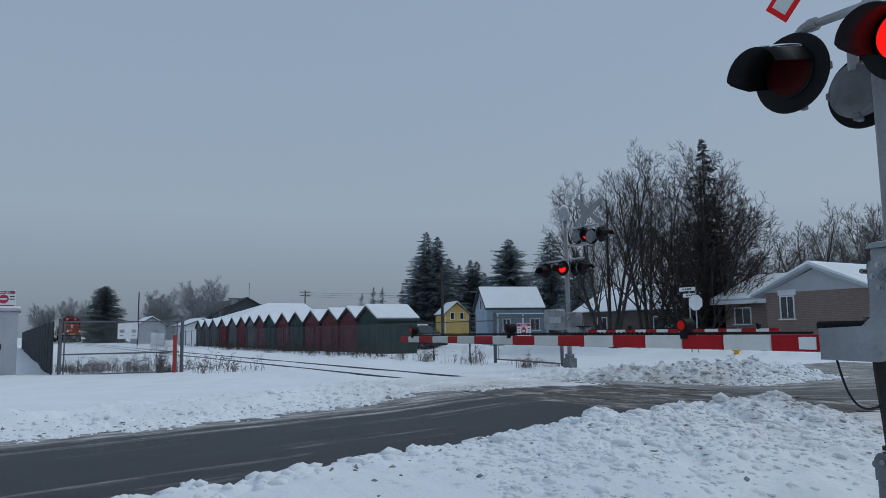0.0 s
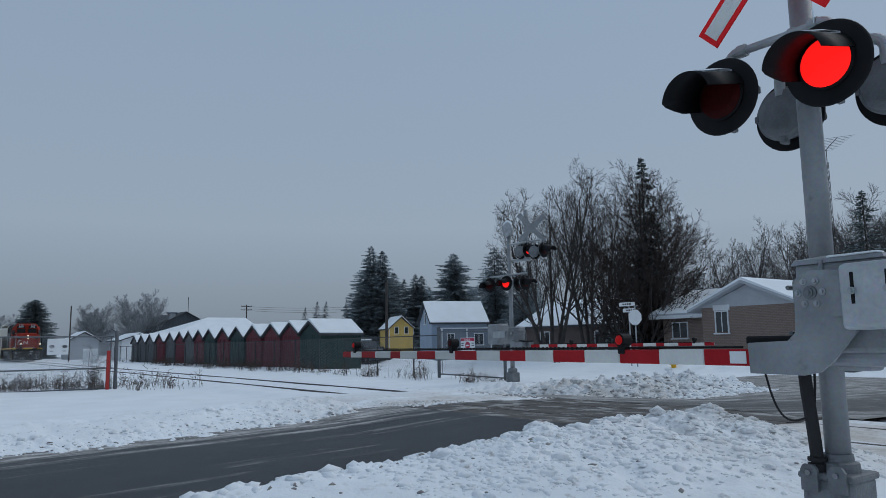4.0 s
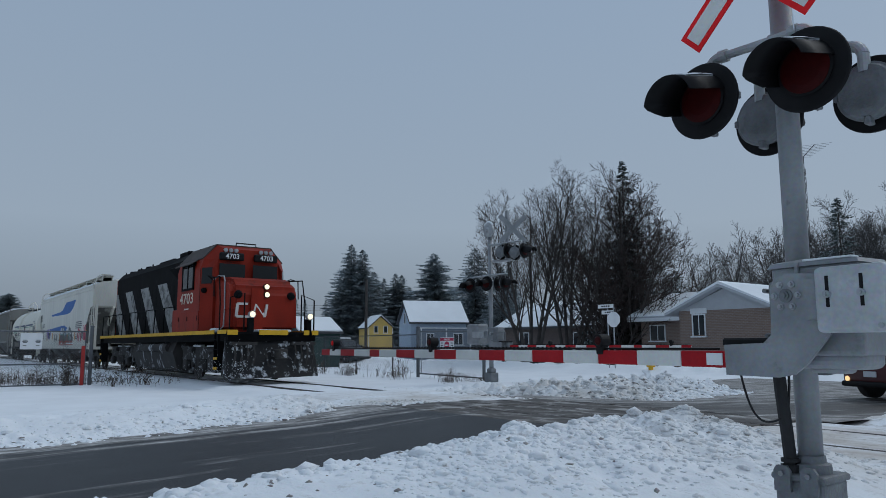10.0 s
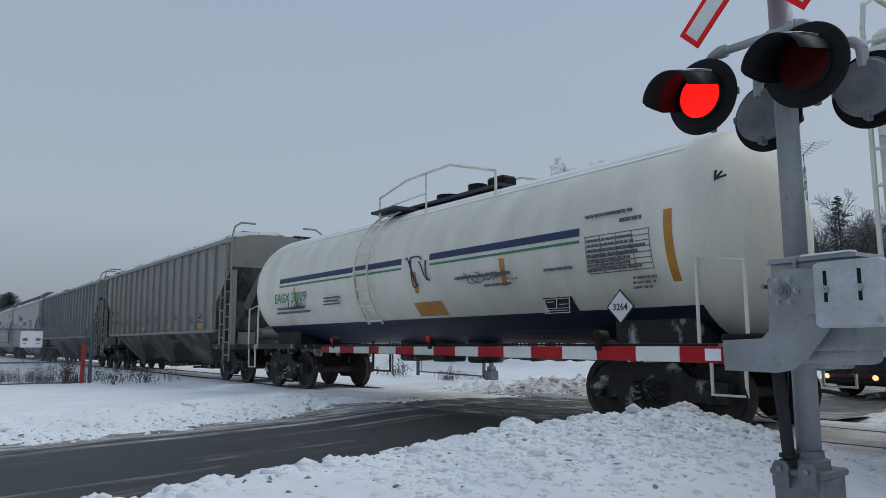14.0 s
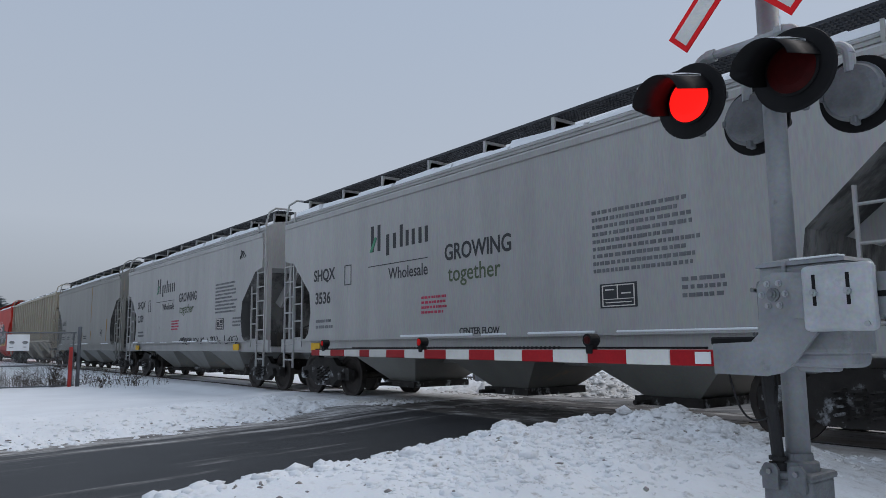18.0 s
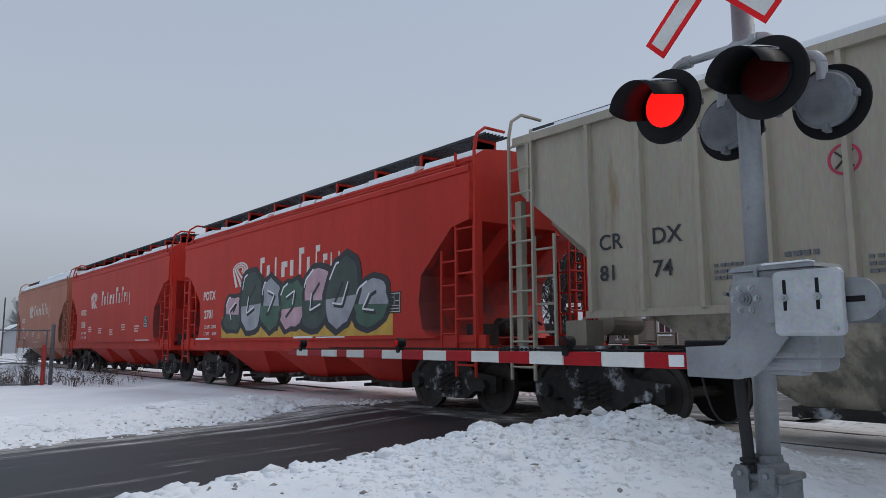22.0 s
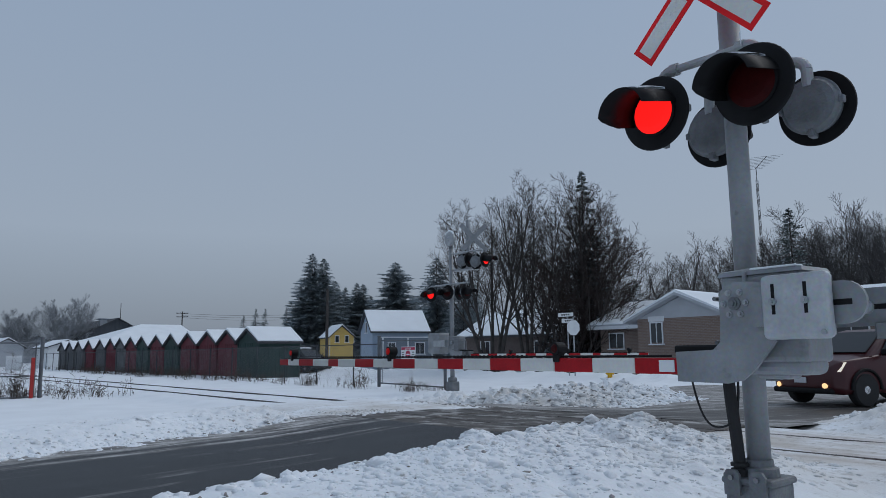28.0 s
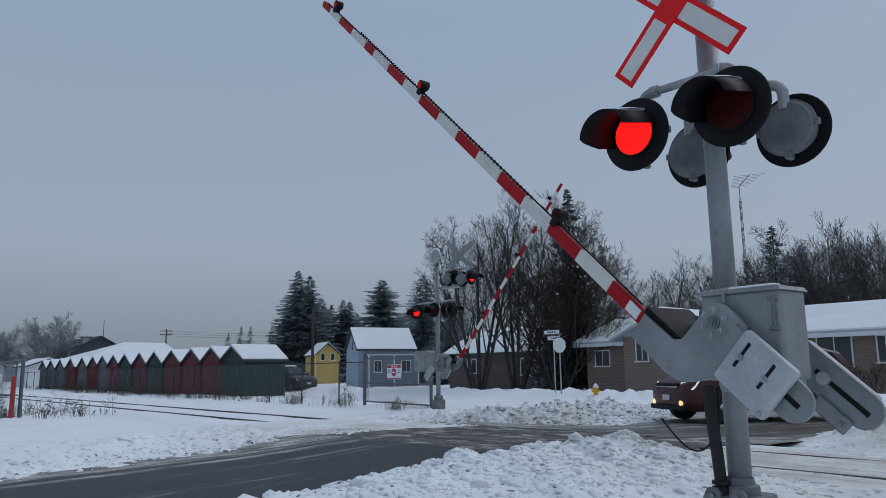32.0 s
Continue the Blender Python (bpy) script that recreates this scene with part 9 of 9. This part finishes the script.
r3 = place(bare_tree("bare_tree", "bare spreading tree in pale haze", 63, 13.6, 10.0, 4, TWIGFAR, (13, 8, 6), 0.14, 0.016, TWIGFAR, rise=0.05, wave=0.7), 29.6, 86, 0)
r2 = place(bare_tree("bare_tree", "bare rounded tree with rime, paled for haze", 62, 12.6, 9.6, 8, TWIGHAZE, (14, 8, 6), 0.06, 0.024, TWIGHAZE), 77.5, 150, 0)
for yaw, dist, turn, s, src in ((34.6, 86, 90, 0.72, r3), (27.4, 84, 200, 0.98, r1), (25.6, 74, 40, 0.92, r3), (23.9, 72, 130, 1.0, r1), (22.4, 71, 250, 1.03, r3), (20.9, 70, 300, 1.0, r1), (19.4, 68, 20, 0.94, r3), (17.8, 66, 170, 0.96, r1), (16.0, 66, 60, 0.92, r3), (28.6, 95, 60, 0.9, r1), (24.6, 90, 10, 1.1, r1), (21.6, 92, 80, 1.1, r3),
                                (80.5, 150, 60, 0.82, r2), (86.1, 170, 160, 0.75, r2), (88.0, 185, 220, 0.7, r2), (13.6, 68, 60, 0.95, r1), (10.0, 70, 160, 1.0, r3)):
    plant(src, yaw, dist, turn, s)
place(conifer("spruce_tree", "dark spruce among bare trees", 71, 12.3, 6.6), 24.2, 62, 0)
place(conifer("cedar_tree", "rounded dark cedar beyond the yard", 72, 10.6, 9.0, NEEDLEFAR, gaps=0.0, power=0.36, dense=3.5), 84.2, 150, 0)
place(bare_tree("shrub", "snowy bare shrub at the house wall", 81, 1.6, 1.8, 5, TWIGRED, (6, 4, 3), 0.05, 0.008), 60.0, 66, 0)
place(bare_tree("shrub", "bare shrub against the bungalow wall", 82, 1.4, 1.6, 5, TWIGRED, (6, 4, 3), 0.05, 0.008), 19.0, 33.6, 0)


def weeds(name, label, n, area, tall, seed):
    """Dry stalks with seed heads, standing in the snow."""
    rnd = random.Random(seed)
    V, F = [], []
    spots, tuft = [], 14
    for k in range(max(1, n // tuft)):
        cx, cy = area(rnd)
        w = rnd.uniform(0.12, 0.45)
        spots += [(rnd.gauss(cx, w), rnd.gauss(cy, w * 0.5), rnd.uniform(0.5, 1.1) * (0.6 + 0.4 * k % 1.7)) for j in range(int(tuft * rnd.uniform(0.4, 1.6)))]
    zs = ground_height(np.array([q[0] for q in spots]), np.array([q[1] for q in spots]))
    for (x, y, tl), z in zip(spots, zs):
        p = Vector((x, y, z - 0.05))
        h = tall * tl * rnd.uniform(0.35, 1.0)
        d = Vector((rnd.uniform(-0.35, 0.35), rnd.uniform(-0.35, 0.35), 1)).normalized()
        q = p + d * h
        limb(V, F, p, q, 0.0055, 0.003)
        for j in range(rnd.randint(1, 4)):
            b = p.lerp(q, rnd.uniform(0.4, 1.0))
            e = b + Vector((rnd.uniform(-1, 1), rnd.uniform(-1, 1), rnd.uniform(0, 0.9))) * 0.22 * h
            limb(V, F, b, e, 0.005, 0.009)
    ob = mesh_of(name, V, F, WEED, None)
    return tagged(ob, label, "weeds", kind="stuff")


weeds("dry_weeds", "dry brown weeds along the fence in snow", 1700, lambda r: (r.uniform(-68, -19.5), 16.6 + r.uniform(-1.0, 0.9) - 0.4), 0.45, 5)
weeds("dry_weeds", "dry brown weeds beside the yard gate", 260, lambda r: (r.uniform(-30, -25.2), r.uniform(5.4, 7.4)), 0.42, 6)
weeds("dry_weeds", "dark tangled weeds behind the yard gate", 800, lambda r: (r.uniform(-33, -27.6), r.uniform(1.6, 5.2)), 0.38, 7)
weeds("dry_weeds", "dark clump of weeds at the marker post", 70, lambda r: (r.gauss(-27.5, 0.1), r.gauss(4.62, 0.08)), 0.75, 8)
weeds("dry_weeds", "dry weeds at the foot of the sheds", 700, lambda r: (r.uniform(-88, -38.5), 18.2 + r.uniform(-0.6, 0.2)), 0.45, 9)


def pole(name, yaw, dist, tall, label, arms=1, turn=60, r=0.14):
    ob = thing(name, pose(*spot(yaw, dist), -0.2, 0, 0, turn), label, "utility pole", "utility poles")
    part("pole", cyl(bm(), (0, 0, 0), (0, 0, tall), r, r * 0.75, 10), BARK, ob)
    for k in range(arms):
        b = bm()
        box(b, -1.1, 1.1, -0.05, 0.05, tall - 0.4 - 0.7 * k, tall - 0.28 - 0.7 * k)
        ar = part("crossarm", b, BARK, ob)
        for x in (-1.0, -0.4, 0.4, 1.0):
            part("insulator", cyl(bm(), (x, 0, tall - 0.28 - 0.7 * k), (x, 0, tall - 0.12 - 0.7 * k), 0.05, seg=6), GREYSIDE, ar)
    return ob


pole("utility_pole", 59.3, 62, 6.9, "weathered wooden utility pole", 0)
pole("utility_pole", 70.0, 150, 10.0, "distant wooden utility pole with crossarms", 2)
pole("utility_pole", 82.0, 95, 6.6, "plain grey pole beyond the yard", 0, r=0.09)
wires = bm()
for k in range(3):
    a, b_ = Vector((*spot(70.0, 150), 9.4 - 0.4 * k)), Vector((*spot(50.0, 96), 8.4 - 0.4 * k))
    tube(wires, [a.lerp(b_, i / 10) - Vector((0, 0, 1.2 * math.sin(math.pi * i / 10))) for i in range(11)], 0.02, 3)
tube(wires, [Vector((*spot(51.6, 60), 6.5)), Vector((*spot(48.6, 58), 8.2))], 0.015, 3)
tagged(part("overhead_wire", wires, BLACK), "thin black overhead wires", "wire", kind="stuff")
# lattice mast with a television aerial
mast = thing("aerial_mast", pose(*spot(26.15, 42), 0), "slim lattice mast with television aerial", "aerial")
_b = bm()
for _k in range(3):
    _a = 2 * math.pi * _k / 3
    tube(_b, [(0.075 * math.cos(_a), 0.075 * math.sin(_a), 0), (0.06 * math.cos(_a), 0.06 * math.sin(_a), 10.3)], 0.014, 4)
    for _j in range(34):
        _a2 = 2 * math.pi * ((_k + _j) % 3) / 3
        _a3 = 2 * math.pi * ((_k + _j + 1) % 3) / 3
        tube(_b, [(0.068 * math.cos(_a2), 0.068 * math.sin(_a2), 0.3 * _j), (0.068 * math.cos(_a3), 0.068 * math.sin(_a3), 0.3 * _j + 0.3)], 0.008, 3)
part("lattice", _b, TRUCK, mast)
_b = bm()
tube(_b, [(0, 0, 10.2), (0, 0, 11.0)], 0.02, 5)
_far, _near = Vector((-0.1, 0.1, 10.95)), Vector((1.5, -1.85, 10.98))
tube(_b, [_far, _near], 0.018, 4)
for _k in range(9):
    _p, _w = _far.lerp(_near, _k / 8), 0.40 + 0.36 * _k / 8
    tube(_b, [_p + Vector((0.90, 0.435, 0)) * _w, _p - Vector((0.90, 0.435, 0)) * _w], 0.008, 3)
part("aerial", _b, TRUCK, mast)

# ---------------------------------------------------------------- vehicles
CARRED = mat("dark_red_paint", (0.050, 0.005, 0.008), 0.35, var=0.12, scale=2, col2=(0.13, 0.11, 0.10), amount=0.12, patch=3, bump=0.0)
CARBLACK = mat("dark_truck_paint", (0.02, 0.022, 0.026), 0.35, var=0.2, scale=2, bump=0)
CHROME = mat("chrome", (0.55, 0.56, 0.58), 0.2, 0.9, var=0.1, bump=0)
PLATE = mat("number_plate", (0.55, 0.57, 0.6), 0.5, var=0.05, bump=0)
FOGLAMP = lamp_glow("lit_amber_lamp", (1.0, 0.62, 0.28), 1.0)
HEADOFF = lamp_glow("dipped_headlight", (0.9, 0.78, 0.62), 0.55)


def body_ring(x, z0, z1, w, tuck=0.06, crown=0.03):
    return [(x, -w + 0.05, z0), (x, -w, z0 + 0.12), (x, -w, z0 + (z1 - z0) * 0.6), (x, -w + tuck, z1 - 0.02), (x, -w * 0.5, z1 + crown), (x, w * 0.5, z1 + crown), (x, w - tuck, z1 - 0.02), (x, w, z0 + (z1 - z0) * 0.6), (x, w, z0 + 0.12), (x, w - 0.05, z0)]


def suv(name, label, paint_, lights=True, snow=False):
    """Sport utility vehicle; the nose points along +x, wheels on z = 0."""
    ob = thing(name, pose(0, 0, 0), label, "car")
    part("body", loft([body_ring(2.22, 0.42, 0.72, 0.62), body_ring(2.16, 0.30, 0.86, 0.80), body_ring(1.95, 0.26, 0.98, 0.90), body_ring(1.2, 0.28, 1.06, 0.92), body_ring(0.9, 0.28, 1.10, 0.92), body_ring(-1.6, 0.28, 1.12, 0.92), body_ring(-2.15, 0.32, 1.10, 0.88), body_ring(-2.25, 0.45, 0.95, 0.80)]), paint_, ob, smooth=False)

    def cab_ring(x, z1, w1, z0=1.05, w0=0.86):
        return [(x, -w0, z0), (x, -w1, z1 - 0.06), (x, -w1 + 0.10, z1), (x, w1 - 0.10, z1), (x, w1, z1 - 0.06), (x, w0, z0)]
    part("roof", loft([cab_ring(1.15, 1.10, 0.80), cab_ring(0.42, 1.60, 0.68), cab_ring(0.1, 1.66, 0.68), cab_ring(-1.4, 1.66, 0.66), cab_ring(-1.9, 1.55, 0.66), cab_ring(-2.18, 1.10, 0.76)]), paint_, ob)
    b = bm()
    solid(b, [(1.13, -0.74, 1.13), (1.13, 0.74, 1.13), (0.47, 0.62, 1.575), (0.47, -0.62, 1.575), (1.15, -0.74, 1.15), (1.15, 0.74, 1.15), (0.49, 0.62, 1.60), (0.49, -0.62, 1.60)], ((3, 2, 1, 0), (4, 5, 6, 7), (0, 1, 5, 4), (1, 2, 6, 5), (2, 3, 7, 6), (3, 0, 4, 7)))
    part("windshield", b, WINDOW, ob)
    for s in (-1, 1):
        for x0, x1, xt0, xt1 in ((0.02, 0.85, 0.02, 0.36), (-0.95, -0.05, -0.95, -0.05), (-1.85, -1.02, -1.6, -1.02)):
            b = bm()
            solid(b, [(x0, s * 0.865, 1.12), (x1, s * 0.865, 1.12), (xt1, s * 0.715, 1.54), (xt0, s * 0.715, 1.54), (x0, s * 0.885, 1.12), (x1, s * 0.885, 1.12), (xt1, s * 0.735, 1.54), (xt0, s * 0.735, 1.54)],
                  ((0, 1, 2, 3), (7, 6, 5, 4), (0, 4, 5, 1), (1, 5, 6, 2), (2, 6, 7, 3), (3, 7, 4, 0)))
            part("side_window", b, WINDOW, ob)
        b = bm()
        rbox(b, 0.72, 0.92, *sorted((s * 0.93, s * 1.10)), 1.08, 1.22, 0.03, 2)
        part("wing_mirror", b, BLACK, ob)
        b = bm()
        solid(b, [(2.02, s * 0.86, 0.74), (2.17, s * 0.56, 0.74), (2.12, s * 0.56, 0.90), (1.85, s * 0.875, 0.94), (2.04, s * 0.89, 0.74), (2.20, s * 0.56, 0.74), (2.15, s * 0.56, 0.90), (1.87, s * 0.90, 0.94)],
              ((0, 1, 2, 3), (7, 6, 5, 4), (0, 4, 5, 1), (1, 5, 6, 2), (2, 6, 7, 3), (3, 7, 4, 0)))
        part("headlight", b, HEADOFF if lights else CHROME, ob, "lit headlight")
        b = bm()
        cyl(b, (2.10, s * 0.62, 0.45), (2.24, s * 0.62, 0.45), 0.055, seg=14)
        part("fog_lamp", b, FOGLAMP if lights else CHROME, ob, "lit amber fog lamp")
        for x in (1.38, -1.42):
            b = lathe(bm(), [(-0.11, 0.22), (-0.11, 0.33), (-0.08, 0.355), (0.08, 0.355), (0.11, 0.33), (0.11, 0.22)], (x, s * 0.82, 0.355), (0, 1, 0), 26)
            wh = part("wheel", b, RUBBER, ob)
            part("rim", lathe(bm(), [(-0.08, 0.22), (0.0, 0.20), (0.075, 0.21), (0.09, 0.08), (0.10, 0.03)] if s > 0 else [(-0.10, 0.03), (-0.09, 0.08), (-0.075, 0.21), (0.0, 0.20), (0.08, 0.22)], (x, s * 0.84, 0.355), (0, 1, 0), 20), CHROME, wh)
            b = bm()
            tube(b, [(x + 0.42 * math.cos(a), s * 0.93, 0.36 + 0.42 * math.sin(a)) for a in np.linspace(0.0, math.pi, 12)], 0.035, 6)
            part("wheel_arch", b, BLACK, ob)
    b = bm()
    rbox(b, 2.14, 2.21, -0.52, 0.52, 0.70, 0.88, 0.02, 1)
    gr = part("grille", b, BLACK, ob)
    b = bm()
    box(b, 2.20, 2.225, -0.50, 0.50, 0.78, 0.81)
    part("grille_bar", b, CHROME, gr)
    b = bm()
    rbox(b, 2.10, 2.26, -0.78, 0.78, 0.28, 0.40, 0.04, 2)
    part("bumper", b, BLACK, ob)
    b = bm()
    box(b, 2.235, 2.25, -0.16, 0.16, 0.50, 0.62)
    box(b, 2.18, 2.236, -0.15, 0.15, 0.51, 0.61)
    part("number_plate", b, PLATE, ob)
    if snow:
        b = bm()
        rbox(b, -1.8, 0.2, -0.6, 0.6, 1.65, 1.78, 0.06, 2)
        part("roof_snow", b, ROOFSNOW, ob)
    return ob


def rounded(ob, width):
    for q in ob.children:
        if q.name.split(".")[0] in ("body", "roof"):
            b = q.modifiers.new("rounded_edges", "BEVEL")
            b.width, b.segments, b.limit_method, b.angle_limit = width, 3, "ANGLE", radians(18)
            q.data.polygons.foreach_set("use_smooth", np.ones(len(q.data.polygons), bool))
    return ob


DRIVER = suv("suv", "dark red sport utility vehicle with lights on", CARRED)
parked = suv("suv", "dark parked vehicle with snow on its roof", CARBLACK, lights=False, snow=True)
rounded(DRIVER, 0.07)
rounded(parked, 0.07)
parked.matrix_basis = pose(*spot(61.1, 52), -0.1, 0, 0, 10)

# lumps of ploughed snow strewn on the banks
def clods(name, label, n, area, seed, big=0.05, material=None):
    rnd = random.Random(seed)
    V, F = [], []
    ico = [Vector(p).normalized() for p in ((0, 0, 1), (0.9, 0, 0.3), (0.28, 0.85, 0.3), (-0.72, 0.53, 0.3), (-0.72, -0.53, 0.3), (0.28, -0.85, 0.3), (0.72, 0.53, -0.4), (-0.28, 0.85, -0.4), (-0.9, 0, -0.4), (-0.28, -0.85, -0.4), (0.72, -0.53, -0.4))]
    tri = [(0, 1, 2), (0, 2, 3), (0, 3, 4), (0, 4, 5), (0, 5, 1), (1, 6, 2), (2, 6, 7), (2, 7, 3), (3, 7, 8), (3, 8, 4), (4, 8, 9), (4, 9, 5), (5, 9, 10), (5, 10, 1), (1, 10, 6)]
    spots = [area(rnd) for k in range(n)]
    zs = ground_height(np.array([p[0] for p in spots]), np.array([p[1] for p in spots]))
    for (x, y), z in zip(spots, zs):
        r = big * rnd.uniform(0.1, 1.0) ** 2.6 + 0.011
        k = len(V)
        sx, sy, sz = rnd.uniform(0.8, 1.5), rnd.uniform(0.8, 1.5), rnd.uniform(0.45, 0.85)
        for p in ico:
            q = p * r * rnd.uniform(0.65, 1.25)
            V.append((x + q.x * sx, y + q.y * sy, z + q.z * sz - r * 0.12))
        F += [tuple(k + i for i in t) for t in tri]
    ob = mesh_of(name, V, F, material or SNOW, None)
    ob.data.polygons.foreach_set("use_smooth", np.ones(len(F), bool))
    return tagged(ob, label, "snow", kind="stuff")


def beside(r, lo, hi, spread):
    """A place on the bank that lies across the road, scattered away from the lane's edge."""
    y = r.uniform(lo, hi)
    return float(left_edge(y)) + 0.15 - abs(r.gauss(0, spread)), y


clods("snow_lumps", "small lumps of ploughed snow along the near bank's crest", 650, lambda r: (r.gauss(-5.25, 0.22), 7.6 - 7.6 * r.random()), 1, 0.07)
clods("snow_lumps", "broken lumps of ploughed snow on the near bank", 1100, lambda r: (r.gauss(-4.7, 0.75), 7.8 - 4.6 * r.random() ** 1.3), 11, 0.055)
clods("snow_crumbs", "fine crumbs of snow on the near bank", 3600, lambda r: (r.gauss(-4.6, 0.7), 7.9 - 5.2 * r.random() ** 1.2), 12, 0.030)
clods("snow_lumps", "small lumps of ploughed snow beside the road", 2600, lambda r: beside(r, -3, 8.6, 0.9), 2, 0.05)
clods("snow_lumps", "lumps of ploughed snow beyond the rails", 4200, lambda r: beside(r, 11.4, 18.5, 2.6), 3, 0.085)
clods("snow_lumps", "lumps of ploughed snow at the street corner", 900, lambda r: (r.gauss(-2.8, 1.7), r.gauss(14.6, 1.0)), 4, 0.13)
clods("dirty_snow_crumbs", "grey crumbs of dirty snow along the road", 190, lambda r: (-5.2 + 0.3 * r.gauss(0, 1) if r.random() < 0.25 else -4.5 + 0.7 * r.gauss(0, 1), 7.6 - 6.0 * r.random() ** 1.5), 5, 0.022, DIRTSNOW)
clods("dirty_snow_crumbs", "grey crumbs of dirty snow along the road", 900, lambda r: beside(r, -3, 9.0, 0.5), 6, 0.022, DIRTSNOW)
clods("dirty_snow_crumbs", "grey crumbs of dirty snow beyond the rails", 1500, lambda r: beside(r, 10.6, 17.5, 1.8), 7, 0.035, DIRTSNOW)



# ================================================================ what moves
BEAT = 0.991


def blink(lit, back, on):
    """The glowing disc steps forward through its lens for half of each beat and rests behind it for the other."""
    here, away = pose(0, 0, 0), pose(0, back, 0)
    rows, t = [(0.0, here if on else away)], 0.090
    while t < 31.9:
        rows.append((t - 0.017, here if on else away))
        on = not on
        rows.append((t + 0.017, here if on else away))
        t += BEAT / 2
    rows.append((32.0, here if on else away))
    walk(lit, rows)


def motions():
    for car, behind in CARS:
        walk(car, [(t, pose(along(t) + behind, TRACK_Y, 0)) for t in range(0, 33, 2)])
    for lit, back in FLASH_B:
        blink(lit, back, True)
    for lit, back in FLASH_A:
        blink(lit, back, False)
    lift = [(0, 0), (28.6, 0), (29.0, 1.8), (29.5, 9.0), (30.0, 16.5), (30.5, 23.5), (31.0, 30.1), (31.5, 36.3), (32.0, 42.5)]
    for (hub, m0, yaw), gain in zip(ARMS, (1.0, 1.14)):
        walk(hub, [(t, m0 @ pose(0, 0, 0, 0, -a * gain, 0)) for t, a in lift])

    for cable, foot in SWAY:
        walk(cable, [(t, pose(*foot, 0, -0.63 * a, 0)) for t, a in lift])
    # the waiting car: rolls up, stands behind the gate, pulls away as the arms rise
    ax, ay = -6.6, 18.4
    rows = [(t, pose(ax + 0.9 * d, ay + 0.3 * d, -0.06, 0, 0, a)) for t, d, a in
            ((0, 70, 190), (3, 36, 190), (5.5, 15, 196), (7, 6.2, 215), (7.9, 3.5, 230), (8.4, 2.5, 238), (9, 1.4, 244), (10, 0.45, 248), (11, 0.08, 250), (12, 0, 250), (30.6, 0, 250))]
    for t, k in ((31.0, 0.08), (31.4, 0.28), (31.7, 0.48), (32.0, 0.72)):
        rows.append((t, pose(ax - 2.4 * k, ay - 2.1 * k, -0.06, 0, 0, 250 - 14 * k)))
    walk(DRIVER, rows)


motions()
